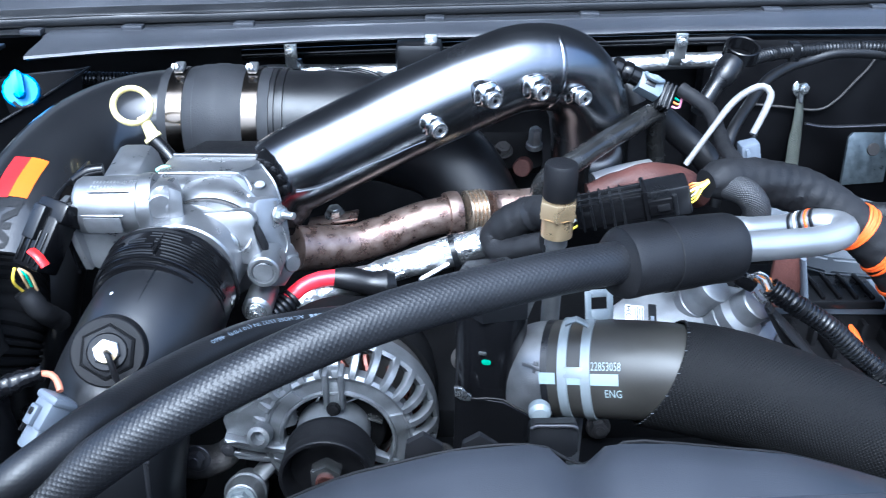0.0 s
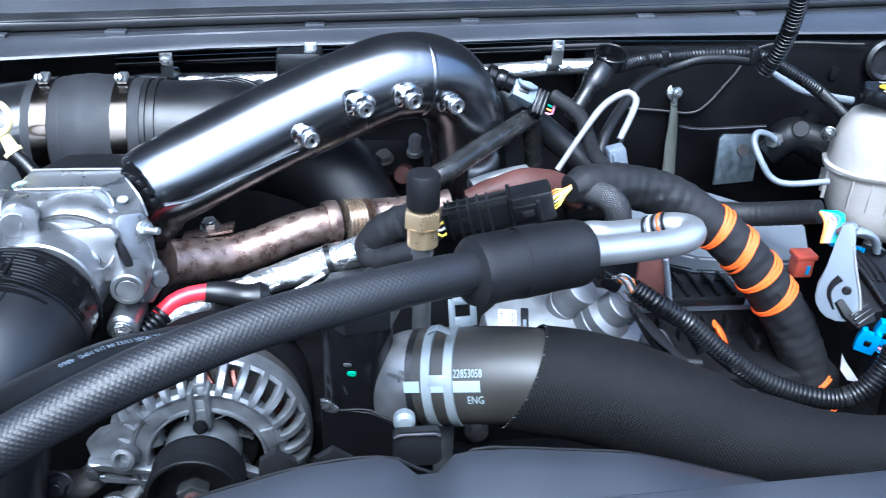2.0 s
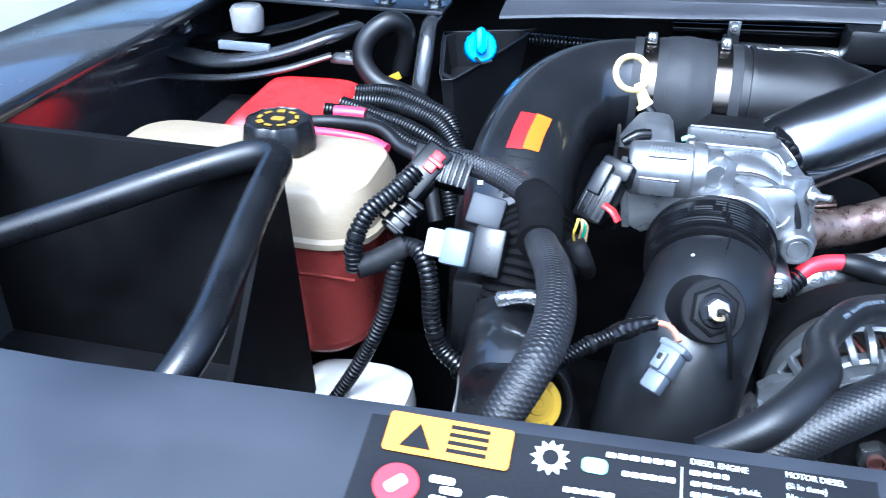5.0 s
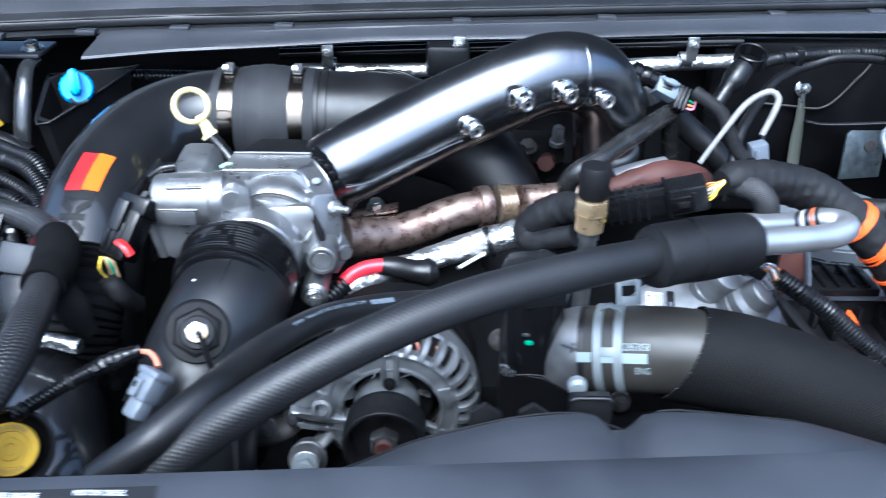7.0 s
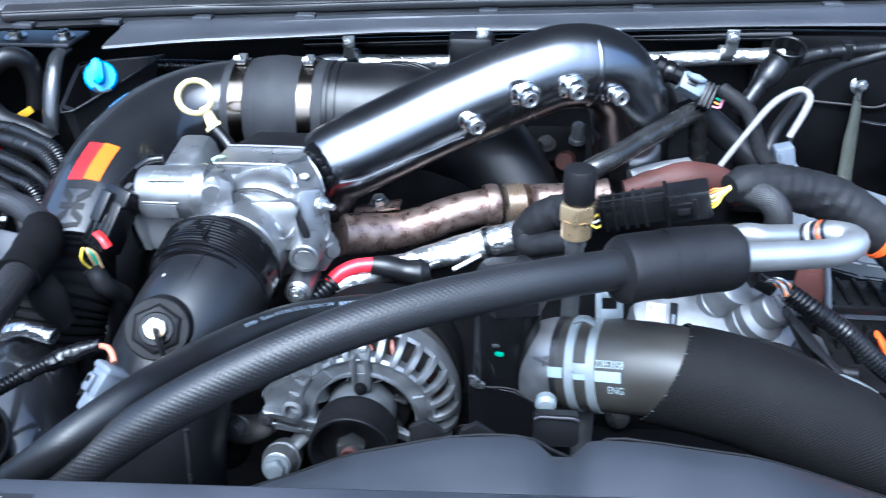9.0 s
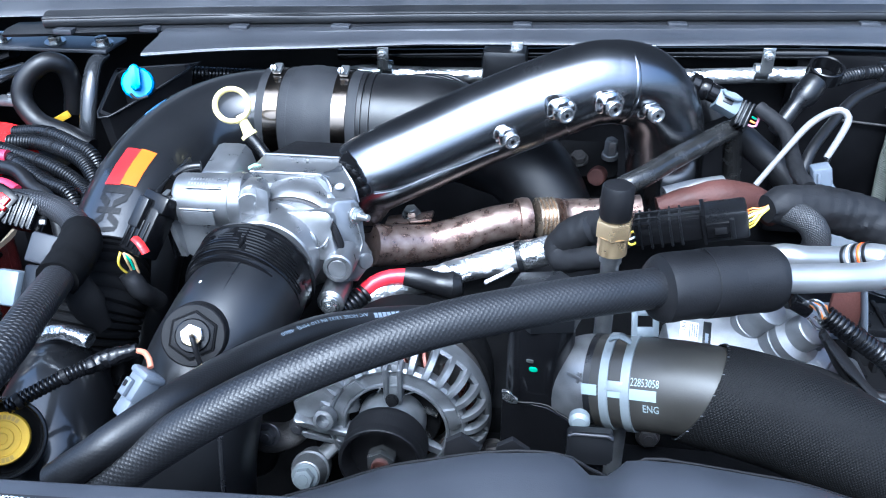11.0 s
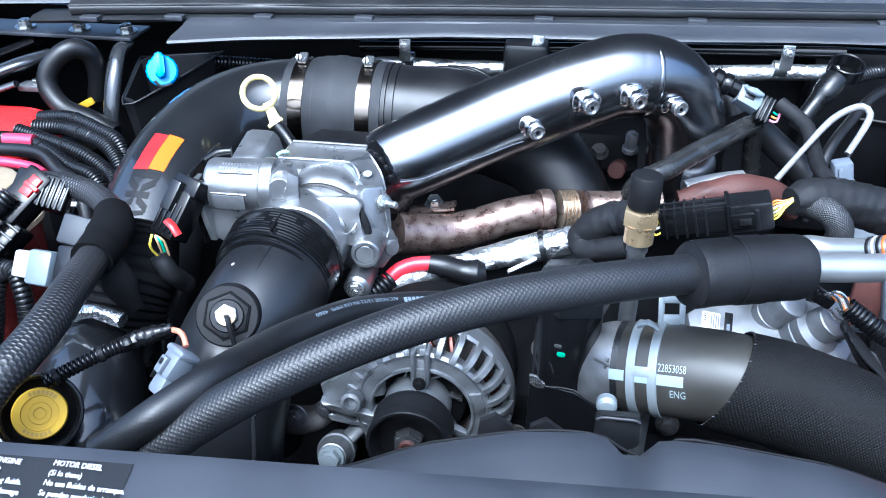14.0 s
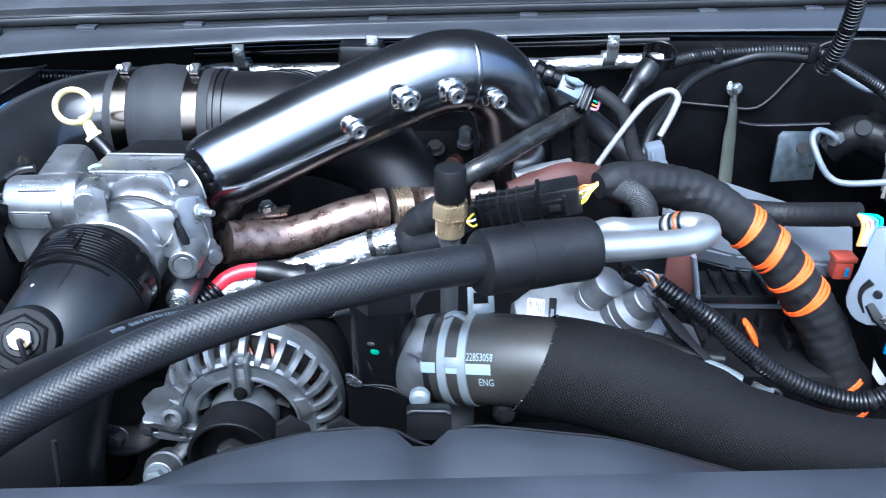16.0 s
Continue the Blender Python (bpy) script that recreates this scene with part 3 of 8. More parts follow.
part("end_flange", lathe([(0.03, -0.012), (0.0415, -0.011), (0.0425, -0.006), (0.0415, -0.001), (0.038, 0.0)], along(p0, p0 + d0), 48, lambda a: 0.05 * (math.sin(9 * a) > 0)), PLASTIC_GLOSS, pipe, "black lobed end flange")
BUNGS = [(-0.0071, 0.7842, 1.2232), (0.0465, 0.7893, 1.2522), (0.0954, 0.8052, 1.2552), (0.1416, 0.8303, 1.2412)]
for p in BUNGS:
    n = Vector((0.42, -0.88, -0.12)).normalized()
    m = facing(Vector(p), n)
    rim = lambda a: 1 + 0.1 * math.cos(2 * a + 0.6) + 0.05 * math.cos(5 * a)
    bung = part("bung", lathe([(0.0148, -0.022), (0.0148, -0.0035), (0.0135, -0.002), (0.0112, -0.0008), (0.0094, 0.002), (0.009, 0.0055), (0.0, 0.0055)], m, 36, lambda a: rim(a) - 1), BUNG, pipe)
    # brighter tube along the saddle's upper edge puts in its reflected rim glint
    part("saddle_glint", tube([m @ Vector((0.0146 * rim(a) * math.cos(a), 0.0146 * rim(a) * math.sin(a), -0.0032)) for a in [math.pi * (-0.15 + 1.3 * i / 18) for i in range(19)]], 0.0009, 8), POLISHED, bung)
    plug_ = part("plug", lathe([(0.0084, 0.0052), (0.0086, 0.0065), (0.0086, 0.0105), (0.0078, 0.0115), (0.0056, 0.0115), (0.005, 0.0095), (0.0044, 0.0095), (0.004, 0.011), (0.0, 0.011)], m, 24), POLISHED, bung, "socket-headed plug")
    part("plug_rim", lathe([(0.0084, 0.0104), (0.0078, 0.0119), (0.0062, 0.0119), (0.0058, 0.0108)], m, 28, hoop=True), POLISHED, plug_)
    part("socket", prism(ngon(0.0022, 6), 0.0006, m @ Matrix.Translation((0, 0, 0.0107)), 0), DARK, plug_)
part("seam", tube([(-0.1408, 0.7300, 1.1755), (-0.1206, 0.7367, 1.1772), (-0.1045, 0.7448, 1.1812), (-0.0764, 0.7588, 1.1902), (-0.0534, 0.7688, 1.1962), (-0.0313, 0.7798, 1.2032), (-0.0172, 0.7848, 1.2072)], 0.0009, 8), CHROME_DARK, pipe)

# ---- intake: grey coupler, black tubes ----
intake = thing("intake_tube", (-0.43, 0.8, 1.1), "satin black intake tube bending down, with a coloured sticker", "intake tube")
TUBE_I = [(-0.285, 0.945, 1.168), (-0.333, 0.941, 1.168), (-0.379, 0.916, 1.162), (-0.4085, 0.869, 1.151), (-0.4225, 0.803, 1.131), (-0.4265, 0.736, 1.096), (-0.4225, 0.68, 1.05), (-0.4165, 0.64, 0.98)]
part("tube", tube(TUBE_I, 0.062, 52, 0.008), INTAKE, intake)
duct = thing("turbo_duct", (-0.05, 0.93, 1.1), "black plastic intake duct running to the turbocharger", "duct")
part("tube", tube([(-0.225, 0.945, 1.168), (-0.17, 0.947, 1.167), (-0.1, 0.95, 1.162), (-0.04, 0.945, 1.148), (0.012, 0.92, 1.125), (0.05, 0.89, 1.075), (0.065, 0.87, 1.0)], [0.061, 0.062, 0.063, 0.059, 0.052, 0.048, 0.048], 44, 0.008), RUBBER, duct)
for k in range(3):
    part("top_ridge", tube([(-0.15 + 0.012 * k, 0.975 + 0.008 * k, 1.221 - 0.001 * k), (-0.11 + 0.01 * k, 0.968 + 0.008 * k, 1.2235 - 0.002 * k), (-0.06, 0.955 + 0.01 * k, 1.2135 - 0.004 * k), (-0.03, 0.945 + 0.01 * k, 1.2 - 0.004 * k)], 0.0035, 8, flat=0.7), RUBBER, duct)
for x in (-0.193, -0.183):
    part("rib", band((x, 0.946, 1.168), (1, 0, 0), 0.0612, 0.006, 0.003), RUBBER, duct)
coupler = thing("hose_coupler", (-0.258, 0.945, 1.13), "ribbed grey silicone hose coupler between the intake tubes", "hose coupler")
part("sleeve", lathe([(0.0605, -0.062), (0.0645, -0.062), (0.0650, -0.05), (0.0650, -0.034), (0.0665, -0.03), (0.0667, -0.024), (0.0682, -0.02), (0.0687, -0.008), (0.0697, -0.004), (0.0697, 0.006), (0.0685, 0.01), (0.0683, 0.02), (0.0668, 0.026), (0.0650, 0.034), (0.0650, 0.05), (0.0645, 0.062), (0.0605, 0.062)],
     along((-0.258, 0.945, 1.168), (0, 0.945, 1.168)), 56), SILICONE, coupler)
for k in range(6):
    part("wrap_ridge", band((-0.28 + 0.0088 * k, 0.945, 1.168), (1, 0, 0), 0.067 + 0.0016 * (1 - abs(k - 2.5) / 2.5), 0.0022, 0.0006), SILICONE, coupler)
for x in (-0.301, -0.217):
    c = thing("hose_clamp", (x, 0.945, 1.24), "shiny dark steel worm-drive hose clamp", "hose clamp", "hose clamps on the coupler")
    part("band", band((x, 0.945, 1.168), (1, 0, 0), 0.0648, 0.018, 0.0015), CLAMP_DARK, c)
    m = facing((x, 0.936, 1.2378), (0, -0.3, 0.95))
    part("screw_housing", box((0.011, 0.018, 0.006), m, 0.002), POLISHED, c)
    part("screw", prism(ngon(0.0046, 6), 0.008, along((x - 0.001, 0.928, 1.2405), (x - 0.001, 0.9, 1.2495)), 0.0008), POLISHED, c)
    part("screw_slot", box((0.0012, 0.008, 0.0012), along((x - 0.001, 0.9203, 1.2431), (x - 0.001, 0.9, 1.2495)), 0), DARK, c)

# sticker on the bend: two colour fields and a dark emblem
def bent_patch(name, mat, u0, u1, a0, a1, parent, lift=0.0006, skew=0.0, label=""):
    """A thin patch on the intake tube: u along its control points, a round it in degrees (0: towards the outer right)."""
    line = spline(TUBE_I, 0.004)
    fr = sweep_frames([v for v, _ in line])
    us = [u for _, u in line]
    bm = bmesh.new()
    grid = []
    for i in range(9):
        row = []
        for j in range(9):
            u = u0 + (u1 - u0) * i / 8 + skew * (j / 8 - 0.5)
            k = min(range(len(us)), key=lambda q: abs(us[q] - u))
            k2 = min(k + 1, len(us) - 1) if us[k] <= u else k
            k1 = k2 - 1
            w = (u - us[k1]) / max(1e-6, us[k2] - us[k1])
            v = line[k1][0].lerp(line[k2][0], w)
            t, s, b = fr[k1]
            front_dir = Vector((0.45, -0.72, 0.53))
            o = (front_dir - t * front_dir.dot(t)).normalized()
            q = t.cross(o)
            a = radians(a0 + (a1 - a0) * j / 8)
            row.append(bm.verts.new(v + (o * math.cos(a) + q * math.sin(a)) * (0.062 + lift)))
        grid.append(row)
    for i in range(8):
        for j in range(8):
            bm.faces.new((grid[i][j], grid[i][j + 1], grid[i + 1][j + 1], grid[i + 1][j]))
    return part(name, bm, mat, parent, label)


# ---- dipstick ----
dip = thing("oil_dipstick", (-0.31, 0.8, 1.15), "pale yellow ring-handled oil dipstick in a black tube", "dipstick")
m = facing((-0.32, 0.823, 1.23), (0.3, -0.8, 0.5))
ring = bmesh.new()
prof = [(0.0235 + 0.0042 * math.cos(a), 0.0042 * math.sin(a)) for a in [2 * math.pi * i / 10 for i in range(10)]]
rows = []
for i in range(40):
    a = 2 * math.pi * i / 40
    rows.append([ring.verts.new(m @ Vector((r * 0.78 * math.cos(a), r * 0.78 * math.sin(a), z))) for r, z in prof])
for i in range(40):
    for j in range(10):
        ring.faces.new((rows[i][j], rows[i][(j + 1) % 10], rows[(i + 1) % 40][(j + 1) % 10], rows[(i + 1) % 40][j]))
part("ring", ring, PALE_YELLOW, dip)
part("neck", tube([(-0.3120, 0.8220, 1.2197), (-0.3063, 0.8200, 1.2082), (-0.3023, 0.8180, 1.1996)], [0.005, 0.006, 0.007], 12), PALE_YELLOW, dip)
part("collar", lathe([(0.006, -0.003), (0.0095, -0.002), (0.0095, 0.002), (0.006, 0.003)], along((-0.3022, 0.8180, 1.1971), (-0.2946, 0.8150, 1.1870)), 20), PALE_YELLOW, dip)
part("guide_tube", tube([(-0.3014, 0.8170, 1.1962), (-0.2853, 0.8100, 1.1808), (-0.2601, 0.7900, 1.1544)], 0.007, 14), PLASTIC, dip, "black guide tube")

# ---- throttle body ----
def skin(rows, down):
    """A cast shell: a grid of points with its sides drawn back along down."""
    bm = bmesh.new()
    d = Vector(down)
    hi = [[bm.verts.new(p) for p in r] for r in rows]
    lo = [[bm.verts.new(Vector(p) + d) for p in r] for r in rows]
    n, m = len(rows), len(rows[0])
    for i in range(n - 1):
        for j in range(m - 1):
            bm.faces.new((hi[i][j], hi[i][j + 1], hi[i + 1][j + 1], hi[i + 1][j]))
            bm.faces.new((lo[i][j], lo[i + 1][j], lo[i + 1][j + 1], lo[i][j + 1]))
    rim = hi[0] + [r[-1] for r in hi[1:]] + hi[-1][-2::-1] + [r[0] for r in hi[-2:0:-1]]
    und = lo[0] + [r[-1] for r in lo[1:]] + lo[-1][-2::-1] + [r[0] for r in lo[-2:0:-1]]
    for i in range(len(rim)):
        j = (i + 1) % len(rim)
        bm.faces.new((rim[i], rim[j], und[j], und[i]))
    return bm


thr = thing("throttle_body", (-0.2, 0.67, 1.09), "cast aluminium throttle body with a motor housing on its flank", "throttle body")
part("body", box((0.085, 0.075, 0.1), Matrix.Translation((-0.207, 0.712, 1.148)), 0.01, 4), CAST, thr)
part("deck", prism([(-0.259, 0.743), (-0.262, 0.705), (-0.257, 0.6975), (-0.193, 0.696), (-0.186, 0.7005), (-0.179, 0.716), (-0.172, 0.722), (-0.172, 0.743)], 0.014, Matrix.Translation((0, 0, 1.1945)), 0.0028), CAST, thr)
part("deck_lip", tube([(-0.259, 0.7005, 1.2073), (-0.225, 0.699, 1.2083), (-0.193, 0.699, 1.2083), (-0.186, 0.701, 1.2067), (-0.181, 0.704, 1.2035)], [0.0022, 0.0024, 0.0024, 0.0026, 0.003], 10, 0.003), CAST, thr)
BORE = along((-0.207, 0.664, 1.15), (-0.205, 0.75, 1.15))
part("bore_dome", lathe([(0.03, -0.004), (0.045, -0.003), (0.051, 0.002), (0.0545, 0.009), (0.056, 0.018), (0.0565, 0.045)], BORE, 56), CAST, thr)
part("dome_step", lathe([(0.0465, -0.006), (0.0485, -0.0055), (0.0492, -0.003), (0.0492, 0.0)], BORE, 56), CAST, thr)
part("step_groove", lathe([(0.0492, -0.0035), (0.0503, -0.0028), (0.0503, 0.0008), (0.0492, 0.0015)], BORE, 56, hoop=True), IRON, thr)
part("bore_collar", cyl(0.046, 0.046, along((-0.222, 0.618, 1.15), (-0.219, 0.7, 1.15)), 48), CAST, thr)
part("shoulder", skin([[(-0.19, 0.74, 1.2075), (-0.19, 0.697, 1.2078)], [(-0.182, 0.737, 1.2072), (-0.18, 0.691, 1.2055)], [(-0.174, 0.73, 1.2045), (-0.1725, 0.681, 1.1985)], [(-0.165, 0.721, 1.199), (-0.163, 0.671, 1.1945)],
     [(-0.157, 0.713, 1.19), (-0.151, 0.676, 1.1925)], [(-0.152, 0.708, 1.175), (-0.1445, 0.679, 1.175)], [(-0.149, 0.705, 1.14), (-0.141, 0.679, 1.14)]], (-0.03, 0.004, -0.02)), CAST, thr, angle=50)
part("shoulder_rib", tube([(-0.186, 0.7, 1.2078), (-0.179, 0.693, 1.2066), (-0.1745, 0.687, 1.2025), (-0.172, 0.682, 1.1985)], [0.0012, 0.0018, 0.002, 0.001], 10, 0.002), CAST, thr)
part("shoulder_boss", lathe([(0.006, -0.004), (0.0058, 0.0015), (0.0045, 0.003), (0.0, 0.0032)], facing((-0.1665, 0.691, 1.2005), (0.4, -0.7, 0.6)) @ Matrix.Diagonal((1, 0.7, 1, 1)), 20), CAST, thr)
SIDE = facing((-0.155, 0.66, 1.16), (0.62, -0.75, 0.2))
part("side_face", prism([(-0.0105, 0.026), (-0.0085, 0.0365), (-0.003, 0.0395), (0.016, 0.0365), (0.0195, 0.032), (0.0203, 0.0132), (0.021, -0.007), (0.0175, -0.0125), (0.0245, -0.0175), (0.0265, -0.022), (0.0252, -0.0307), (0.0185, -0.036), (0.0063, -0.0472), (-0.0046, -0.0441), (-0.0055, -0.0225), (-0.0079, -0.0103)], 0.022, SIDE @ Matrix.Translation((0, 0, -0.022)), 0.003), CAST, thr)
part("side_lug", lathe([(0.0085, -0.02), (0.0085, -0.002), (0.0072, 0.0005), (0.0, 0.001)], SIDE @ Matrix.Translation((0.017, -0.028, 0.002)), 24), CAST, thr)
part("side_rib", tube([SIDE @ Vector(p) for p in ((0.012, 0.034, 0.0), (0.0145, 0.012, 0.0004), (0.0165, -0.01, 0.0), (0.008, -0.022, 0.0004), (0.002, -0.036, 0.0))], 0.0011, 8), CAST, thr)
part("lid", prism([(-0.05, -0.024), (0.036, -0.024), (0.044, -0.012), (0.036, 0.02), (-0.03, 0.02)], 0.006, Matrix.Translation((-0.208, 0.766, 1.201)), 0.002), PLASTIC_MATT, thr, "flat black lid")
for i in range(5):
    part("lid_edge", box((0.012, 0.03, 0.016), Matrix.Translation((-0.172 + 0.006 * i - 0.0003 * i * i, 0.744 - 0.0015 * i, 1.203 - 0.0012 * i - 0.0012 * i * i)) @ Matrix.Rotation(0.2 + 0.25 * i, 4, "Y"), 0.0035), PLASTIC_GLOSS, thr)
MA, MB = (-0.312, 0.652, 1.198), (-0.2, 0.655, 1.2005)
part("motor_housing", lathe([(0.02, -0.002), (0.0235, 0.0), (0.025, 0.003), (0.0252, 0.05), (0.0252, 0.058), (0.022, 0.06), (0.022, 0.08), (0.012, 0.084), (0.0, 0.084)], along(MA, MB), 44), CAST, thr)
part("motor_ring", lathe([(0.0252, 0.053), (0.0268, 0.0545), (0.0272, 0.06), (0.0262, 0.0655), (0.022, 0.068)], along(MA, MB), 44), CAST, thr)
part("motor_ear", cyl(0.0065, 0.012, along((-0.318, 0.634, 1.203), (-0.3, 0.632, 1.203)), 18, 0.002), CAST, thr)
CAPN = Vector((0.3, -0.93, 0.12)).normalized()
mcap = facing((-0.2365, 0.6375, 1.204), CAPN, (0.12, 0.3, 1))
part("motor_cap", prism(round_rect(0.027, 0.04, 0.0125), 0.014, mcap @ Matrix.Translation((0, 0, -0.01)), 0.004), CAST_GREY, thr)
part("cap_disc", lathe([(0.0108, -0.002), (0.0108, 0.0012), (0.0098, 0.0022), (0.0, 0.0026)], mcap @ Matrix.Translation((-0.003, 0.001, 0.003)), 32), CAST, thr)
part("cap_wing", prism([(-0.004, 0.019), (0.006, 0.016), (0.0125, -0.019), (-0.002, -0.02)], 0.004, mcap @ Matrix.Translation((0.0065, 0.0, 0.002)), 0.0012), CAST, thr)
part("motor_pad", prism(round_rect(0.031, 0.0145, 0.0015), 0.0012, facing((-0.2865, 0.6275, 1.1915), (0.0, -0.98, -0.14)), 0.0005), CAST_GREY, thr)
part("pad_frame", tube([(-0.304, 0.628, 1.2), (-0.286, 0.6272, 1.2), (-0.269, 0.6275, 1.2)], 0.0009, 6), CAST, thr)
part("cast_ridge", tube([(-0.298, 0.6352, 1.2188), (-0.27, 0.6355, 1.2193), (-0.264, 0.6357, 1.2193)], 0.0012, 8), ALU, thr)
for i in range(13):
    if i != 8:
        part("cast_mark", box((0.0017, 0.0032 - 0.0008 * (i % 3 == 1), 0.0005), facing((-0.2955 + 0.0029 * i, 0.6462, 1.2224 + 0.00006 * i), (0, -0.22, 0.97)), 0), ALU, thr)
for i in range(7):
    part("cast_mark", box((0.0017, 0.0028 - 0.0006 * (i % 2), 0.0005), facing((-0.2965 + 0.0029 * i, 0.6408, 1.2206), (0, -0.42, 0.9)), 0), ALU, thr)
part("cable_lug", prism([(-0.034, -0.03), (0.022, -0.03), (0.017, -0.008), (0.012, -0.0015), (0.005, 0.0), (-0.011, 0.0), (-0.017, -0.0025), (-0.026, -0.016)], 0.06, facing((-0.291, 0.746, 1.2175), (0.05, -1, -0.1)), 0.0045), CAST, thr)
part("side_plate", prism([(-0.018, -0.034), (0.004, -0.044), (0.03, -0.03), (0.05, 0.0), (0.05, 0.03), (-0.018, 0.03)], 0.012, facing((-0.298, 0.652, 1.182), (0, -1, 0.15)), 0.003), CAST, thr)
part("plate_edge", skin([[(-0.3205, 0.628, 1.2125), (-0.3155, 0.628, 1.2125)], [(-0.3195, 0.6275, 1.19), (-0.3145, 0.6275, 1.19)], [(-0.315, 0.628, 1.165), (-0.3095, 0.628, 1.165)], [(-0.312, 0.631, 1.146), (-0.306, 0.631, 1.146)]], (0.002, 0.05, 0)), CAST, thr)
for i in range(3):
    part("cast_mark", box((0.011, 0.0012, 0.0006), facing((-0.3005, 0.6395, 1.183 - 0.0035 * i), (0, -1, 0.15)), 0), ALU, thr)
part("gasket", box((0.003, 0.08, 0.075), Matrix.Translation((-0.3225, 0.672, 1.178)) @ Matrix.Rotation(-0.1, 4, "Y"), 0.001), PLASTIC, thr)
part("lower_lug", cyl(0.0135, 0.045, along((-0.166, 0.67, 1.106), (-0.166, 0.6, 1.106)), 22, 0.003), CAST, thr)
part("bolt_boss", lathe([(0.0155, 0.0), (0.0145, 0.028), (0.0145, 0.036), (0.0132, 0.0375), (0.0105, 0.0375), (0.0098, 0.0355), (0.0, 0.0355)], along((-0.158, 0.665, 1.1425), (-0.155, 0.6, 1.1465)), 28), CAST, thr)
part("boss_plug", cyl(0.0088, 0.0012, along((-0.1568, 0.6296, 1.1447), (-0.155, 0.6, 1.1465)), 22, 0.0006), CAST_GREY, thr)
part("plug_socket", skin([[(-0.329, 0.657, 1.2145), (-0.3145, 0.657, 1.2145)], [(-0.328, 0.645, 1.213), (-0.313, 0.645, 1.2135)], [(-0.3275, 0.633, 1.2095), (-0.3115, 0.633, 1.211)]], (0, 0.004, -0.018)), CLAMP_DARK, thr, "glossy brown-black plug socket")
part("socket_lip", tube([(-0.3285, 0.632, 1.2085), (-0.319, 0.6315, 1.2092), (-0.3105, 0.632, 1.2098)], 0.0014, 8), PLASTIC_GLOSS, thr)
part("socket_shroud", tube([(-0.321, 0.664, 1.216), (-0.309, 0.669, 1.2225), (-0.297, 0.672, 1.2235)], [0.004, 0.0055, 0.005], 14), PLASTIC_GLOSS, thr)
hex_bolt(thr, (-0.1885, 0.6365, 1.168), (0.08, -0.97, 0.25), 0.0068, 0.0055, 0.0092)
hex_bolt(thr, (-0.166, 0.624, 1.106), (0.1, -1, 0.1), 0.0075, 0.006, 0.0095)
hex_bolt(thr, SIDE @ Vector((0.0145, 0.0205, 0)), (0.75, -0.62, 0.2), 0.0062, 0.005, 0.0085)
part("stud", cyl(0.0034, 0.016, along((-0.1445, 0.6705, 1.1805), (-0.06, 0.61, 1.2)), 12, 0.0008), ZINC, thr)
part("lid_rim", tube([(-0.257, 0.7415, 1.2093), (-0.215, 0.741, 1.2097), (-0.178, 0.741, 1.2094)], 0.0012, 8), CAST, thr)
part("shoulder_edge", tube([(-0.178, 0.741, 1.2092), (-0.173, 0.7305, 1.2053), (-0.165, 0.7215, 1.2), (-0.157, 0.7135, 1.191), (-0.1522, 0.7085, 1.176)], 0.0013, 8, 0.003), CAST, thr)
part("green_tab", tube([(-0.2655, 0.714, 1.2045), (-0.259, 0.714, 1.207), (-0.253, 0.716, 1.206)], [0.0022, 0.0032, 0.0024], 10), MINT, thr, "small mint-green tab")
EAR = facing((-0.19, 0.64, 1.17), (0.05, -0.97, 0.25))
part("ear_plate", prism([(-0.0395, 0.0229), (-0.0119, 0.0246), (0.0165, 0.0262), (0.0215, 0.0255), (0.0253, 0.0225), (0.0275, 0.0176), (0.0267, 0.0117), (0.0238, 0.0064), (0.0272, 0.0), (0.031, -0.0105), (0.0292, -0.0232), (-0.0204, -0.0177), (-0.0437, 0.0092)], 0.016, EAR @ Matrix.Translation((0, 0, -0.016)), 0.0022), CAST, thr)
part("bolt_pad", prism([(-0.024, 0.0078), (0.0026, 0.0083), (0.0072, 0.0066), (0.0105, 0.0035), (0.0126, -0.0005), (0.0128, -0.0048), (0.0104, -0.0095), (0.005, -0.012), (-0.0123, -0.012), (-0.026, -0.004)], 0.006, EAR @ Matrix.Translation((0, 0, -0.0035)), 0.0014), CAST, thr)
part("boss_web", tube([EAR @ Vector((0.012, -0.012, -0.002)), EAR @ Vector((0.02, -0.006, -0.001)), EAR @ Vector((0.0245, 0.004, -0.0015))], [0.002, 0.0026, 0.0012], 10, 0.003), CAST, thr)
part("slit_seal", tube([(-0.1652, 0.6505, 1.185), (-0.1615, 0.6485, 1.174), (-0.1578, 0.6475, 1.161), (-0.1562, 0.647, 1.146)], [0.0014, 0.0036, 0.0042, 0.002], 8), PLASTIC_MATT, thr)


# throttle plug with wires
plug = thing("throttle_connector", (-0.33, 0.6, 1.16), "black wire connector with a red lock", "connector")
m = facing((-0.334, 0.618, 1.18), (-0.25, -0.75, 0.6), (0.35, 0.5, 0.8))
part("housing", box((0.028, 0.05, 0.026), m, 0.003), PLASTIC_GLOSS, plug)
part("collar", box((0.03, 0.018, 0.03), m @ Matrix.Translation((0.003, 0.028, -0.002)), 0.003), PLASTIC_GLOSS, plug)
part("latch", box((0.012, 0.03, 0.006), m @ Matrix.Translation((-0.004, 0.014, 0.0155)), 0.0015), PLASTIC, plug)
for i in range(4):
    part("ridge", box((0.0022, 0.03, 0.002), m @ Matrix.Translation((-0.01 + 0.0065 * i, -0.006, 0.0135)), 0.0008), PLASTIC_GLOSS, plug)
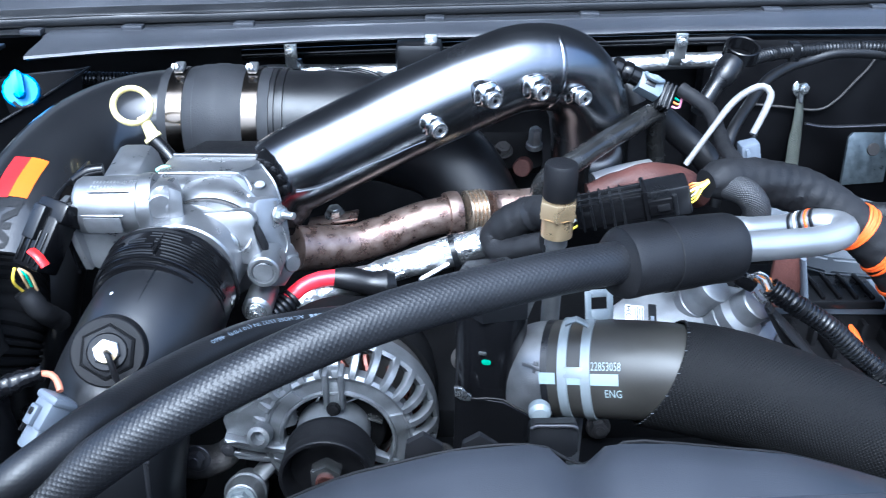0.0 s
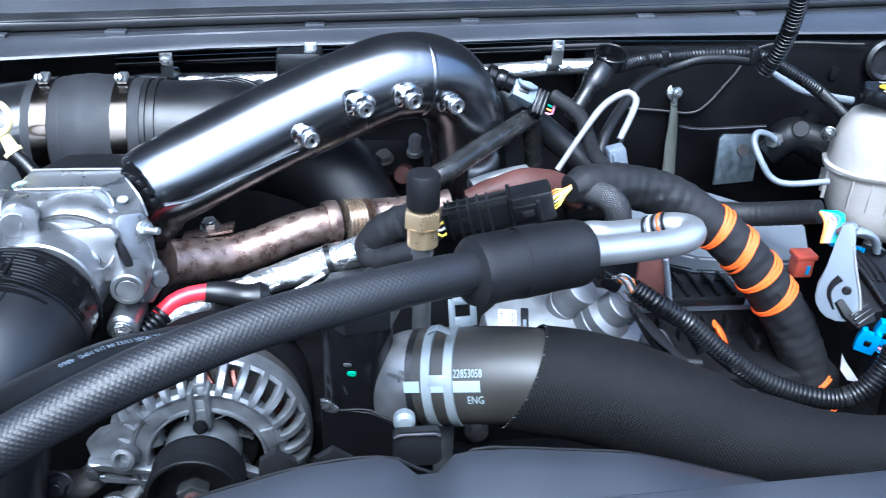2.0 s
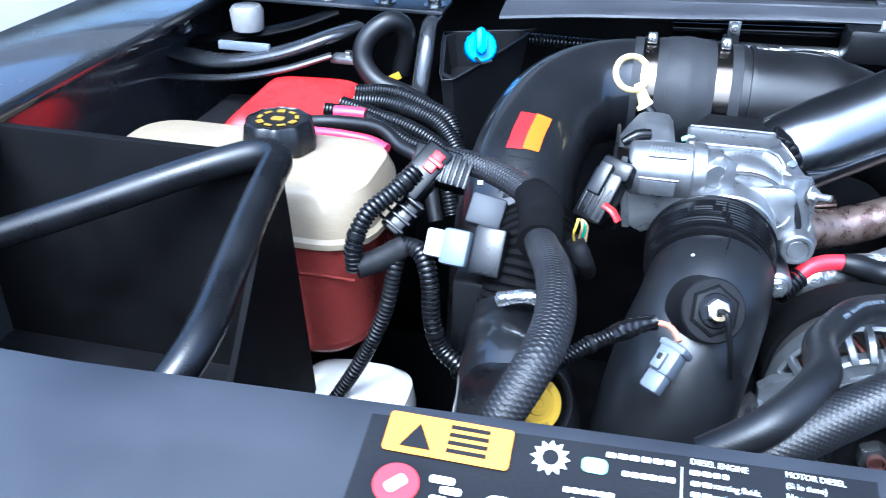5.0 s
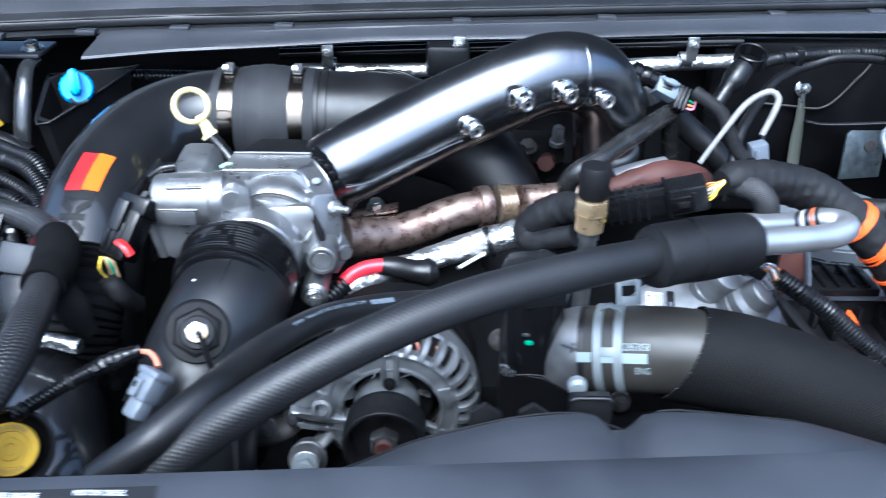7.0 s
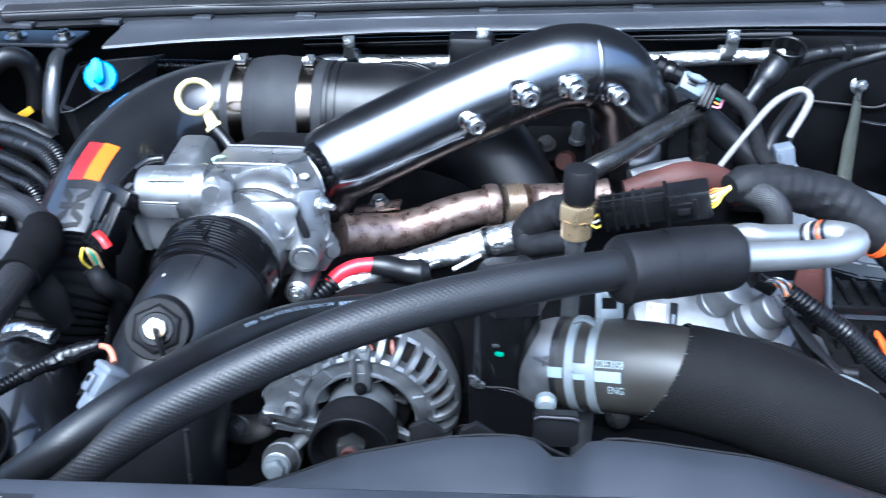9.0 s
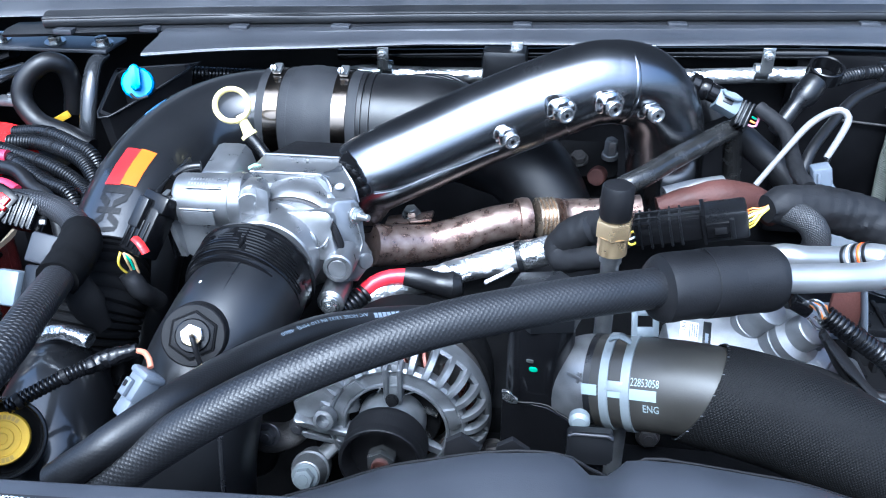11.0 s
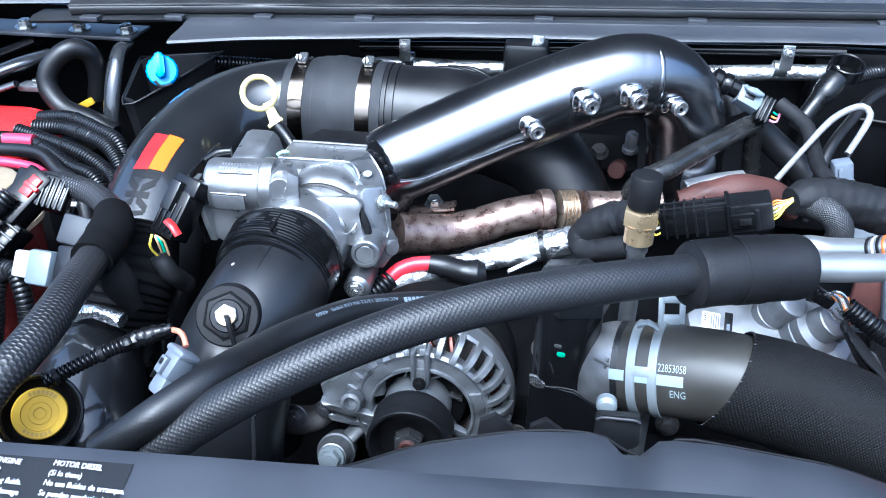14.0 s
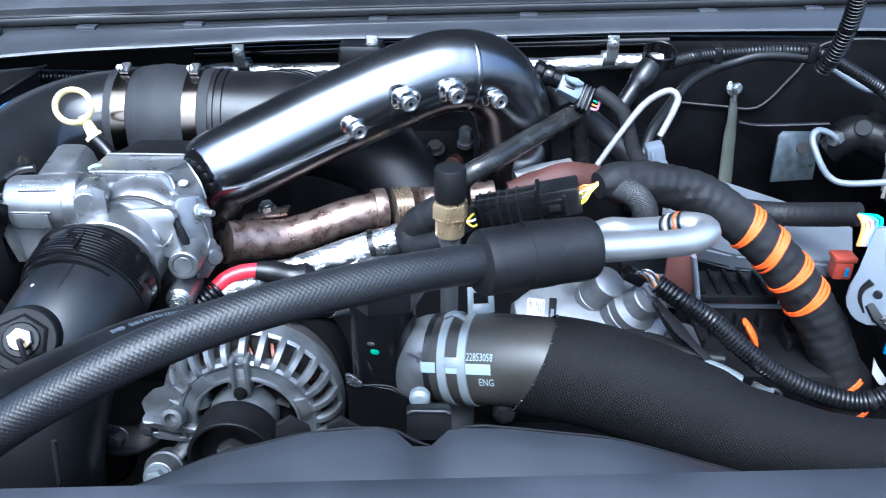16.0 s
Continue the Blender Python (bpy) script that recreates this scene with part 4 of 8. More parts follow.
part("lock", tube([(-0.3298, 0.5850, 1.1897), (-0.3225, 0.5800, 1.1872), (-0.3170, 0.5770, 1.1799)], 0.004, 10, flat=0.6), RED_PLASTIC, plug, "red lock")
for i, w in enumerate((3, 6, 2, 6)):
    part("wire", tube([(-0.3508, 0.5920, 1.1700), (-0.3525, 0.5880, 1.1624), (-0.3539, 0.5920, 1.1527), (-0.3524, 0.6000, 1.1408)] if i == 0 else
         [(-0.3482, 0.5920, 1.1690), ((-0.3487, 0.5880, 1.1615)[0] + 0.002 * i, 0.59 + 0.002 * i, (-0.3487, 0.5880, 1.1615)[2]), ((-0.3521, 0.6000, 1.1421)[0] + 0.003 * i, 0.602, (-0.3521, 0.6000, 1.1421)[2])], 0.0012, 8), WIRES[w], plug)
part("loom", tube([(-0.3531, 0.6000, 1.1432), (-0.3438, 0.6000, 1.1238), (-0.3390, 0.6200, 1.0988)], 0.009, 14, wrap=(0.012, 0.0008)), TAPE, plug)

# ---- inlet elbow in front of the throttle ----
elbow = thing("inlet_elbow", (-0.235, 0.5, 0.95), "black moulded air inlet elbow with a hexagonal plug", "air inlet")
EL = [(-0.2275, 0.618, 1.1425), (-0.231, 0.585, 1.136), (-0.2385, 0.548, 1.122), (-0.249, 0.519, 1.0965), (-0.257, 0.498, 1.06), (-0.2625, 0.485, 1.013), (-0.266, 0.477, 0.95)]
part("shell", tube(EL, [0.051, 0.0515, 0.0532, 0.055, 0.0558, 0.056, 0.056], 48, 0.006), ELBOW_BLACK, elbow)
CM = along((-0.232, 0.618, 1.1425), (-0.2415, 0.5, 1.124)) @ Matrix.Diagonal((0.955, 0.955, 1, 1))
part("collar", lathe([(0.05, -0.002), (0.0598, -0.001), (0.0605, 0.001), (0.0605, 0.003), (0.0587, 0.004), (0.0583, 0.016), (0.0574, 0.03), (0.0562, 0.0365), (0.0535, 0.0378), (0.0533, 0.042), (0.0548, 0.0426), (0.0545, 0.0446), (0.051, 0.0456)], CM, 64), PLASTIC_GLOSS, elbow, "glossy black clamp collar")
for z, r, spans in ((0.0065, 0.0586, ((20, 48), (86, 112), (120, 142))), (0.01, 0.0586, ((20, 48), (86, 112), (120, 142))), (0.014, 0.0585, ((6, 62), (68, 84), (92, 150))), (0.0172, 0.0584, ((6, 62), (68, 84), (92, 150))),
                    (0.0212, 0.0582, ((-4, 92), (99, 160))), (0.0244, 0.058, ((-4, 92), (99, 160))), (0.0284, 0.0577, ((2, 96), (102, 172))), (0.0316, 0.0574, ((2, 96), (102, 172))), (0.0358, 0.0566, ((-20, 200),)), (0.041, 0.0536, ((-20, 200),))):
    for a0, a1 in spans:
        n = max(3, int((a1 - a0) / 8))
        angles = [radians(a0 + (a1 - a0) * i / n) for i in range(n + 1)]
        part("collar_rib", tube([CM @ Vector((-r * math.cos(q), r * math.sin(q), z)) for q in angles], 0.0012, 7, 0.006), PLASTIC_GLOSS, elbow)
part("collar_seam", tube([CM @ Vector((-0.0583 * math.cos(radians(96)), 0.0583 * math.sin(radians(96)), z)) for z in (0.006, 0.013, 0.021, 0.032)], 0.0014, 7, 0.004), PLASTIC_GLOSS, elbow)
part("mould_line", tube([(-0.225, 0.568, 1.1848), (-0.227, 0.557, 1.1809), (-0.229, 0.546, 1.1779), (-0.231, 0.534, 1.1729), (-0.232, 0.523, 1.1669)], 0.0009, 6), PLASTIC, elbow)
part("paint_speck", cyl(0.0018, 0.0008, facing((-0.254, 0.545, 1.174), (-0.37, -0.29, 0.88)), 10, 0.0003), WHITE, elbow, "white paint speck")
PN = Vector((0.26, -0.8, 0.54)).normalized()
PC = Vector((-0.2355, 0.477, 1.168)) - PN * 0.011
mp = facing(PC, PN)
disc = part("plug_disc", lathe([(0.0275, -0.03), (0.0255, -0.004), (0.0255, 0.0), (0.0242, 0.0015), (0.0, 0.002)], mp, 44), PLASTIC_MATT, elbow)
part("hex_rim", merged(prism(ngon(0.0205, 6, 0.3), 0.0022, mp @ Matrix.Translation((0, 0, 0.0012)), 0.0008), ), DARK, disc, "dark hexagonal groove")
part("hex_step", prism(ngon(0.0186, 6, 0.3), 0.0035, mp @ Matrix.Translation((0, 0, 0.001)), 0.0012), PLASTIC_MATT, disc)
part("washer", cyl(0.0138, 0.0062, mp, 32, 0.001), PLASTIC_GLOSS, disc)
part("hex_nut", prism(ngon(0.0098, 6, 0.6), 0.0065, mp @ Matrix.Translation((0, 0, 0.005)), 0.0016), BUNG, disc, "bright hexagonal nut")
# brass colour stands in for tan reflections on the nickel
part("nut_face", lathe([(0.0078, 0.0112), (0.0074, 0.0122), (0.0045, 0.0122), (0.004, 0.0108), (0.0, 0.0108)], mp, 28), BRASS, disc, "turned nickel face with tan reflections in its colour")
part("wire", tube([PC + PN * 0.013, PC + PN * 0.021 + Vector((0.002, 0, -0.002)), PC + PN * 0.018 + Vector((0.006, -0.006, -0.012)), PC + PN * 0.012 + Vector((0.012, -0.012, -0.028)), PC + PN * 0.002 + Vector((0.02, -0.014, -0.05))], 0.0022, 10), RUBBER, elbow, "thin black sensor wire")

# ---- exhaust gas pipe ----
egr = thing("exhaust_crossover_pipe", (-0.03, 0.8, 1.05), "heat-tinted copper-brown exhaust pipe with a bellows", "exhaust pipe")
part("pipe", tube([(-0.1513, 0.7450, 1.1057), (-0.1307, 0.7600, 1.0989), (-0.0977, 0.7800, 1.0924), (-0.0624, 0.7950, 1.0962), (-0.0261, 0.8100, 1.1045), (0.0079, 0.8220, 1.1077)], [0.024, 0.023, 0.0215, 0.021, 0.0205, 0.0205], 32), COPPER, egr)
part("bracket", box((0.055, 0.022, 0.004), Matrix.Translation((-0.1169, 0.8000, 1.1119)) @ Matrix.Rotation(-0.2, 4, "Y"), 0.0015), COPPER, egr)
hex_bolt(egr, (-0.1155, 0.8050, 1.1135), (0, -0.3, 1), 0.0085, 0.008, 0.011)
axp = (Vector((0.0619, 0.8400, 1.1069)) - Vector((0.0079, 0.8220, 1.1077))).normalized()
part("clamp_ring", lathe([(0.0205, -0.008), (0.024, -0.007), (0.025, 0.0), (0.024, 0.007), (0.0205, 0.008)], along(Vector((0.0110, 0.8230, 1.1079)), Vector((0.0110, 0.8230, 1.1079)) + axp), 32), COPPER, egr)
bel = []
for i in range(5):
    z = -0.0115 + 0.0046 * i
    bel += [(0.019, z), (0.0228, z + 0.0008), (0.0236, z + 0.0018), (0.0228, z + 0.0028), (0.019, z + 0.0038)]
part("bellows", lathe(bel, along(Vector((0.0368, 0.8300, 1.1081)), Vector((0.0368, 0.8300, 1.1081)) + axp), 36), BELLOWS, egr, "golden flexible bellows")
part("tail", tube([(0.0503, 0.8350, 1.1078), (0.0619, 0.8400, 1.1069), (0.1003, 0.8450, 1.1088), (0.1452, 0.8500, 1.1137)], [0.021, 0.0195, 0.0185, 0.0185], 28), COPPER, egr)

# turbocharger housing behind
turbo = thing("turbocharger", (0.18, 0.85, 1.08), "rusty cast-iron turbocharger housing", "turbocharger")
part("volute", tube([(0.1598, 0.8300, 1.1299), (0.1971, 0.8350, 1.1387), (0.2288, 0.8400, 1.1420), (0.2669, 0.8500, 1.1330), (0.2952, 0.8600, 1.1110)], [0.011, 0.015, 0.019, 0.018, 0.013], 28, lumps=0.002), RUST, turbo)
part("outlet", tube([(0.1690, 0.8500, 1.1326), (0.2019, 0.8600, 1.1387), (0.2355, 0.8700, 1.1414)], 0.012, 16), ALU, turbo)
part("flange", prism(round_rect(0.08, 0.05, 0.01), 0.012, facing((0.0816, 0.9500, 1.1256), (0, -0.6, 0.8)), 0.002), DARK, turbo)
hex_bolt(turbo, (0.0733, 0.9350, 1.1367), (0, -0.5, 0.9), 0.009, 0.008, 0.012, mat=IRON)
hex_bolt(turbo, (0.1105, 0.9350, 1.1413), (0, -0.2, 1), 0.008, 0.02, 0.010, mat=CAST_GREY)
part("stud", cyl(0.011, 0.02, along((0.0995, 0.9300, 1.1213), (0.0954, 0.9150, 1.1239)), 18), RUST, turbo)
part("bracket", between((0.05, 0.93, 1.06), (0.18, 1.0, 1.09), 0.006), DARK, turbo)

# ---- foil sleeved tube ----
foil = thing("foil_sleeved_tube", (-0.04, 0.7, 1.07), "tube wrapped in crumpled silver heat foil", "heat sleeve")
part("sleeve", tube([(-0.1525, 0.6700, 1.0787), (-0.1276, 0.6720, 1.0902), (-0.0999, 0.6900, 1.0933), (-0.0572, 0.7100, 1.0970), (-0.0126, 0.7250, 1.1067), (0.0435, 0.7280, 1.1233)], [0.013, 0.013, 0.013, 0.0135, 0.0145, 0.0155], 22, 0.004, lumps=0.0035), FOIL, foil)
part("tag", box((0.032, 0.004, 0.018), facing((-0.0079, 0.7000, 1.1043), (0.1, -0.8, 0.6)) @ Matrix.Rotation(0.45, 4, "Z"), 0.001), WHITE, foil, "white paper tag")
part("cable_tie", band((0.0127, 0.7270, 1.1128), Vector((0.0435, 0.7280, 1.1233)) - Vector((-0.0126, 0.7250, 1.1067)), 0.0165, 0.006, 0.0015), PLASTIC, foil)

# ---- battery cable on the alternator ----
cable = thing("alternator_cable", (-0.1, 0.68, 1.08), "red battery cable with a black rubber terminal boot", "cable")
part("convolute", tube([(-0.1590, 0.6450, 1.0873), (-0.1489, 0.6550, 1.0915), (-0.1394, 0.6650, 1.0971)], 0.0095, 18, ribs=(0.005, 0.0012)), PLASTIC, cable)
part("sheath", tube([(-0.1432, 0.6620, 1.0964), (-0.1316, 0.6700, 1.1052), (-0.1163, 0.6770, 1.1092), (-0.0989, 0.6800, 1.1100)], 0.0078, 18), RED_CABLE, cable, "red sheath")
part("boot", tube([(-0.1020, 0.6790, 1.1105), (-0.0872, 0.6800, 1.1081), (-0.0688, 0.6820, 1.1020), (-0.0527, 0.6830, 1.1002), (-0.0435, 0.6840, 1.1009)], [0.009, 0.0115, 0.0125, 0.0155, 0.0105], 20, lumps=0.0012), RUBBER, cable, "black rubber boot")

# ---- alternator ----
alt = thing("alternator", (-0.09, 0.58, 0.97), "ribbed cast aluminium alternator with black pulley", "alternator")
AC = Vector((-0.091, 0.535, 1.041))
ma = facing(AC, (0.0, -1, 0.06))
mr = ma @ Matrix.Translation((0.005, 0, 0))
part("rear_body", lathe([(0.071, -0.1), (0.075, -0.095), (0.075, -0.05), (0.079, -0.048), (0.079, -0.03), (0.073, -0.028)], mr, 44, hoop=True), IRON, alt)
part("rear_guard", lathe([(0.06, -0.108), (0.08, -0.1), (0.083, -0.075), (0.081, -0.06), (0.076, -0.06)], mr, 44, hoop=True), DARK, alt)
part("stator", lathe([(0.049, -0.034), (0.072, -0.034), (0.073, -0.026), (0.066, -0.024), (0.049, -0.024)], mr, 48, hoop=True), IRON, alt)
for i in range(18):
    a = 2 * math.pi * i / 18
    part("winding", tube([mr @ Vector((0.052 * math.cos(a), 0.052 * math.sin(a), -0.024)), mr @ Vector((0.06 * math.cos(a + 0.1), 0.06 * math.sin(a + 0.1), -0.015)), mr @ Vector((0.068 * math.cos(a + 0.2), 0.068 * math.sin(a + 0.2), -0.024))], 0.0035, 8), COPPER_WIRE, alt, "copper winding")
part("rotor", cyl(0.044, 0.02, ma @ Matrix.Translation((0, 0, -0.034)), 32), DARK, alt)
for i in range(8):
    part("fan_blade", box((0.0016, 0.013, 0.009), ma @ Matrix.Rotation(i * 0.785 + 0.3, 4, "Z") @ Matrix.Translation((0.0365, 0, -0.011)) @ Matrix.Rotation(0.9, 4, "Z"), 0.0003), ZINC, alt)
part("hub", lathe([(0.031, -0.012), (0.031, 0.004), (0.028, 0.013), (0.025, 0.02), (0.0, 0.02)], ma, 44), ALT, alt)
part("inner_ring", lathe([(0.0455, -0.008), (0.0455, 0.0052), (0.0468, 0.0064), (0.0485, 0.006), (0.0492, 0.0035), (0.0585, 0.0025), (0.0595, 0.0042), (0.0615, 0.0045), (0.064, 0.002), (0.064, -0.008)], mr, 48, hoop=True), ALT, alt)
part("outer_ring", lathe([(0.07, -0.036), (0.0832, -0.036), (0.0838, -0.026), (0.0822, -0.0185), (0.0792, -0.0165), (0.0755, -0.02), (0.072, -0.026)], mr, 56, hoop=True), ALT, alt)


def spoke(a, w, r0, r1, mat, name):
    """A rib that runs out over the rounded shoulder of the housing."""
    bm = bmesh.new()
    rows = []
    for i in range(8):
        t = i / 7
        r = r0 + (r1 - r0) * math.sin(t * math.pi / 2)
        z = 0.004 - 0.028 * t ** 1.8 if r0 > 0.04 else 0.006 - 0.004 * t
        c = Vector((math.cos(a) * r, math.sin(a) * r, z))
        q = Vector((-math.sin(a), math.cos(a), 0)) * w / 2
        d = Vector((math.cos(a) * (0.3 + t), math.sin(a) * (0.3 + t), 1.0 - t)).normalized() * 0.006
        rows.append([bm.verts.new(mr @ v) for v in (c - q, c + q, c + q * 0.7 - d * -0.35, c - q * 0.7 - d * -0.35, c - q - d, c + q - d)])
    order = (0, 3, 2, 1, 5, 4)
    for p, n in zip(rows, rows[1:]):
        for i in range(6):
            u, v = order[i], order[(i + 1) % 6]
            bm.faces.new((p[u], p[v], n[v], n[u]))
    for p in (rows[0], rows[-1]):
        bm.faces.new([p[i] for i in order])
    return part(name, bm, mat, alt)


for i in range(29):
    a = 2 * math.pi * i / 29 + 0.05
    if not 3.0 < a % (2 * math.pi) < 4.0:
        spoke(a, 0.0068, 0.062, 0.0805, ALT, "fin")
for a in (radians(92), radians(200), radians(332)):
    spoke(a, 0.014 if abs(a - radians(92)) < 0.01 else 0.009, 0.028, 0.056, ALT, "spoke")
part("top_rib", between((-0.0955, 0.527, 1.075), (-0.091, 0.545, 1.11), 0.002), ALT, alt)
part("top_rib", between((-0.083, 0.527, 1.075), (-0.0785, 0.545, 1.11), 0.002), ALT, alt)
part("top_web", between((-0.092, 0.535, 1.075), (-0.082, 0.545, 1.113), 0.002), ALT, alt)
part("mount_arm", prism([(-0.03, 0.012), (-0.045, 0.006), (-0.078, 0.0), (-0.088, 0.004), (-0.09, 0.016), (-0.08, 0.026), (-0.062, 0.032), (-0.05, 0.044), (-0.032, 0.05)], 0.01, ma @ Matrix.Translation((0, 0, -0.008)), 0.003), ALT, alt)
part("mount_boss", lathe([(0.008, 0), (0.0095, 0.002), (0.0095, 0.014), (0.006, 0.015), (0.0055, 0.006), (0, 0.006)], facing((-0.1472, 0.5300, 1.0506), (-0.1, -1, 0.35)), 22), ALT, alt)
for k, (dy, w) in enumerate(((-0.004, 0.007), (-0.02, 0.006))):
    part("mount_bar", prism([(-0.03, dy - w), (-0.06, dy - w + 0.001), (-0.08, dy - w + 0.006), (-0.089, dy + 0.004), (-0.088, dy + 0.009), (-0.078, dy + 0.006), (-0.058, dy + 0.0015), (-0.03, dy)], 0.016, ma @ Matrix.Translation((0, 0, -0.006 - 0.006 * k)), 0.003), ALT, alt)
LN = Vector((0.02, -0.9, 0.42)).normalized()
LP = Vector((-0.166, 0.535, 0.985))
part("tensioner_lug", lathe([(0.0165, 0), (0.0165, 0.022), (0.0145, 0.026), (0.0135, 0.034), (0.012, 0.035), (0.0, 0.035)], along(LP, LP + LN), 28), CAST_GREY, alt)
part("lug_collar", lathe([(0.016, 0.012), (0.0182, 0.014), (0.0182, 0.018), (0.016, 0.02)], along(LP, LP + LN), 28), ALT, alt)
hex_bolt(alt, LP + LN * 0.035, LN, 0.0095, 0.008, 0.0125, mat=CLAMP_PALE)
part("lug_web", tube([(-0.165, 0.53, 0.99), (-0.145, 0.54, 1.01), (-0.13, 0.545, 1.03)], 0.01, 14, flat=0.6), CAST_GREY, alt)
groove = [(0.022, -0.006), (0.0355, -0.005), (0.0368, -0.003), (0.0368, 0.001)]
for i in range(4):
    groove += [(0.0367, 0.003 + 0.0042 * i), (0.0364, 0.005 + 0.0042 * i)]
groove += [(0.0368, 0.021), (0.0372, 0.023), (0.0372, 0.0285), (0.0364, 0.0295), (0.034, 0.0295), (0.0325, 0.027), (0.030, 0.014), (0.0, 0.012)]
pulley = part("pulley", lathe(groove, ma @ Matrix.Translation((0, -0.004, 0.02)), 56), PLASTIC_MATT, alt, "black grooved pulley")
part("pulley_nut", prism(ngon(0.0135, 6, 0.5), 0.012, ma @ Matrix.Translation((0, -0.004, 0.038)), 0.0018), ZINC, pulley, "zinc nut")
part("shaft_end", lathe([(0.0075, 0), (0.0075, 0.006), (0.006, 0.0062), (0.005, 0.003), (0, 0.003)], ma @ Matrix.Translation((0, -0.004, 0.048)), 20), RUST, pulley, "rusty shaft end")
hex_bolt(alt, ma @ Vector((0.004, 0.037, 0.012)), ma.to_3x3() @ Vector((0, 0.2, 1)), 0.005, 0.004, 0.006, mat=DARK)
for a, w in ((20, 0.018), (132, 0.016)):
    part("ring_pad", prism([(-w / 2, -0.0055), (w / 2, -0.0055), (w / 2 * 0.86, 0.0055), (-w / 2 * 0.86, 0.0055)], 0.003, mr @ Matrix.Rotation(radians(a - 90), 4, "Z") @ Matrix.Translation((0, 0.0545, 0.0035)), 0.001), ALT, alt)
part("cast_arrow", prism(round_rect(0.008, 0.018, 0.002), 0.0006, ma @ Matrix.Translation((0.058, 0.014, 0.0045)) @ Matrix.Rotation(-0.25, 4, "Z"), 0.0002), CAST_GREY, alt)

tns = thing("belt_tensioner", (-0.2, 0.52, 0.95), "dark cast belt tensioner beside the alternator", "tensioner")
part("arm", tube([(-0.2341, 0.5500, 1.0055), (-0.2113, 0.5450, 1.0030), (-0.1889, 0.5500, 1.0067), (-0.1709, 0.5600, 1.0251)], [0.014, 0.017, 0.015, 0.012], 18, flat=0.7), IRON, tns)
hex_bolt(tns, (-0.2032, 0.5250, 1.0265), (-0.1, -1, 0.3), 0.008, 0.007, 0.0115, mat=SATIN_METAL)
hex_bolt(tns, (-0.1777, 0.5350, 1.0302), (-0.1, -1, 0.3), 0.006, 0.006, 0.009, mat=SATIN_METAL)
part("spring_case", lathe([(0.02, 0), (0.024, 0.004), (0.024, 0.03), (0.02, 0.034), (0.012, 0.036), (0, 0.036)], along((-0.2438, 0.5800, 0.9461), (-0.2253, 0.5300, 1.0002)), 28), DARK, tns)
rodd = thing("steel_rod", (-0.2007, 0.4200, 1.0869), "thin bare steel rod behind the radiator cover", "rod")
part("rod", tube([(-0.2025, 0.4300, 1.1096), (-0.2023, 0.4250, 1.0879), (-0.2032, 0.4200, 1.0563)], 0.0022, 8), SATIN_METAL, rodd)

# ---- air-conditioning hoses ----
big = thing("suction_hose", (0.0, 0.41, 1.2), "thick black textured air-conditioning hose", "hose", "air-conditioning hoses")
BIG = [(-0.2505, 0.3150, 1.1499), (-0.2171, 0.3220, 1.1761), (-0.1962, 0.3300, 1.1906), (-0.1609, 0.3430, 1.2116), (-0.1174, 0.3600, 1.2305), (-0.0703, 0.3800, 1.2444), (-0.0209, 0.4020, 1.2520), (0.0323, 0.4270, 1.2529), (0.0760, 0.4490, 1.2505), (0.1189, 0.4750, 1.2434)]
part("hose", tube(BIG, 0.0142, 32, 0.005), BRAID, big)
part("foam_sleeve", tube([(0.1116, 0.4700, 1.2440), (0.1150, 0.4720, 1.2433), (0.1198, 0.4740, 1.2431), (0.1502, 0.4868, 1.2419), (0.1925, 0.5032, 1.2385), (0.1965, 0.5048, 1.2381)], [0.014, 0.0232, 0.0242, 0.0241, 0.0244, 0.0225], 32, 0.003, lumps=0.0008), FOAM, big, "black foam sleeve with tape")
part("tape_turn", band((0.1555, 0.4889, 1.2415), Vector((0.2158, 0.5120, 1.2361)) - Vector((0.1130, 0.4700, 1.2440)), 0.0244, 0.022, 0.0005), FOAM, big)
ATUBE = [(0.2027, 0.5080, 1.2364), (0.2208, 0.5140, 1.2341), (0.2585, 0.5270, 1.2300), (0.2815, 0.5370, 1.2276), (0.2974, 0.5480, 1.2275), (0.2991, 0.5600, 1.2276), (0.2853, 0.5710, 1.2244), (0.2752, 0.5800, 1.2159), (0.2518, 0.6000, 1.2029), (0.2318, 0.6100, 1.1978), (0.2175, 0.6200, 1.1789), (0.2111, 0.6300, 1.1491)]
part("alloy_tube", tube(ATUBE, 0.0108, 26, 0.004), ALU, big, "bright aluminium tube with a tight bend")
for k, mt in enumerate((RUBBER, WHITE, RUBBER, ORANGE, RUBBER)):
    part("stripe", band(Vector((0.2786, 0.5772, 1.2192)) + Vector((0.0028, -0.0025, 0.0023)) * (k - 1), Vector((0.2853, 0.5710, 1.2244)) - Vector((0.2752, 0.5800, 1.2159)), 0.0109, 0.003 if k % 2 == 0 else 0.0022, 0.0003), mt, big)

thin = thing("liquid_hose", (-0.12, 0.5, 1.15), "thin black printed air-conditioning hose", "hose", "air-conditioning hoses")
THIN = [(-0.2540, 0.3120, 1.1755), (-0.2288, 0.3180, 1.1935), (-0.2135, 0.3280, 1.2027), (-0.1896, 0.3620, 1.2071), (-0.1749, 0.4300, 1.1854), (-0.1427, 0.4920, 1.1698), (-0.1146, 0.5350, 1.1517), (-0.0838, 0.5650, 1.1378), (-0.0498, 0.6000, 1.1183), (-0.0216, 0.6300, 1.1013)]
part("hose", tube(THIN, [0.0112] * 10, 24, 0.006), HOSE, thin)
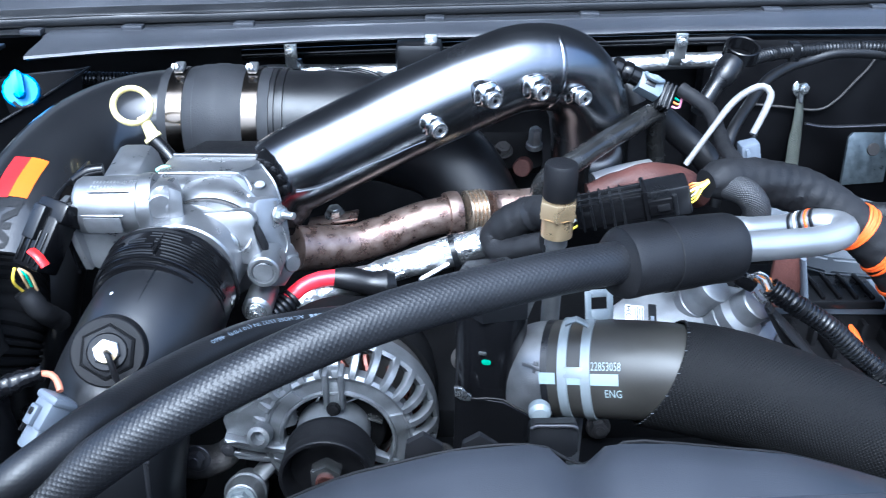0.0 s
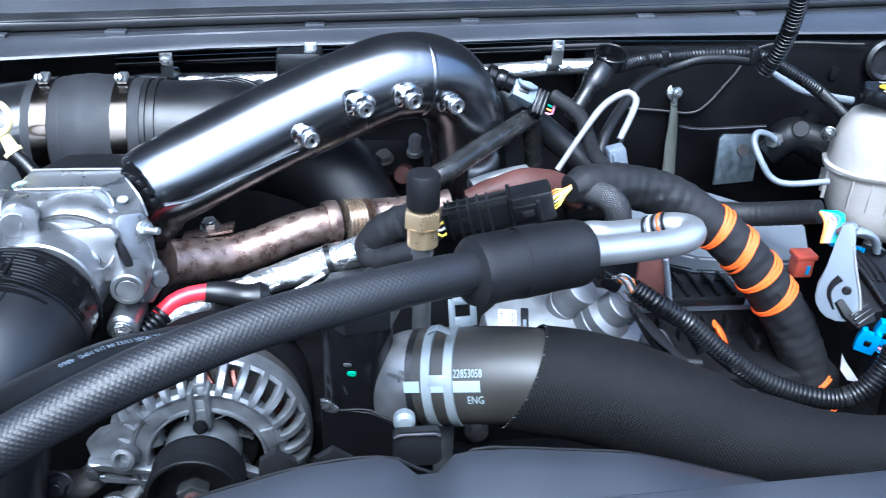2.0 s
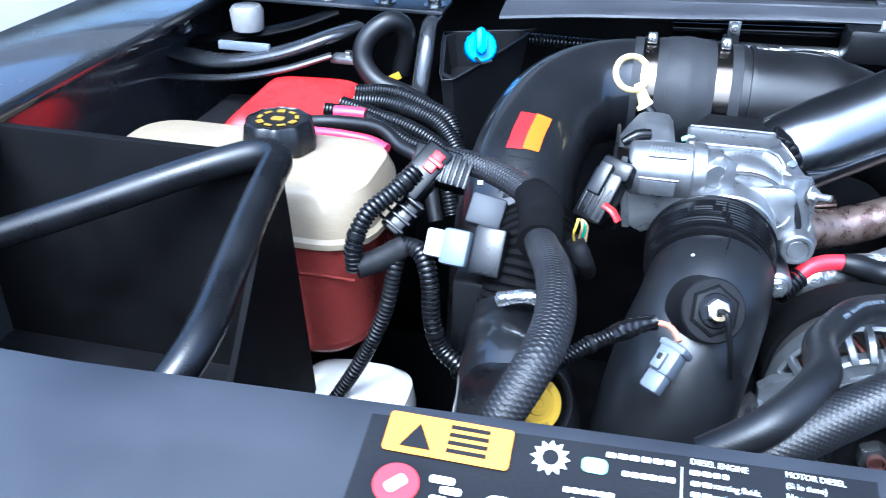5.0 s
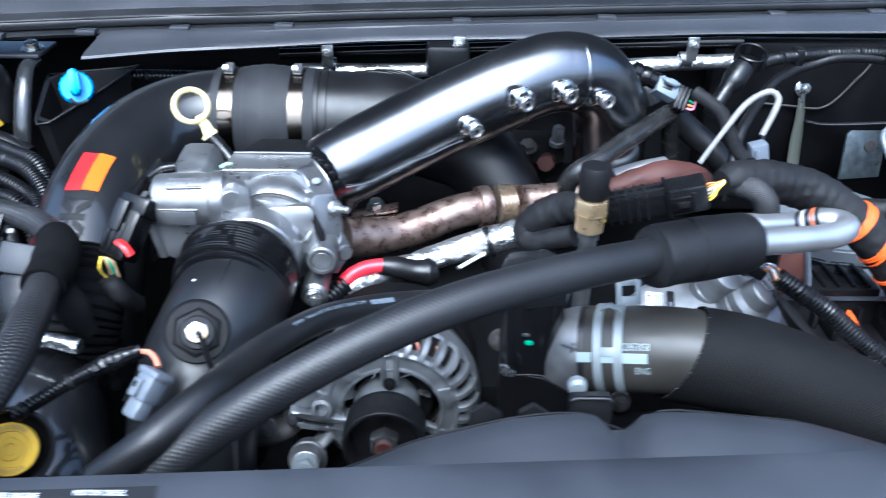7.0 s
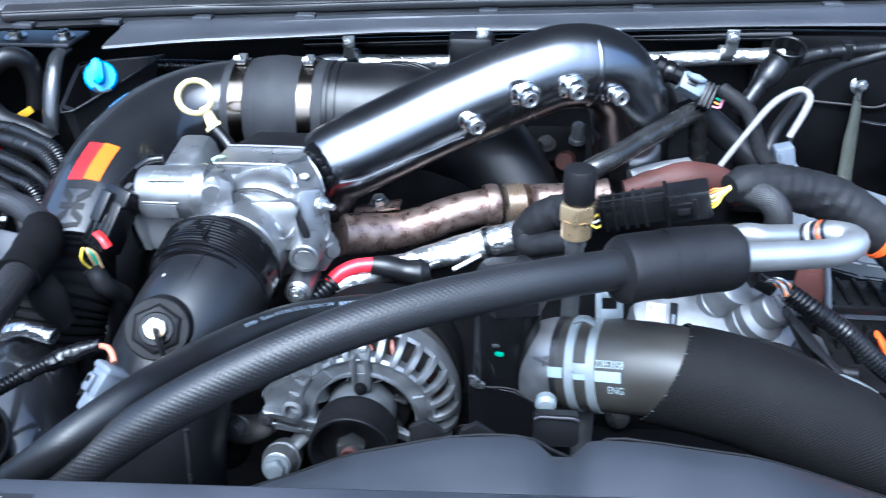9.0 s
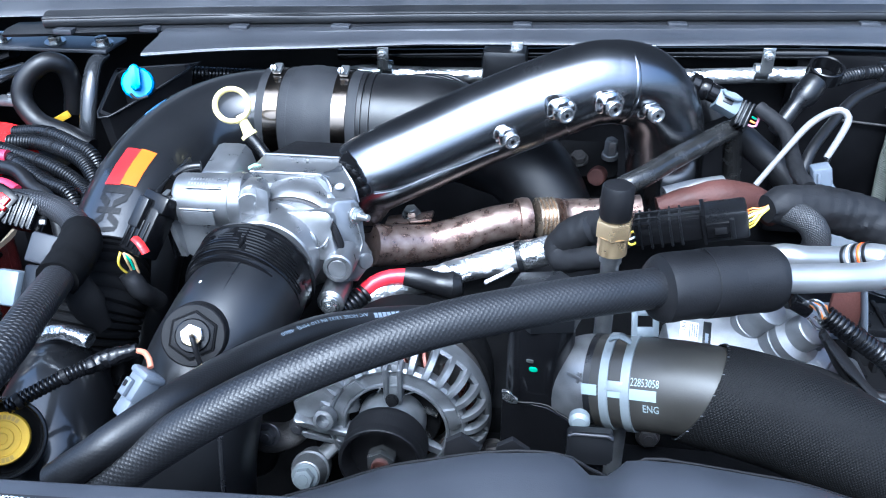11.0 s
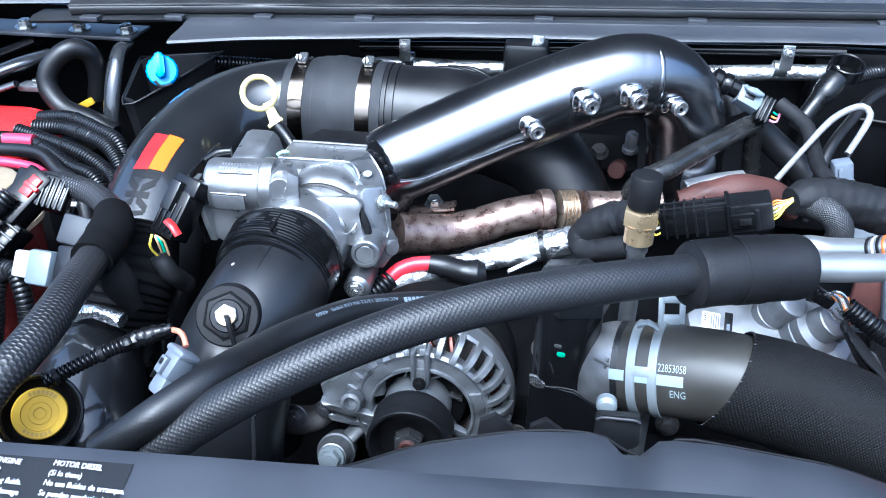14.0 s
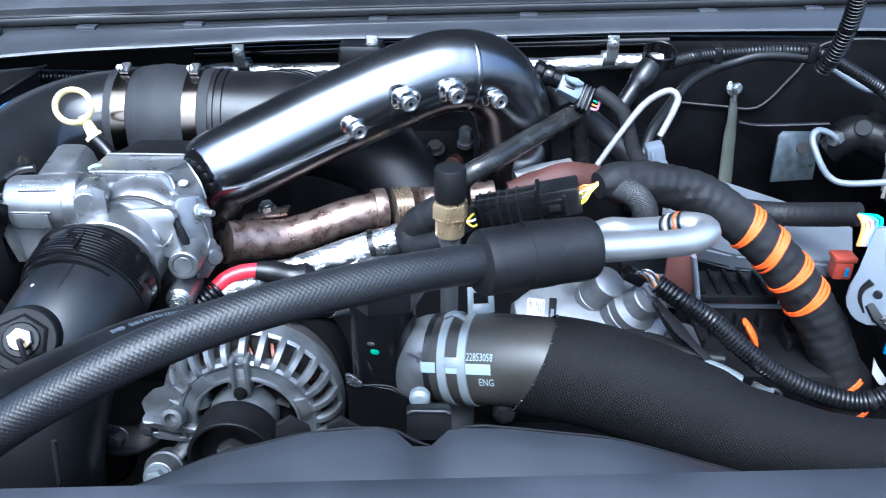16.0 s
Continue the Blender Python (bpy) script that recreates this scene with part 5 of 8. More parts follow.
part("end_fitting", tube([(-0.0241, 0.6280, 1.1026), (-0.0116, 0.6450, 1.0940), (0.0096, 0.6700, 1.0806)], [0.0125, 0.0125, 0.009], 20), ALU, thin)
line = spline(THIN, 0.002)
words = moved(glyphs("A/C HOSE 13/32 IN (10 MM)  4860", 0.0064), Matrix.Translation((0.034, 0, 0)) @ Matrix.Diagonal((1, 0.72, 1, 1)))
words = merged(words, *[moved(rect_bm(0.0034, 0.0044), Matrix.Translation((0.003 + 0.0046 * i, 0.0026, 0))) for i in range(6)])
xmax = max(v.co.x for v in words.verts)
for v in words.verts:
    # the print runs from the far end back towards the near one, upside down
    s = 0.002 + v.co.x
    pos, run = None, 0.0
    pts = [p for p, u in line if u <= 6.9][::-1]
    for a, b in zip(pts, pts[1:]):
        d = (b - a).length
        if run + d >= s:
            pos, t = a.lerp(b, (s - run) / d), (b - a).normalized()
            break
        run += d
    else:
        pos, t = pts[-1], (pts[-1] - pts[-2]).normalized()
    o = Vector((0.1, -0.62, 0.75))
    o = (o - t * o.dot(t)).normalized()
    side = o.cross(t)
    a = (v.co.y - 0.003) / 0.0112
    v.co = pos + (o * math.cos(a) + side * math.sin(a)) * (0.0115 + v.co.z)
part("print", words, FAINT_INK, thin, "white printed lettering")

# ---- brass service valve ----
valve = thing("service_valve", (0.0960, 0.6000, 1.1852), "brass service valve with a black screw cap", "valve")
VP = Vector((0.093, 0.602, 1.222))
mv = Matrix.Translation(VP)
part("cap", lathe([(0.0125, 0.008), (0.0135, 0.01), (0.0133, 0.036), (0.012, 0.038), (0.0, 0.038)], mv, 40, lambda a: 0.015 * math.cos(20 * a)), PLASTIC_MATT, valve, "black knurled cap")
part("hex", prism(ngon(0.0158, 6, 0.35), 0.015, mv @ Matrix.Translation((0, 0, -0.008)), 0.0022), BRASS, valve)
part("neck", lathe([(0.011, -0.026), (0.0128, -0.025), (0.0128, -0.008), (0.0145, -0.007)], mv, 32), BRASS, valve)
part("stem", lathe([(0.008, -0.12), (0.008, -0.036), (0.0095, -0.034), (0.0095, -0.025)], mv, 24), CAST_GREY, valve)

# ---- thermostat post and brackets ----
post = thing("coolant_filter_post", (0.04, 0.535, 0.95), "glossy black cylinder with a green dot", "canister")
part("canister", lathe([(0.027, 0), (0.0275, 0.004), (0.0275, 0.2), (0.025, 0.205)], Matrix.Translation((0.038, 0.537, 0.97)), 36), PLASTIC_GLOSS, post)
part("cap", prism(ngon(0.034, 6, 0.2), 0.022, Matrix.Translation((0.04, 0.54, 1.172)), 0.003), PLASTIC, post)
part("dot", prism(round_rect(0.007, 0.0045, 0.002), 0.0006, facing((0.033, 0.5089, 1.137), (-0.2, -1, 0)), 0.0002), GREEN, post, "green paint dot")
part("chip", prism(round_rect(0.006, 0.003, 0.0012), 0.0006, facing((0.03, 0.509, 1.145), (-0.25, -1, 0)), 0.0002), ZINC, post)
brk = thing("sheet_bracket", (0.04, 0.5, 0.95), "black sheet metal bracket with a wavy bright edge", "bracket")
OUT = [(-0.0357, -0.12), (0.0377, -0.12), (0.0337, -0.0139), (0.027, -0.0064), (0.0192, -0.0003), (0.0105, 0.0043), (0.0018, 0.0102), (-0.0115, 0.0109), (-0.0253, 0.0098), (-0.0319, 0.0196), (-0.0357, 0.02)]
mb = facing((0.045, 0.503, 1.097), (-0.1, -1, 0))
part("plate", prism(OUT, 0.004, mb, 0.001), PLASTIC_GLOSS, brk)
part("worn_corner", prism([(-0.007, 0.008), (0.0, 0.0085), (0.004, 0.003), (0.0095, -0.001), (0.009, -0.0075), (0.001, -0.0085), (-0.006, -0.003)], 0.0022, mb @ Matrix.Translation((-0.0303, 0.0153, 0.003)) @ Matrix.Diagonal((0.8, 0.72, 1, 1)), 0.0009), FOIL, brk, "bare metal corner")
part("bright_edge", tube([mb @ Vector((x, y + 0.0005, 0.002)) for x, y in OUT[:3:-1] + OUT[3:1:-1]], 0.0005, 6), IRON, brk)
pad = thing("mount_pad", (0.06, 0.44, 1.05), "black rubber mount pad with a pale bolt beside it", "mount")
part("pad", prism(round_rect(0.0345, 0.027, 0.004), 0.008, facing((0.0785, 0.459, 1.11), (0.03, -0.97, 0.22)), 0.0022), PLASTIC, pad)
part("pad_rim", tube([(0.0625, 0.4505, 1.1225), (0.066, 0.451, 1.1245), (0.078, 0.451, 1.1247), (0.091, 0.451, 1.1245), (0.0945, 0.4505, 1.1225)], 0.0012, 8, 0.002), SATIN_METAL, pad)
part("bolt", lathe([(0.0065, 0), (0.0082, 0.002), (0.0082, 0.008), (0.0055, 0.011), (0, 0.0115)], along((0.071, 0.48, 1.118), (0.069, 0.44, 1.121)), 24), CLAMP_PALE, pad, "pale coated bolt head")
part("stay", between((0.066, 0.463, 0.9), (0.092, 0.475, 1.11), 0.004), DARK, pad)

# ---- radiator hose ----
rad = thing("radiator_hose", (0.2, 0.48, 1.08), "olive-black radiator hose entering a woven nylon sleeve", "radiator hose")
RH = [(0.0892, 0.5250, 1.1195), (0.1075, 0.5180, 1.1248), (0.1396, 0.5080, 1.1313), (0.1714, 0.5000, 1.1343), (0.2119, 0.4920, 1.1301), (0.2541, 0.4780, 1.1231), (0.2899, 0.4620, 1.1173), (0.3233, 0.4450, 1.1126), (0.3853, 0.4250, 1.1117), (0.4251, 0.4200, 1.1155), (0.4832, 0.4100, 1.1196), (0.62, 0.4, 1.05)]
part("hose", tube(RH[:5], [0.0375, 0.0375, 0.0375, 0.037, 0.033], 44, 0.006), HOSE_BROWN, rad)
hax = (Vector(RH[2]) - Vector(RH[1])).normalized()
sleeve = tube(RH[3:], [0.0395, 0.0415, 0.0415, 0.039, 0.035, 0.029, 0.025, 0.0235, 0.0235], 44, 0.006, hollow=0.03, lumps=0.0006)


def slant(p):
    """How far the sleeve's cut edge leans back along the hose at p."""
    d = (p - Vector(RH[3])).dot(hax)
    return hax * (-0.004 - 0.0145 * (RH[3][2] + 0.02 - p.z) / 0.0385 * max(0.0, 1 - abs(d) / 0.05))


for v in sleeve.verts:
    v.co += slant(v.co)
part("woven_sleeve", sleeve, MESH, rad, "black woven nylon sleeve")
fr0 = along(RH[3], RH[4])
for i in range(60):
    a = 2 * math.pi * i / 60
    p = fr0 @ Vector((0.0397 * math.cos(a), 0.0397 * math.sin(a), 0))
    p += slant(p)
    if p.z > RH[3][2] - 0.03:
        part("stitch", tube([p - hax * 0.0004, p + hax * 0.0014 + Vector((0, -0.0002, 0.0003))], 0.0004 if i % 3 else 0.0003, 5), TAPE if i % 4 else COVER_GREY, rad)
c1 = Vector(RH[1]) - hax * 0.014
hc = thing("spring_clamp", c1 + Vector((0, 0, 0.04)), "pale coated twin-band spring clamp with finger tabs", "hose clamp")
for k in (0.006, 0.023):
    part("band", band(c1 + hax * k, hax, 0.0378, 0.0075, 0.0013, 48), CLAMP_PALE, hc)
for a in (-35, 5, 150):
    q = along(c1 + hax * 0.0145, c1 + hax * 0.1) @ Matrix.Rotation(radians(a), 4, "Z")
    part("bridge", box((0.0012, 0.008, 0.014), q @ Matrix.Translation((0.0384, 0, 0)), 0.0003), CLAMP_PALE, hc)
tabf = facing((0.1190, 0.5350, 1.1716), (0.1, -0.9, 0.4))
part("tab", merged(box((0.005, 0.022, 0.002), tabf @ Matrix.Translation((-0.0085, 0, 0)), 0.0007), box((0.005, 0.022, 0.002), tabf @ Matrix.Translation((0.0085, 0, 0)), 0.0007),
     box((0.014, 0.006, 0.002), tabf @ Matrix.Translation((0, 0.009, 0)), 0.0007), box((0.014, 0.009, 0.002), tabf @ Matrix.Translation((0, -0.0075, 0)), 0.0007)), CLAMP_PALE, hc)
part("tab_foot", tube([(0.0911, 0.5100, 1.1717), (0.0973, 0.5070, 1.1771), (0.1052, 0.5070, 1.1723)], 0.004, 10, flat=0.5), CLAMP_PALE, hc)
out = Vector((-0.05, -0.885, 0.41))
rr = 0.0375
for s, w, a in ((0.0455, 0.023, 0), (0.0245, 0.010, 0), (0.005, 0.012, 0)):
    bm = rect_bm(w, 0.0084)
    part("stripe", round_hose(bm, c1 + hax * (s - 0.01), hax, out, rr), PALE_INK, rad, "pale stripe")
bm = moved(glyphs("22853058", 0.0088), Matrix.Translation((0, 0.0065, 0)) @ Matrix.Diagonal((0.62, 1, 1, 1)))
part("part_number", round_hose(bm, c1 + hax * 0.027, hax, out, rr), PALE_INK, rad, "pale printed number")
bm = moved(glyphs("ENG", 0.0088), Matrix.Translation((0, -0.0135, 0)) @ Matrix.Diagonal((0.72, 1, 1, 1)))
part("marking", round_hose(bm, c1 + hax * 0.0365, hax, out, rr), PALE_INK, rad, "pale printed letters")

hous = thing("thermostat_housing", (0.08, 0.53, 1.02), "grey cast aluminium coolant outlet housing", "coolant housing")
part("outlet", tube([(0.0996, 0.5220, 1.1218), (0.0833, 0.5300, 1.1169), (0.0741, 0.5400, 1.1010), (0.0726, 0.5450, 1.0769), (0.0787, 0.5500, 1.0365)], [0.035, 0.0365, 0.037, 0.033, 0.03], 36, 0.004), CAST_GREY, hous)
part("spigot_ring", band(Vector(RH[0]) - hax * 0.002, hax, 0.036, 0.006, 0.002), PLASTIC, hous)
part("foot", cyl(0.02, 0.1, Matrix.Translation((0.096, 0.535, 0.995)), 24), CAST_GREY, hous)
part("cast_cross", merged(box((0.018, 0.003, 0.0012), facing((0.0674, 0.5020, 1.1376), (-0.5, -0.8, 0.2)), 0.0004), box((0.003, 0.01, 0.0012), facing((0.0687, 0.5020, 1.1377), (-0.5, -0.8, 0.2)), 0.0004)), CAST_GREY, hous)

# ---- aluminium valve block ----
blk = thing("injection_pump", (0.24, 0.65, 1.02), "cast aluminium pump block with round caps and a barcode label", "pump")
part("body", prism([(-0.075, -0.03), (0.06, -0.04), (0.075, -0.015), (0.07, 0.03), (0.0, 0.045), (-0.05, 0.035), (-0.08, 0.01)], 0.05, facing((0.235, 0.668, 1.045), (0, -0.45, 0.9)), 0.008), PUMP, blk)
CAPS = (((0.2355, 0.6596, 1.0967), (0.4, -0.42, 0.8), 0.0165, 0.034, 1.0), ((0.2672, 0.6436, 1.0887), (0.45, -0.42, 0.78), 0.0235, 0.036, 0.72), ((0.2893, 0.6446, 1.0892), (0.6, -0.3, 0.6), 0.0095, 0.018, 0.9))
for p, d, r, h, top in CAPS:
    d = Vector(d).normalized()
    part("cap", lathe([(r * 0.98, -0.014), (r * 1.04, -0.002), (r * 1.06, 0.0), (r * 1.06, 0.004), (r, 0.0048), (r, 0.0058), (r * 1.05, 0.0066), (r * 1.05, h * 0.42), (r * (1.02 + top) / 2.02, h * 0.48), (r * top, h * 0.52), (r * top * 0.98, h * 0.97), (r * top * 0.9, h), (0, h)], along(Vector(p) - d * 0.002, Vector(p) + d), 36), PUMP, blk)
lab = facing((0.1841, 0.6462, 1.0900), (0.0, -0.45, 0.9)) @ Matrix.Rotation(-0.12, 4, "Z")
part("label", prism(round_rect(0.017, 0.02, 0.001), 0.0006, lab @ Matrix.Translation((-0.006, 0, 0)), 0.0002), WHITE, blk, "white printed label")
part("label_letters", moved(glyphs("HFC", 0.0062), lab @ Matrix.Translation((-0.0135, 0.0085, 0.0009)) @ Matrix.Rotation(radians(-90), 4, "Z")), LABEL_BLACK, blk, "black printed letters")
for i in range(4):
    part("label_bar", box((0.0011, 0.014, 0.0004), lab @ Matrix.Translation((-0.0055 + 0.0022 * i, 0.001 * (i % 2), 0.0009)), 0), GREY_CONN, blk)
part("dark_label", prism(round_rect(0.0075, 0.026, 0.0008), 0.0006, lab @ Matrix.Translation((0.0105, 0, 0)), 0.0002), LABEL_BLACK, blk, "black printed label")
part("label_bar", box((0.003, 0.01, 0.0004), lab @ Matrix.Translation((0.0105, -0.005, 0.0009)), 0), GREY_CONN, blk)
part("side_cover", between((0.29, 0.6, 1.02), (0.34, 0.66, 1.07), 0.01), CAST_GREY, blk)

# ---- engine valley and far casting forms ----
eng = thing("engine_block", (0.0, 0.8, 0.6), "near-black engine block and valley cover", "engine block")
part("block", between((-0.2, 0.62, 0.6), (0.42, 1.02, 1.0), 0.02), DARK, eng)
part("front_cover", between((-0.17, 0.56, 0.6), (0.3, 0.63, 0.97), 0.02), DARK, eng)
part("valley_cover", between((0.3, 0.62, 0.98), (0.52, 0.86, 1.03), 0.012), PLASTIC_MATT, eng)
for i in range(6):
    part("valley_rib", between((0.32 + 0.03 * i, 0.66, 1.03), (0.326 + 0.03 * i, 0.78, 1.045), 0.002), PLASTIC_MATT, eng)
for x, y, z in ((0.0, 0.57, 0.99), (-0.02, 0.6, 1.05), (0.02, 0.62, 1.06), (0.15, 0.62, 0.98)):
    hex_bolt(eng, (x, y, z), (0, -1, 0.3), 0.009, 0.009, 0.012, mat=IRON)

cover = thing("coil_cover", (0.42, 0.75, 1.0), "grey plastic rocker cover box with ribs", "cover")
lid = bmesh.new()
up = [lid.verts.new(v) for v in ((0.3458, 0.8600, 1.1504), (0.4180, 0.8500, 1.1362), (0.4738, 0.8300, 1.1195), (0.5597, 0.8200, 1.0977), (0.5289, 0.7400, 1.0877), (0.4028, 0.7500, 1.0945), (0.3232, 0.7600, 1.1091))]
dn = [lid.verts.new(v.co - Vector((0, 0, 0.02))) for v in up]
lid.faces.new(up)
lid.faces.new(dn[::-1])
for i in range(7):
    lid.faces.new((up[i], up[(i + 1) % 7], dn[(i + 1) % 7], dn[i]))
bmesh.ops.bevel(lid, geom=lid.edges[:], offset=0.004, segments=2, affect="EDGES")
part("lid", lid, COVER_GREY, cover)
part("shelf", between((0.31, 0.69, 1.062), (0.47, 0.75, 1.07), 0.003), GREY_CONN, cover)
part("box", between((0.33, 0.695, 0.95), (0.47, 0.75, 1.06), 0.006), PLASTIC_MATT, cover)
for i in range(5):
    part("rib", between((0.345 + 0.024 * i, 0.684, 0.97 + 0.006 * i), (0.35 + 0.024 * i, 0.7, 1.055), 0.001), PLASTIC_MATT, cover)
part("grille", between((0.33, 0.68, 1.075), (0.43, 0.73, 1.085), 0.002), PLASTIC, cover)
for i in range(6):
    part("grille_bar", between((0.335 + 0.016 * i, 0.682, 1.085), (0.339 + 0.016 * i, 0.728, 1.089), 0.0008), PLASTIC_GLOSS, cover)

# ---- wiring with orange tape ----
har = thing("main_harness", (0.38, 0.66, 1.05), "thick taped wiring harness with orange marker bands", "wiring harness")
HAR = [(0.2305, 0.6665, 1.2137), (0.2504, 0.6750, 1.2148), (0.2980, 0.6900, 1.2045), (0.3382, 0.6900, 1.1916), (0.3710, 0.6800, 1.1727), (0.4057, 0.6700, 1.1448), (0.4407, 0.6600, 1.1046), (0.4688, 0.6500, 1.0631), (0.4888, 0.6400, 1.0205), (0.5034, 0.6300, 0.9767), (0.5181, 0.6200, 0.9234)]
part("loom", tube(HAR, [0.012, 0.018, 0.0205, 0.021, 0.0205, 0.0215, 0.0225, 0.023, 0.021, 0.019, 0.018], 36, 0.003, wrap=(0.0125, 0.0011), lumps=0.0012), TAPE, har)
hl = spline(HAR, 0.003)
hf = sweep_frames([v for v, _ in hl])


def har_at(u):
    k = min(range(len(hl)), key=lambda q: abs(hl[q][1] - u))
    return hl[k][0], hf[k][0]


for k, (u, w, r) in enumerate(((4.28, 0.006, 0.021), (4.92, 0.006, 0.0216), (5.03, 0.005, 0.0218), (5.58, 0.006, 0.0224), (6.12, 0.006, 0.0228), (8.3, 0.004, 0.0216), (8.95, 0.004, 0.0202))):
    p, t = har_at(u)
    for j in range(4 if w > 0.005 else 2):
        q = (t + Vector((0.1 - 0.07 * (j % 2), 0.05, 0.2 + 0.1 * (k % 3) - 0.06 * j))).normalized()
        m = along(p + t * w * (j / 3.2 - 0.47), p + t * w * (j / 3.2 - 0.47) + q)
        ring_r = r + 0.0011 + 0.0004 * (j % 2)
        part("marker_tape", lathe([(ring_r + 0.001 * math.cos(a), 0.0014 * math.sin(a)) for a in [math.pi * i / 4 for i in range(8)]], m, 36, hoop=True), ORANGE, har, "orange marker tape")
part("paper_tag", prism([(-0.009, 0.015), (-0.004, 0.006), (0.012, -0.013), (0.0, -0.012), (-0.008, -0.002)], 0.001, facing((0.519, 0.62, 1.036), (-0.2, -0.9, 0.3)), 0.0003), WHITE, har, "torn white paper tag")
loop = thing("loom_branch", (0.27, 0.68, 1.13), "braided black loom branch curling downward", "wiring harness")
part("braid", tube([(0.2489, 0.6680, 1.2129), (0.2642, 0.6550, 1.2099), (0.2731, 0.6500, 1.1964), (0.2728, 0.6550, 1.1757), (0.2682, 0.6700, 1.1502)], [0.012, 0.012, 0.012, 0.012, 0.01], 22, 0.005), SLEEVE_FINE, loop)

ic = thing("inline_connector", (0.15, 0.67, 1.16), "long black inline wire connector with coloured wires", "connector")
A, B = Vector((0.1173, 0.6600, 1.1878)), Vector((0.2118, 0.6510, 1.2131))
mc = Matrix.Translation((A + B) / 2) @ (B - A).to_track_quat("X", "Z").to_matrix().to_4x4()
L = (B - A).length
part("body", box((L * 0.62, 0.026, 0.024), mc @ Matrix.Translation((-L * 0.19, 0, 0)), 0.003), PLASTIC_GLOSS, ic)
part("cap", box((L * 0.4, 0.03, 0.028), mc @ Matrix.Translation((L * 0.3, 0, 0)), 0.003), PLASTIC, ic)
part("latch", box((0.024, 0.004, 0.014), mc @ Matrix.Translation((L * 0.26, -0.016, -0.001)), 0.001), PLASTIC_GLOSS, ic)
part("latch_slot", box((0.01, 0.003, 0.006), mc @ Matrix.Translation((L * 0.26, -0.0185, -0.001)), 0.0006), PLASTIC_MATT, ic)
for i in range(5):
    part("rib", box((0.0022, 0.029, 0.027), mc @ Matrix.Translation((-L * (0.44 - 0.09 * i), 0, 0)), 0.0008), PLASTIC, ic)
part("latch_bridge", box((0.004, 0.004, 0.02), mc @ Matrix.Translation((L * 0.36, -0.017, -0.001)), 0.001), PLASTIC, ic)
part("end_collar", box((0.004, 0.033, 0.031), mc @ Matrix.Translation((L * 0.12, 0, 0)), 0.001), PLASTIC_GLOSS, ic)
for i in range(2):
    part("rail", box((L * 0.6, 0.003, 0.003), mc @ Matrix.Translation((-L * 0.18, -0.006 + 0.012 * i, 0.0132)), 0.0008), PLASTIC, ic)
for i in range(7):
    u, v = -0.009 + 0.003 * i, -0.007 + 0.0045 * (i * 2 % 4)
    part("wire", tube([mc @ Vector((L * 0.48, u, v)), mc @ Vector((L * 0.545, u * 0.9 - 0.002, v + 0.004)), mc @ Vector((L * 0.6, u * 0.6, 0.004 + 0.3 * v)), mc @ Vector((L * 0.68, u * 0.3, 0.007))], 0.0009, 8), WIRES[(3, 7, 3, 4, 7, 4, 3)[i]], ic)
for i in range(5):
    u, v = -0.01 + 0.004 * i, -0.006 + 0.004 * (i % 3)
    part("wire", tube([mc @ Vector((-L * 0.48, u, v)), mc @ Vector((-L * 0.54, u, v - 0.003)), mc @ Vector((-L * 0.6, u * 0.5, -0.006))], 0.0011, 8), WIRES[(3, 7, 3, 4, 7)[i]], ic)
tl = thing("taped_loom", (0.06, 0.71, 1.1), "black taped wiring loom looping round behind the valve", "wiring harness")
part("loom", tube([mc @ Vector((-L * 0.6, 0, -0.006)), (0.0884, 0.7000, 1.1701), (0.0663, 0.7120, 1.1521), (0.0525, 0.7160, 1.1359), (0.0560, 0.7050, 1.1269), (0.0760, 0.6900, 1.1375), (0.0956, 0.6800, 1.1478)], [0.012, 0.015, 0.017, 0.015, 0.013, 0.011, 0.011], 24, 0.005, wrap=(0.014, 0.0012)), TAPE, tl)
part("braid_cuff", band((0.0876, 0.7010, 1.1678), Vector((0.0663, 0.7120, 1.1521)) - Vector((0.0884, 0.7000, 1.1701)), 0.0155, 0.012, 0.0012), BRAID_LOOM, tl)

# corrugated loom along the radiator hose
cor = thing("corrugated_loom", (0.4, 0.6, 1.0), "black corrugated split loom sagging in a long curve", "wiring loom", "corrugated looms")
part("convolute", tube([(0.2860, 0.6200, 1.1358), (0.3059, 0.6120, 1.1248), (0.3381, 0.6050, 1.1051), (0.3718, 0.5970, 1.0774), (0.4047, 0.5880, 1.0562), (0.4416, 0.5780, 1.0431), (0.4772, 0.5700, 1.0402), (0.5008, 0.5680, 1.0532), (0.5153, 0.5700, 1.0765), (0.5208, 0.5730, 1.0928)], 0.0092, 20, ribs=(0.0042, 0.0007)), PLASTIC, cor)
ties(cor, [(0.2860, 0.6200, 1.1358), (0.3059, 0.6120, 1.1248), (0.3381, 0.6050, 1.1051), (0.3718, 0.5970, 1.0774), (0.4047, 0.5880, 1.0562), (0.4416, 0.5780, 1.0431), (0.4772, 0.5700, 1.0402), (0.5008, 0.5680, 1.0532), (0.5153, 0.5700, 1.0765), (0.5208, 0.5730, 1.0928)], 0.0092, (0.12, 0.42, 0.8))
cor = thing("corrugated_loom", (0.5, 0.98, 1.2), "black corrugated split loom clipped along the firewall", "wiring loom", "corrugated looms")
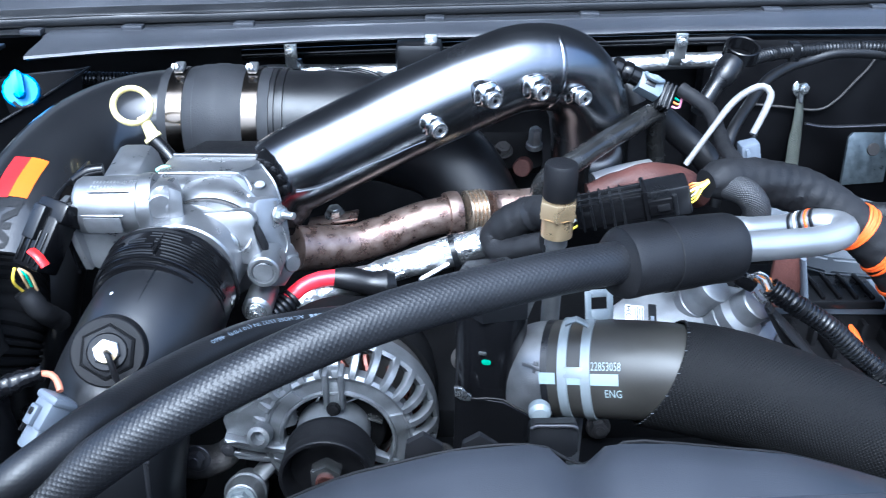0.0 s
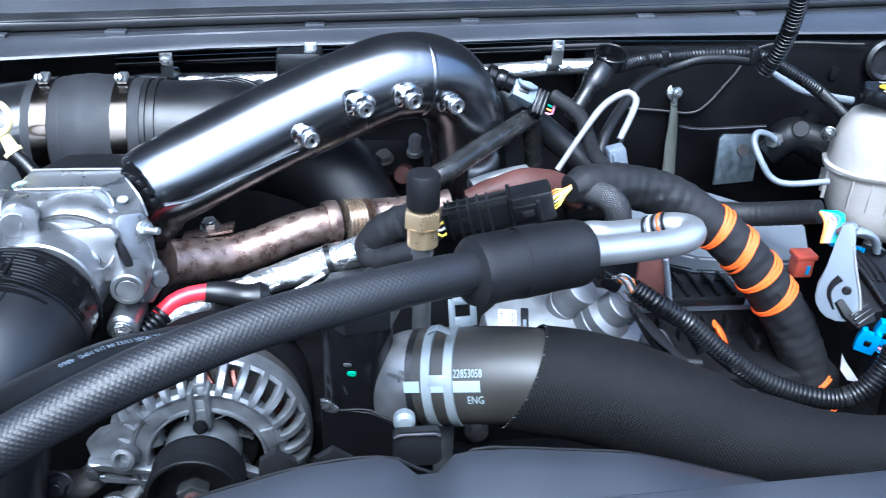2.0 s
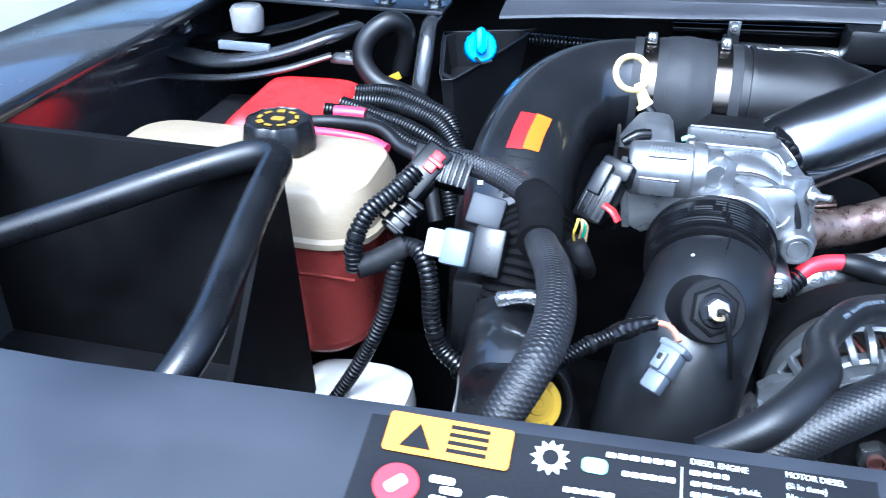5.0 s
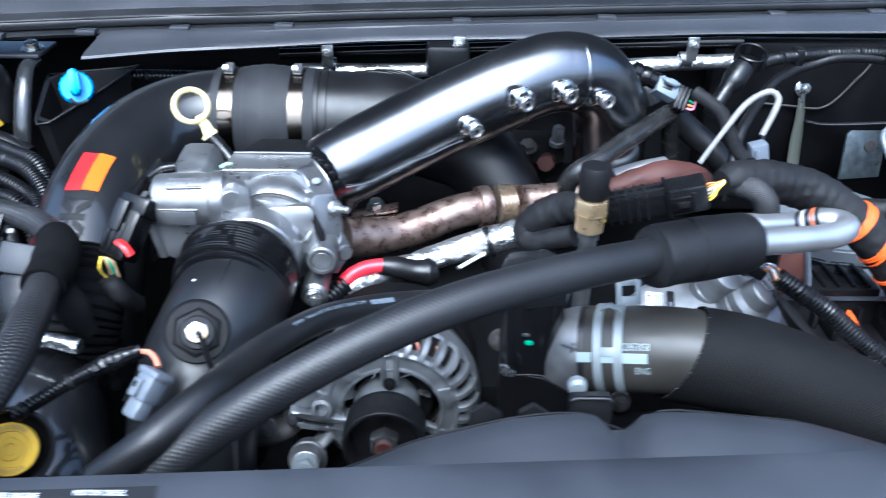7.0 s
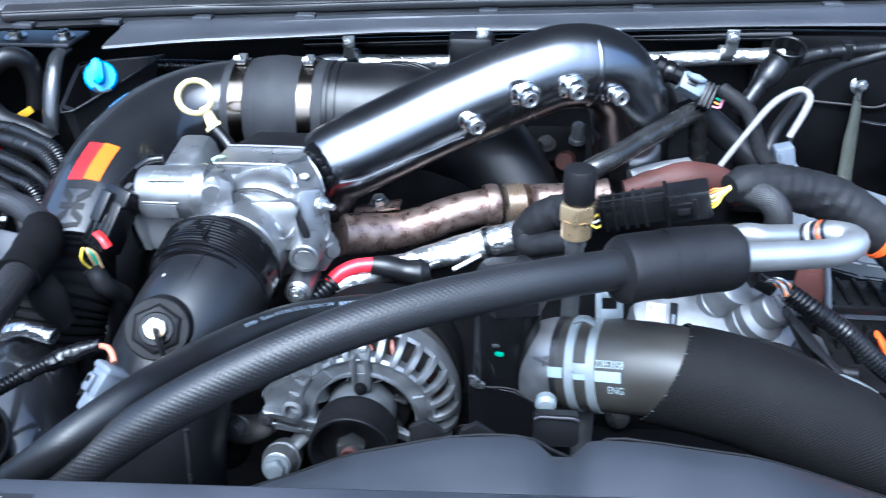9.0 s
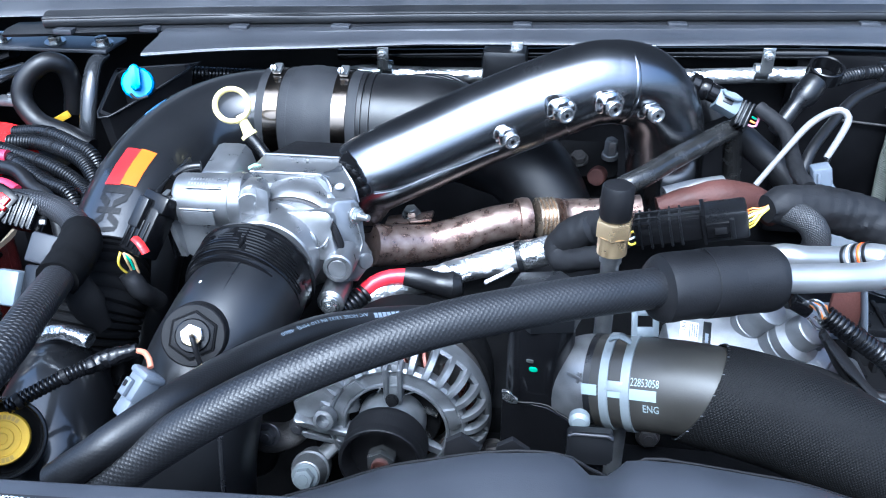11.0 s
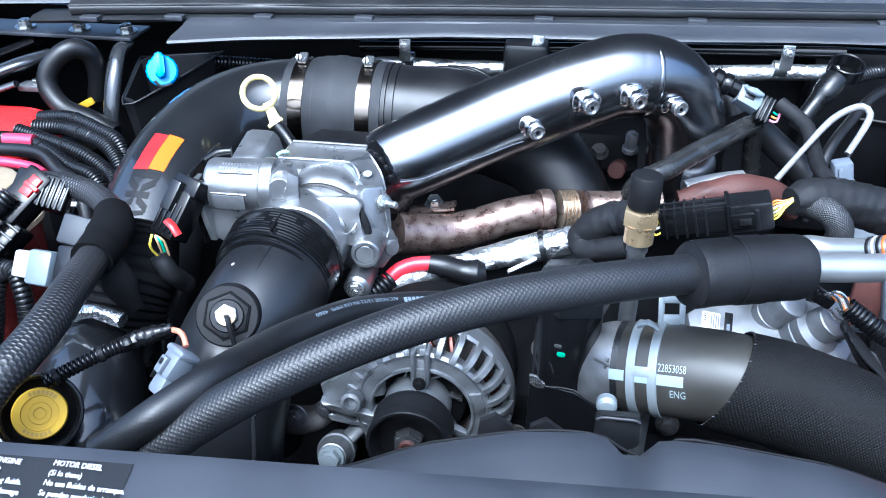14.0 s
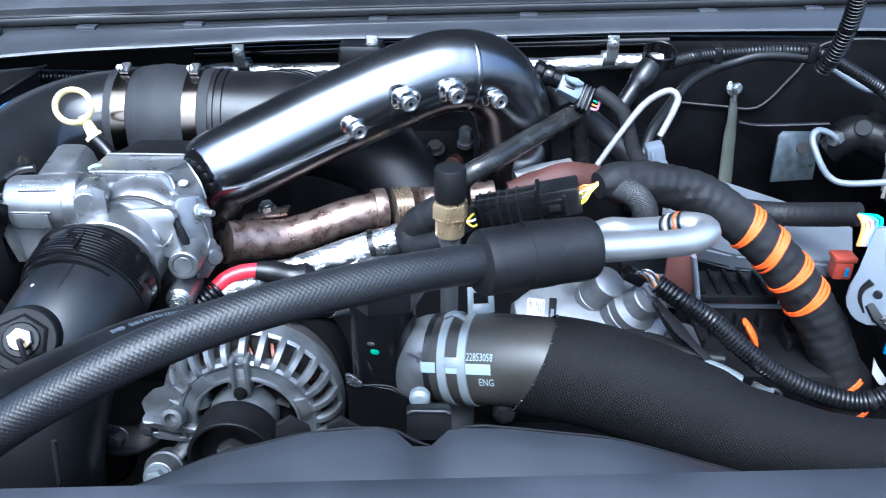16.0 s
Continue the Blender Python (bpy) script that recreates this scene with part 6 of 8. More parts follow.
part("convolute", tube([(0.3592, 0.9600, 1.2416), (0.3895, 0.9800, 1.2434), (0.4322, 1.0000, 1.2426), (0.4953, 1.0100, 1.2438), (0.5564, 1.0100, 1.2419), (0.5986, 1.0100, 1.2237), (0.6386, 1.0100, 1.2020), (0.6728, 1.0200, 1.1797), (0.7090, 1.0300, 1.1534)], 0.0075, 18, ribs=(0.0044, 0.0007)), PLASTIC, cor)
ties(cor, [(0.3592, 0.9600, 1.2416), (0.3895, 0.9800, 1.2434), (0.4322, 1.0000, 1.2426), (0.4953, 1.0100, 1.2438), (0.5564, 1.0100, 1.2419), (0.5986, 1.0100, 1.2237), (0.6386, 1.0100, 1.2020), (0.6728, 1.0200, 1.1797), (0.7090, 1.0300, 1.1534)], 0.0075, (0.12, 0.42, 0.8))
for p in ((0.4257, 0.9980, 1.2425), (0.5493, 1.0080, 1.2425)):
    part("loom_clip", box((0.012, 0.018, 0.022), Matrix.Translation(p), 0.002), PLASTIC, cor)
cor = thing("corrugated_loom", (0.58, 0.96, 1.2), "black corrugated split loom rising past the cowl", "wiring loom", "corrugated looms")
part("convolute", tube([(0.5584, 0.9900, 1.2261), (0.5649, 0.9800, 1.2470), (0.5655, 0.9650, 1.2755), (0.5622, 0.9500, 1.3061), (0.5540, 0.9300, 1.3425), (0.5410, 0.9000, 1.3810)], 0.0098, 18, ribs=(0.0052, 0.0012)), PLASTIC, cor)
ties(cor, [(0.5584, 0.9900, 1.2261), (0.5649, 0.9800, 1.2470), (0.5655, 0.9650, 1.2755), (0.5622, 0.9500, 1.3061), (0.5540, 0.9300, 1.3425), (0.5410, 0.9000, 1.3810)], 0.0098, (0.12, 0.42, 0.8))
cor = thing("corrugated_loom", (0.43, 0.98, 1.2), "smooth black cable below the corrugated loom", "cable")
part("sheath", tube([(0.5507, 1.0080, 1.2351), (0.5134, 1.0060, 1.2389), (0.4770, 1.0030, 1.2385), (0.4487, 1.0000, 1.2309), (0.4203, 0.9900, 1.2253), (0.3898, 0.9700, 1.2157), (0.3620, 0.9400, 1.1970), (0.3326, 0.9000, 1.1762), (0.318, 0.872, 1.145), (0.312, 0.86, 1.1)], 0.0065, 14), RUBBER, cor)
cor = thing("firewall_loom", (-0.3, 1.08, 1.19), "black corrugated loom beside the washer filler", "wiring loom", "corrugated looms")
part("convolute", tube([(-0.4716, 1.0500, 1.1897), (-0.4423, 1.0600, 1.1864), (-0.3960, 1.0700, 1.1830), (-0.3410, 1.0800, 1.1801), (-0.2383, 1.1000, 1.1788)], 0.0078, 16, ribs=(0.005, 0.001)), PLASTIC, cor)
ties(cor, [(-0.4716, 1.0500, 1.1897), (-0.4423, 1.0600, 1.1864), (-0.3960, 1.0700, 1.1830), (-0.3410, 1.0800, 1.1801), (-0.2383, 1.1000, 1.1788)], 0.0078, (0.12, 0.42, 0.8))

# ---- pipes and clips under the cowl ----
acp = thing("firewall_pipe", (0.06, 1.1, 1.2), "silver foil-covered pipe clipped below the cowl", "pipe")
part("pipe", tube([(-0.2679, 1.0900, 1.1775), (-0.2301, 1.0950, 1.1847), (-0.1392, 1.0980, 1.1850), (0.0133, 1.1000, 1.1881), (0.1656, 1.1000, 1.1934), (0.2793, 1.1000, 1.1985), (0.3848, 1.1000, 1.2051)], 0.0105, 20, 0.006, lumps=0.0012), FOIL, acp)
rod = thing("wiper_linkage_rod", (0.06, 1.13, 1.22), "glossy black rod below the cowl", "rod")
part("rod", tube([(-0.2715, 1.1200, 1.2015), (-0.0635, 1.1200, 1.2101), (0.1663, 1.1200, 1.2195), (0.3950, 1.1200, 1.2259)], 0.008, 14, 0.03), PLASTIC_GLOSS, rod)
for px in ((-0.1966, 1.0680, 1.2160), (-0.0145, 1.0680, 1.2271), (0.1587, 1.0680, 1.2293), (0.3086, 1.0680, 1.2300)):
    pc = thing("pipe_clip", px, "zinc plated pipe clip with a bolt", "pipe clip", "pipe clips")
    part("strap", box((0.016, 0.004, 0.034), Matrix.Translation(px), 0.0015), ZINC, pc)
    part("saddle", band(Vector(px) + Vector((0, 0.026, -0.022)), (1, 0, 0), 0.009, 0.018, 0.0015), ZINC, pc)
    hex_bolt(pc, Vector(px) + Vector((0, -0.003, 0.006)), (0, -1, 0.1), 0.0055, 0.005, 0.0075)
part("duct_bracket", between((-0.06, 1.05, 1.19), (0.0, 1.1, 1.235), 0.008), PLASTIC, rod)

# ---- handle ring on the right ----
ofl = thing("transmission_dipstick", (0.33, 0.92, 1.2), "black ring-handled dipstick in its tube", "dipstick")
m = facing(Vector((0.3375, 0.9300, 1.2602)), (0.05, -0.33, 0.94), (0, 1, 0)) @ Matrix.Diagonal((0.9, 0.9, 1.25, 1))
rows, tor = [], bmesh.new()
prof = [(0.0195, -0.0065), (0.0218, -0.006), (0.0218, 0.006), (0.0205, 0.0068), (0.0185, 0.006), (0.0178, -0.005)]
for i in range(36):
    a = 2 * math.pi * i / 36
    rows.append([tor.verts.new(m @ Vector((r * math.cos(a), r * math.sin(a), z))) for r, z in prof])
for i in range(36):
    for j in range(6):
        tor.faces.new((rows[i][j], rows[i][(j + 1) % 6], rows[(i + 1) % 36][(j + 1) % 6], rows[(i + 1) % 36][j]))
part("ring", tor, PLASTIC_GLOSS, ofl)
part("stem", tube([(0.3277, 0.9220, 1.2520), (0.3229, 0.9180, 1.2465), (0.3140, 0.9100, 1.2359), (0.3061, 0.9050, 1.2283), (0.2864, 0.8900, 1.2016)], [0.013, 0.0145, 0.014, 0.0095, 0.009], 22), PLASTIC, ofl)

# ---- sensor connectors and wires behind the turbo ----
sc = thing("sensor_connector", (0.2382, 0.9000, 1.2244), "pale grey sensor connector on the turbo pipe", "connector")
m = facing((0.2313, 0.9000, 1.2295), (0.1, -0.8, 0.5), (0.4, 0, 1))
part("housing", prism([(-0.014, -0.01), (0.012, -0.012), (0.014, -0.004), (0.012, 0.01), (0.002, 0.012), (-0.015, 0.009)], 0.02, m @ Matrix.Translation((0, 0, -0.01)), 0.0025), PALE_CONN, sc)
part("latch_arch", tube([m @ Vector((-0.011, 0.008, 0.01)), m @ Vector((-0.008, 0.004, 0.015)), m @ Vector((0.004, 0.003, 0.015)), m @ Vector((0.01, 0.007, 0.01))], 0.0024, 10), PALE_CONN, sc)
part("slot", box((0.012, 0.006, 0.004), m @ Matrix.Translation((-0.002, -0.001, 0.009)), 0.001), PLASTIC, sc)
part("tail_block", box((0.012, 0.026, 0.02), m @ Matrix.Translation((0.019, -0.006, 0.0)), 0.002), PLASTIC, sc)
for i in range(3):
    part("tail_rib", box((0.003, 0.03, 0.023), m @ Matrix.Translation((0.0155 + 0.005 * i, -0.006, 0.0)), 0.001), PLASTIC_GLOSS, sc)
part("neck", lathe([(0.009, -0.024), (0.0125, -0.022), (0.0125, -0.014), (0.0105, -0.012), (0.0125, -0.009), (0.0125, -0.002), (0.0105, 0.0), (0.0105, 0.012)], m @ Matrix.Translation((-0.024, 0.004, -0.002)) @ Matrix.Rotation(1.57, 4, "Y"), 24), PLASTIC_GLOSS, sc)
for i in range(3):
    part("wire", tube([m @ Vector((0.03, -0.004 - 0.005 * i, 0.006)), m @ Vector((0.038, -0.004 - 0.004 * i, 0.007)), (0.2653, 0.8850, 1.2292)], 0.0013, 8), WIRES[(2, 4, 0)[i]], sc)
part("loom", tube([(0.2623, 0.8860, 1.2302), (0.2778, 0.8700, 1.2227), (0.2873, 0.8500, 1.2155), (0.2888, 0.8200, 1.2044), (0.2886, 0.7900, 1.1973), (0.2931, 0.7600, 1.1932)], 0.0075, 14, wrap=(0.014, 0.0009)), TAPE, sc)
ww = thing("white_wire", (0.3363, 0.8600, 1.2375), "stiff white sleeved wire bent in a loop", "wire")
part("sleeve", tube([(0.2528, 0.8000, 1.1763), (0.2744, 0.8100, 1.2062), (0.2989, 0.8250, 1.2340), (0.3158, 0.8300, 1.2463), (0.3295, 0.8300, 1.2512), (0.3370, 0.8250, 1.2456), (0.3317, 0.8150, 1.2339), (0.3166, 0.8000, 1.2101)], [0.003, 0.003, 0.0036, 0.0036, 0.0036, 0.0036, 0.0036, 0.0034], 14, 0.004), SLEEVE_WHITE, ww)
part("tip", tube([(0.3193, 0.8000, 1.2114), (0.3162, 0.7970, 1.2009), (0.3147, 0.7950, 1.1924)], 0.0022, 10), PLASTIC, ww)
gc = thing("grey_plug", (0.3093, 0.7800, 1.1923), "grey plastic plug at the end of the white wire", "connector")
mgp = Matrix.Translation((0.3114, 0.7850, 1.1927)) @ Matrix.Rotation(-0.25, 4, "Y")
part("housing", box((0.019, 0.018, 0.032), mgp, 0.003), GREY_CONN, gc)
part("rib", box((0.004, 0.003, 0.024), mgp @ Matrix.Translation((-0.004, -0.01, 0.0)), 0.001), GREY_CONN, gc)
part("shoulder", box((0.023, 0.021, 0.006), mgp @ Matrix.Translation((0, 0, -0.012)), 0.0015), PALE_CONN, gc)
part("flank", box((0.03, 0.024, 0.012), Matrix.Translation((0.3089, 0.7800, 1.1849)), 0.003), GREY_CONN, gc)
bp = thing("breather_pipe", (0.1945, 0.8500, 1.1895), "satin black metal breather pipe with a bend", "pipe")
part("pipe", tube([(0.1054, 0.8100, 1.1235), (0.1049, 0.7950, 1.1535), (0.1151, 0.7900, 1.1699), (0.1362, 0.8000, 1.1784), (0.1670, 0.8300, 1.1855), (0.2026, 0.8620, 1.1929), (0.2304, 0.8920, 1.1967), (0.2433, 0.9050, 1.1935), (0.2514, 0.9200, 1.1563), (0.2588, 0.9300, 1.1160)], [0.0115, 0.0115, 0.0115, 0.0115, 0.0115, 0.0115, 0.0115, 0.0115, 0.011, 0.011], 24, 0.005), WORN_RUBBER, bp)
part("hose", tube([(0.2535, 0.9300, 1.1841), (0.2758, 0.9300, 1.1667), (0.3030, 0.9200, 1.1458), (0.3236, 0.9100, 1.1248)], 0.016, 22), RUBBER, bp)
hp = thing("heater_hose", (0.2175, 0.9500, 1.2152), "black rubber hose behind the charge pipe", "hose")
part("hose", tube([(0.2092, 0.9800, 1.2199), (0.2198, 0.9600, 1.2121), (0.2303, 0.9500, 1.1911)], 0.013, 18), RUBBER, hp)

gcab = thing("grey_cable", (0.6588, 1.0500, 1.1816), "pale grey sheathed cable along the firewall", "cable")
part("sheath", tube([(0.6000, 1.0600, 1.2110), (0.6254, 1.0550, 1.1948), (0.6591, 1.0500, 1.1800), (0.6910, 1.0450, 1.1747), (0.7227, 1.0400, 1.1702)], 0.0055, 12, lumps=0.001), GREY_PLASTIC, gcab)

# ---- firewall right: strap, plate, brake line ----
gs = thing("ground_strap", (0.5, 1.12, 1.1), "tinned braided ground strap hanging from a stud", "ground strap")
part("strap", tube([(0.5008, 1.1200, 1.1432), (0.5023, 1.1150, 1.1148), (0.5024, 1.1100, 1.0770), (0.5038, 1.1000, 1.0174)], [0.0055, 0.008, 0.0105, 0.0115], 14, flat=0.4), STRAP, gs)
part("lug", lathe([(0.005, 0), (0.005, 0.014)], along((0.5015, 1.1200, 1.1381), (0.5004, 1.1220, 1.1511)), 14), ZINC, gs)
hex_bolt(gs, (0.5009, 1.1280, 1.1559), (0.3, -1, 0.2), 0.0085, 0.009, 0.013)
fp = thing("firewall_pressing", (0.62, 1.13, 1.12), "black pressed steel panel with a folded bright edge", "panel")
part("panel", between((0.36, 1.125, 0.95), (0.95, 1.16, 1.226), 0.01), PAINT_BLACK, fp)
part("fold", tube([(0.4263, 1.1200, 1.1358), (0.4863, 1.1200, 1.1306), (0.5297, 1.1200, 1.1273), (0.5532, 1.1200, 1.1424), (0.5812, 1.1200, 1.1801), (0.6235, 1.1200, 1.2265), (0.7691, 1.1200, 1.2281)], 0.0018, 10), IRON, fp)
part("ledge", tube([(0.5115, 1.1100, 1.1103), (0.5466, 1.1100, 1.1061), (0.6421, 1.1100, 1.1096)], 0.004, 10, flat=0.5), SATIN_METAL, fp)
part("grommet", lathe([(0.022, -0.012), (0.03, -0.01), (0.031, 0.0), (0.026, 0.004), (0.02, 0.0), (0.019, -0.008), (0, -0.008)], facing((0.8075, 1.1150, 1.2044), (0, -1, 0.1)), 28), RUBBER, fp)
part("slot", prism(round_rect(0.012, 0.02, 0.005), 0.003, facing((0.7361, 1.1235, 1.1850), (0, -1, 0)), 0.0008), DARK, fp)
zp = thing("zinc_plate", (0.6, 1.05, 1.08), "galvanised steel bracket plate with a round dimple", "bracket")
mz = facing((0.5790, 1.0600, 1.0791), (0.1, -0.95, 0.25))
part("plate", prism([(-0.032, -0.036), (0.03, -0.034), (0.036, 0.034), (-0.02, 0.036), (-0.026, 0.03)], 0.004, mz, 0.001), GALV, zp)
part("dimple", cyl(0.009, 0.002, mz @ Matrix.Translation((0.01, 0.012, 0.004)), 22, 0.0006), IRON, zp)
bl = thing("brake_line", (0.63, 1.0, 1.08), "grey coated steel brake line with a nut", "brake line")
part("line", tube([(0.6295, 1.0400, 1.1098), (0.6102, 1.0350, 1.1237), (0.5905, 1.0300, 1.1293), (0.5822, 1.0200, 1.1200), (0.5893, 1.0000, 1.0971), (0.6032, 0.9900, 1.0784), (0.6240, 0.9800, 1.0737), (0.6713, 0.9650, 1.0831)], 0.0044, 16, 0.004), GREY_PLASTIC, bl)
part("nut", prism(ngon(0.0105, 6), 0.014, along((0.6187, 1.0400, 1.1134), (0.6470, 1.0600, 1.1104)), 0.001), ZINC, bl)
mcy = thing("master_cylinder", (0.7, 1.05, 1.05), "dark cast brake master cylinder", "master cylinder")
part("barrel", tube([(0.6292, 1.0700, 1.0853), (0.6615, 1.0600, 1.1144), (0.7123, 1.0500, 1.0956), (0.7625, 1.0500, 1.0681)], [0.022, 0.026, 0.03, 0.03], 22), PLASTIC, mcy)
part("valve", cyl(0.016, 0.05, along((0.6557, 1.0600, 1.1016), (0.6858, 1.0600, 1.1393)), 20), DARK, mcy)
part("valve_head", cyl(0.012, 0.02, along((0.6626, 1.0500, 1.1265), (0.6360, 1.0000, 1.1450)), 18), RUBBER, mcy)
hex_bolt(mcy, (0.6746, 1.0000, 1.1386), (-0.5, -1, 0), 0.007, 0.008, 0.01)

# ---- brake fluid reservoir ----
res = thing("brake_reservoir", (0.76, 0.95, 1.0), "milky white brake fluid reservoir with black cap", "reservoir")
RC = Vector((0.737, 0.98, 0))


def tank(rows, m, r=0.3, n=6):
    """Rounded box from (z, width, depth, dx, dy) rows."""
    bm = bmesh.new()
    rings = []
    for z, w, d, dx, dy in rows:
        rad = min(w, d) * r
        rings.append([bm.verts.new(m @ Vector((x + dx, y + dy, z))) for x, y in round_rect(w, d, rad, n)])
    for a, b in zip(rings, rings[1:]):
        for i in range(len(a)):
            j = (i + 1) % len(a)
            bm.faces.new((a[i], a[j], b[j], b[i]))
    bm.faces.new(rings[0])
    bm.faces.new(rings[-1])
    return bm


TURN = Matrix.Rotation(-0.42, 4, "Z")
mr = Matrix.Translation((RC.x + 0.056, RC.y - 0.016, 0)) @ TURN
part("tank", tank([(0.998, 0.14, 0.06, 0.01, 0), (1.006, 0.18, 0.09, 0.008, 0), (1.022, 0.205, 0.106, 0.005, 0), (1.045, 0.22, 0.112, 0.002, 0), (1.086, 0.228, 0.116, 0, 0), (1.093, 0.231, 0.119, 0, 0), (1.095, 0.24, 0.127, 0, 0), (1.1, 0.241, 0.128, 0, 0), (1.102, 0.231, 0.119, 0, 0),
     (1.13, 0.226, 0.114, 0, 0), (1.152, 0.216, 0.106, 0, 0), (1.168, 0.196, 0.09, 0, 0), (1.179, 0.165, 0.07, 0, 0), (1.184, 0.12, 0.05, 0, 0)], mr, 0.42, 9), RESERVOIR, res, angle=60)
part("fluid", tank([(1.01, 0.16, 0.07, 0.01, 0), (1.03, 0.19, 0.092, 0.005, 0), (1.075, 0.21, 0.1, 0, 0)], mr, 0.4), FLUID, res)
for i in range(8):
    part("rib", box((0.0018, 0.005, 0.042), mr @ Matrix.Translation((-0.084 + 0.024 * i, -0.0565, 1.07)), 0.0008), RESERVOIR, res)
for i in range(3):
    part("end_rib", box((0.005, 0.0018, 0.042), mr @ Matrix.Translation((-0.112, -0.025 + 0.025 * i, 1.07)), 0.0008), RESERVOIR, res)
part("boss", cyl(0.011, 0.003, mr @ facing((-0.02, -0.0575, 1.045), (0, -1, 0)), 24), WHITE, res)
cap = part("cap", lathe([(0.026, 0), (0.035, 0.002), (0.036, 0.004), (0.036, 0.02), (0.034, 0.023), (0.0, 0.023)], Matrix.Translation((RC.x - 0.004, RC.y, 1.186)) @ Matrix.Diagonal((0.93, 0.93, 0.9, 1)), 48, lambda a: 0.1 * (math.cos(6 * a) > 0.2)), PLASTIC, res, "black lobed cap")
part("cap_mark", cyl(0.0125, 0.001, Matrix.Translation((RC.x - 0.012, RC.y - 0.006, 1.209)), 28, 0.0004), YELLOW, cap, "yellow warning disc")
for i, dx in enumerate((-0.018, 0.012)):
    part("cap_print", box((0.012, 0.003, 0.0006), Matrix.Translation((RC.x - 0.012 + dx * 0.6, RC.y - 0.021 + 0.038 * i, 1.2094)), 0), INK, cap)
part("outlet", cyl(0.012, 0.04, Matrix.Translation((RC.x + 0.02, RC.y - 0.02, 0.972)), 20), RESERVOIR, res)
part("foot", between((RC.x + 0.0, RC.y - 0.03, 0.9), (RC.x + 0.1, RC.y + 0.02, 0.985), 0.01), PLASTIC, res, "dark mount below the tank")
hex_bolt(res, (RC.x - 0.005, RC.y - 0.035, 0.975), (-0.6, -0.8, 0.1), 0.007, 0.006, 0.009)

# ---- lever connector with blue plugs ----
lev = thing("lever_connector", (0.5, 0.64, 1.05), "large black wire connector with a grey lever and blue inserts", "connector")
BOX = [[Vector((0.532, 0.702, 1.128)), Vector((0.586, 0.702, 1.116))], [Vector((0.5355, 0.662, 1.1185)), Vector((0.586, 0.662, 1.112))], [Vector((0.539, 0.625, 1.106)), Vector((0.583, 0.625, 1.104))]]
part("body", skin(BOX, (-0.004, 0.006, -0.05)), PLASTIC_MATT, lev)
part("side_step", skin([[Vector((0.521, 0.698, 1.121)), Vector((0.533, 0.7, 1.124))], [Vector((0.522, 0.625, 1.097)), Vector((0.538, 0.624, 1.1))]], (0, 0.008, -0.045)), PLASTIC_MATT, lev)
for i in range(3):
    q = 0.25 + 0.27 * i
    part("ridge", tube([BOX[0][0].lerp(BOX[0][1], q * 0.6) + Vector((0, 0, 0.001)), BOX[1][0].lerp(BOX[1][1], q * 0.6 - 0.05) + Vector((0, 0, 0.0015)), BOX[1][0].lerp(BOX[1][1], q * 0.6 - 0.12) + Vector((0.001, -0.01, -0.001))], 0.0022, 8, flat=0.7), PLASTIC_MATT, lev)
part("top_edge", tube([BOX[0][0], BOX[1][0] + Vector((0, 0, 0.0008)), BOX[2][0]], 0.0022, 8), PLASTIC, lev)
part("nose_edge", tube([BOX[2][0], BOX[2][0].lerp(BOX[2][1], 0.5) + Vector((0, -0.001, 0.0008)), BOX[2][1]], 0.0022, 8), PLASTIC, lev)
part("latch", box((0.022, 0.012, 0.008), Matrix.Translation((0.5665, 0.701, 1.124)) @ Matrix.Rotation(0.2, 4, "Y"), 0.0015), PLASTIC, lev)
for i in range(4):
    part("rib", box((0.0045, 0.008, 0.012), Matrix.Translation((0.543 + 0.0105 * i, 0.621, 1.099 - 0.0004 * i)), 0.0012), PLASTIC_MATT, lev)
mg = facing((0.4910, 0.6350, 1.1358), (-0.55, -0.8, 0.25), (0, 0.2, 1))
part("lever", prism([(-0.0185, -0.022), (-0.0165, -0.03), (-0.012, -0.037), (-0.006, -0.042), (0.003, -0.0445), (0.012, -0.043), (0.0185, -0.038), (0.0215, -0.03), (0.02, -0.018), (0.012, 0.012), (0.008, 0.03), (0.0085, 0.046), (0.003, 0.05), (-0.004, 0.048), (-0.0075, 0.03), (-0.012, 0.006), (-0.0175, -0.01)], 0.007, mg, 0.0015), GREY_PLASTIC, lev, "grey plastic lever")
part("lever_rim", tube([mg @ Vector(p) for p in ((0.0215, -0.03, 0.007), (0.02, -0.018, 0.007), (0.012, 0.012, 0.007), (0.008, 0.03, 0.007))], 0.0012, 8), SLEEVE_WHITE, lev)
part("lever_bar", tube([mg @ Vector((-0.004, 0.045, 0.0)), mg @ Vector((0.004, 0.046, -0.003)), (0.515, 0.684, 1.154), (0.541, 0.69, 1.151), (0.558, 0.692, 1.141), (0.5655, 0.694, 1.125)], [0.0045, 0.006, 0.006, 0.006, 0.0055, 0.0045], 12, 0.003, flat=0.7), GREY_PLASTIC, lev)
part("lever_slot", tube([mg @ Vector((0.001, -0.0015, 0.0065)), mg @ Vector((-0.0055, -0.010, 0.0065)), mg @ Vector((-0.0065, -0.02, 0.0065)), mg @ Vector((-0.001, -0.033, 0.0065))], [0.0052, 0.0042, 0.0032, 0.0018], 10, 0.002, flat=0.6), PLASTIC_MATT, lev)
part("lever_pivot", cyl(0.0042, 0.003, mg @ Matrix.Translation((0.008, -0.013, 0.006)), 18), PLASTIC, lev)
FT = facing((0.503, 0.617, 1.108), (-0.1, -0.8, 0.6), (-0.5, 0.2, 0.8))
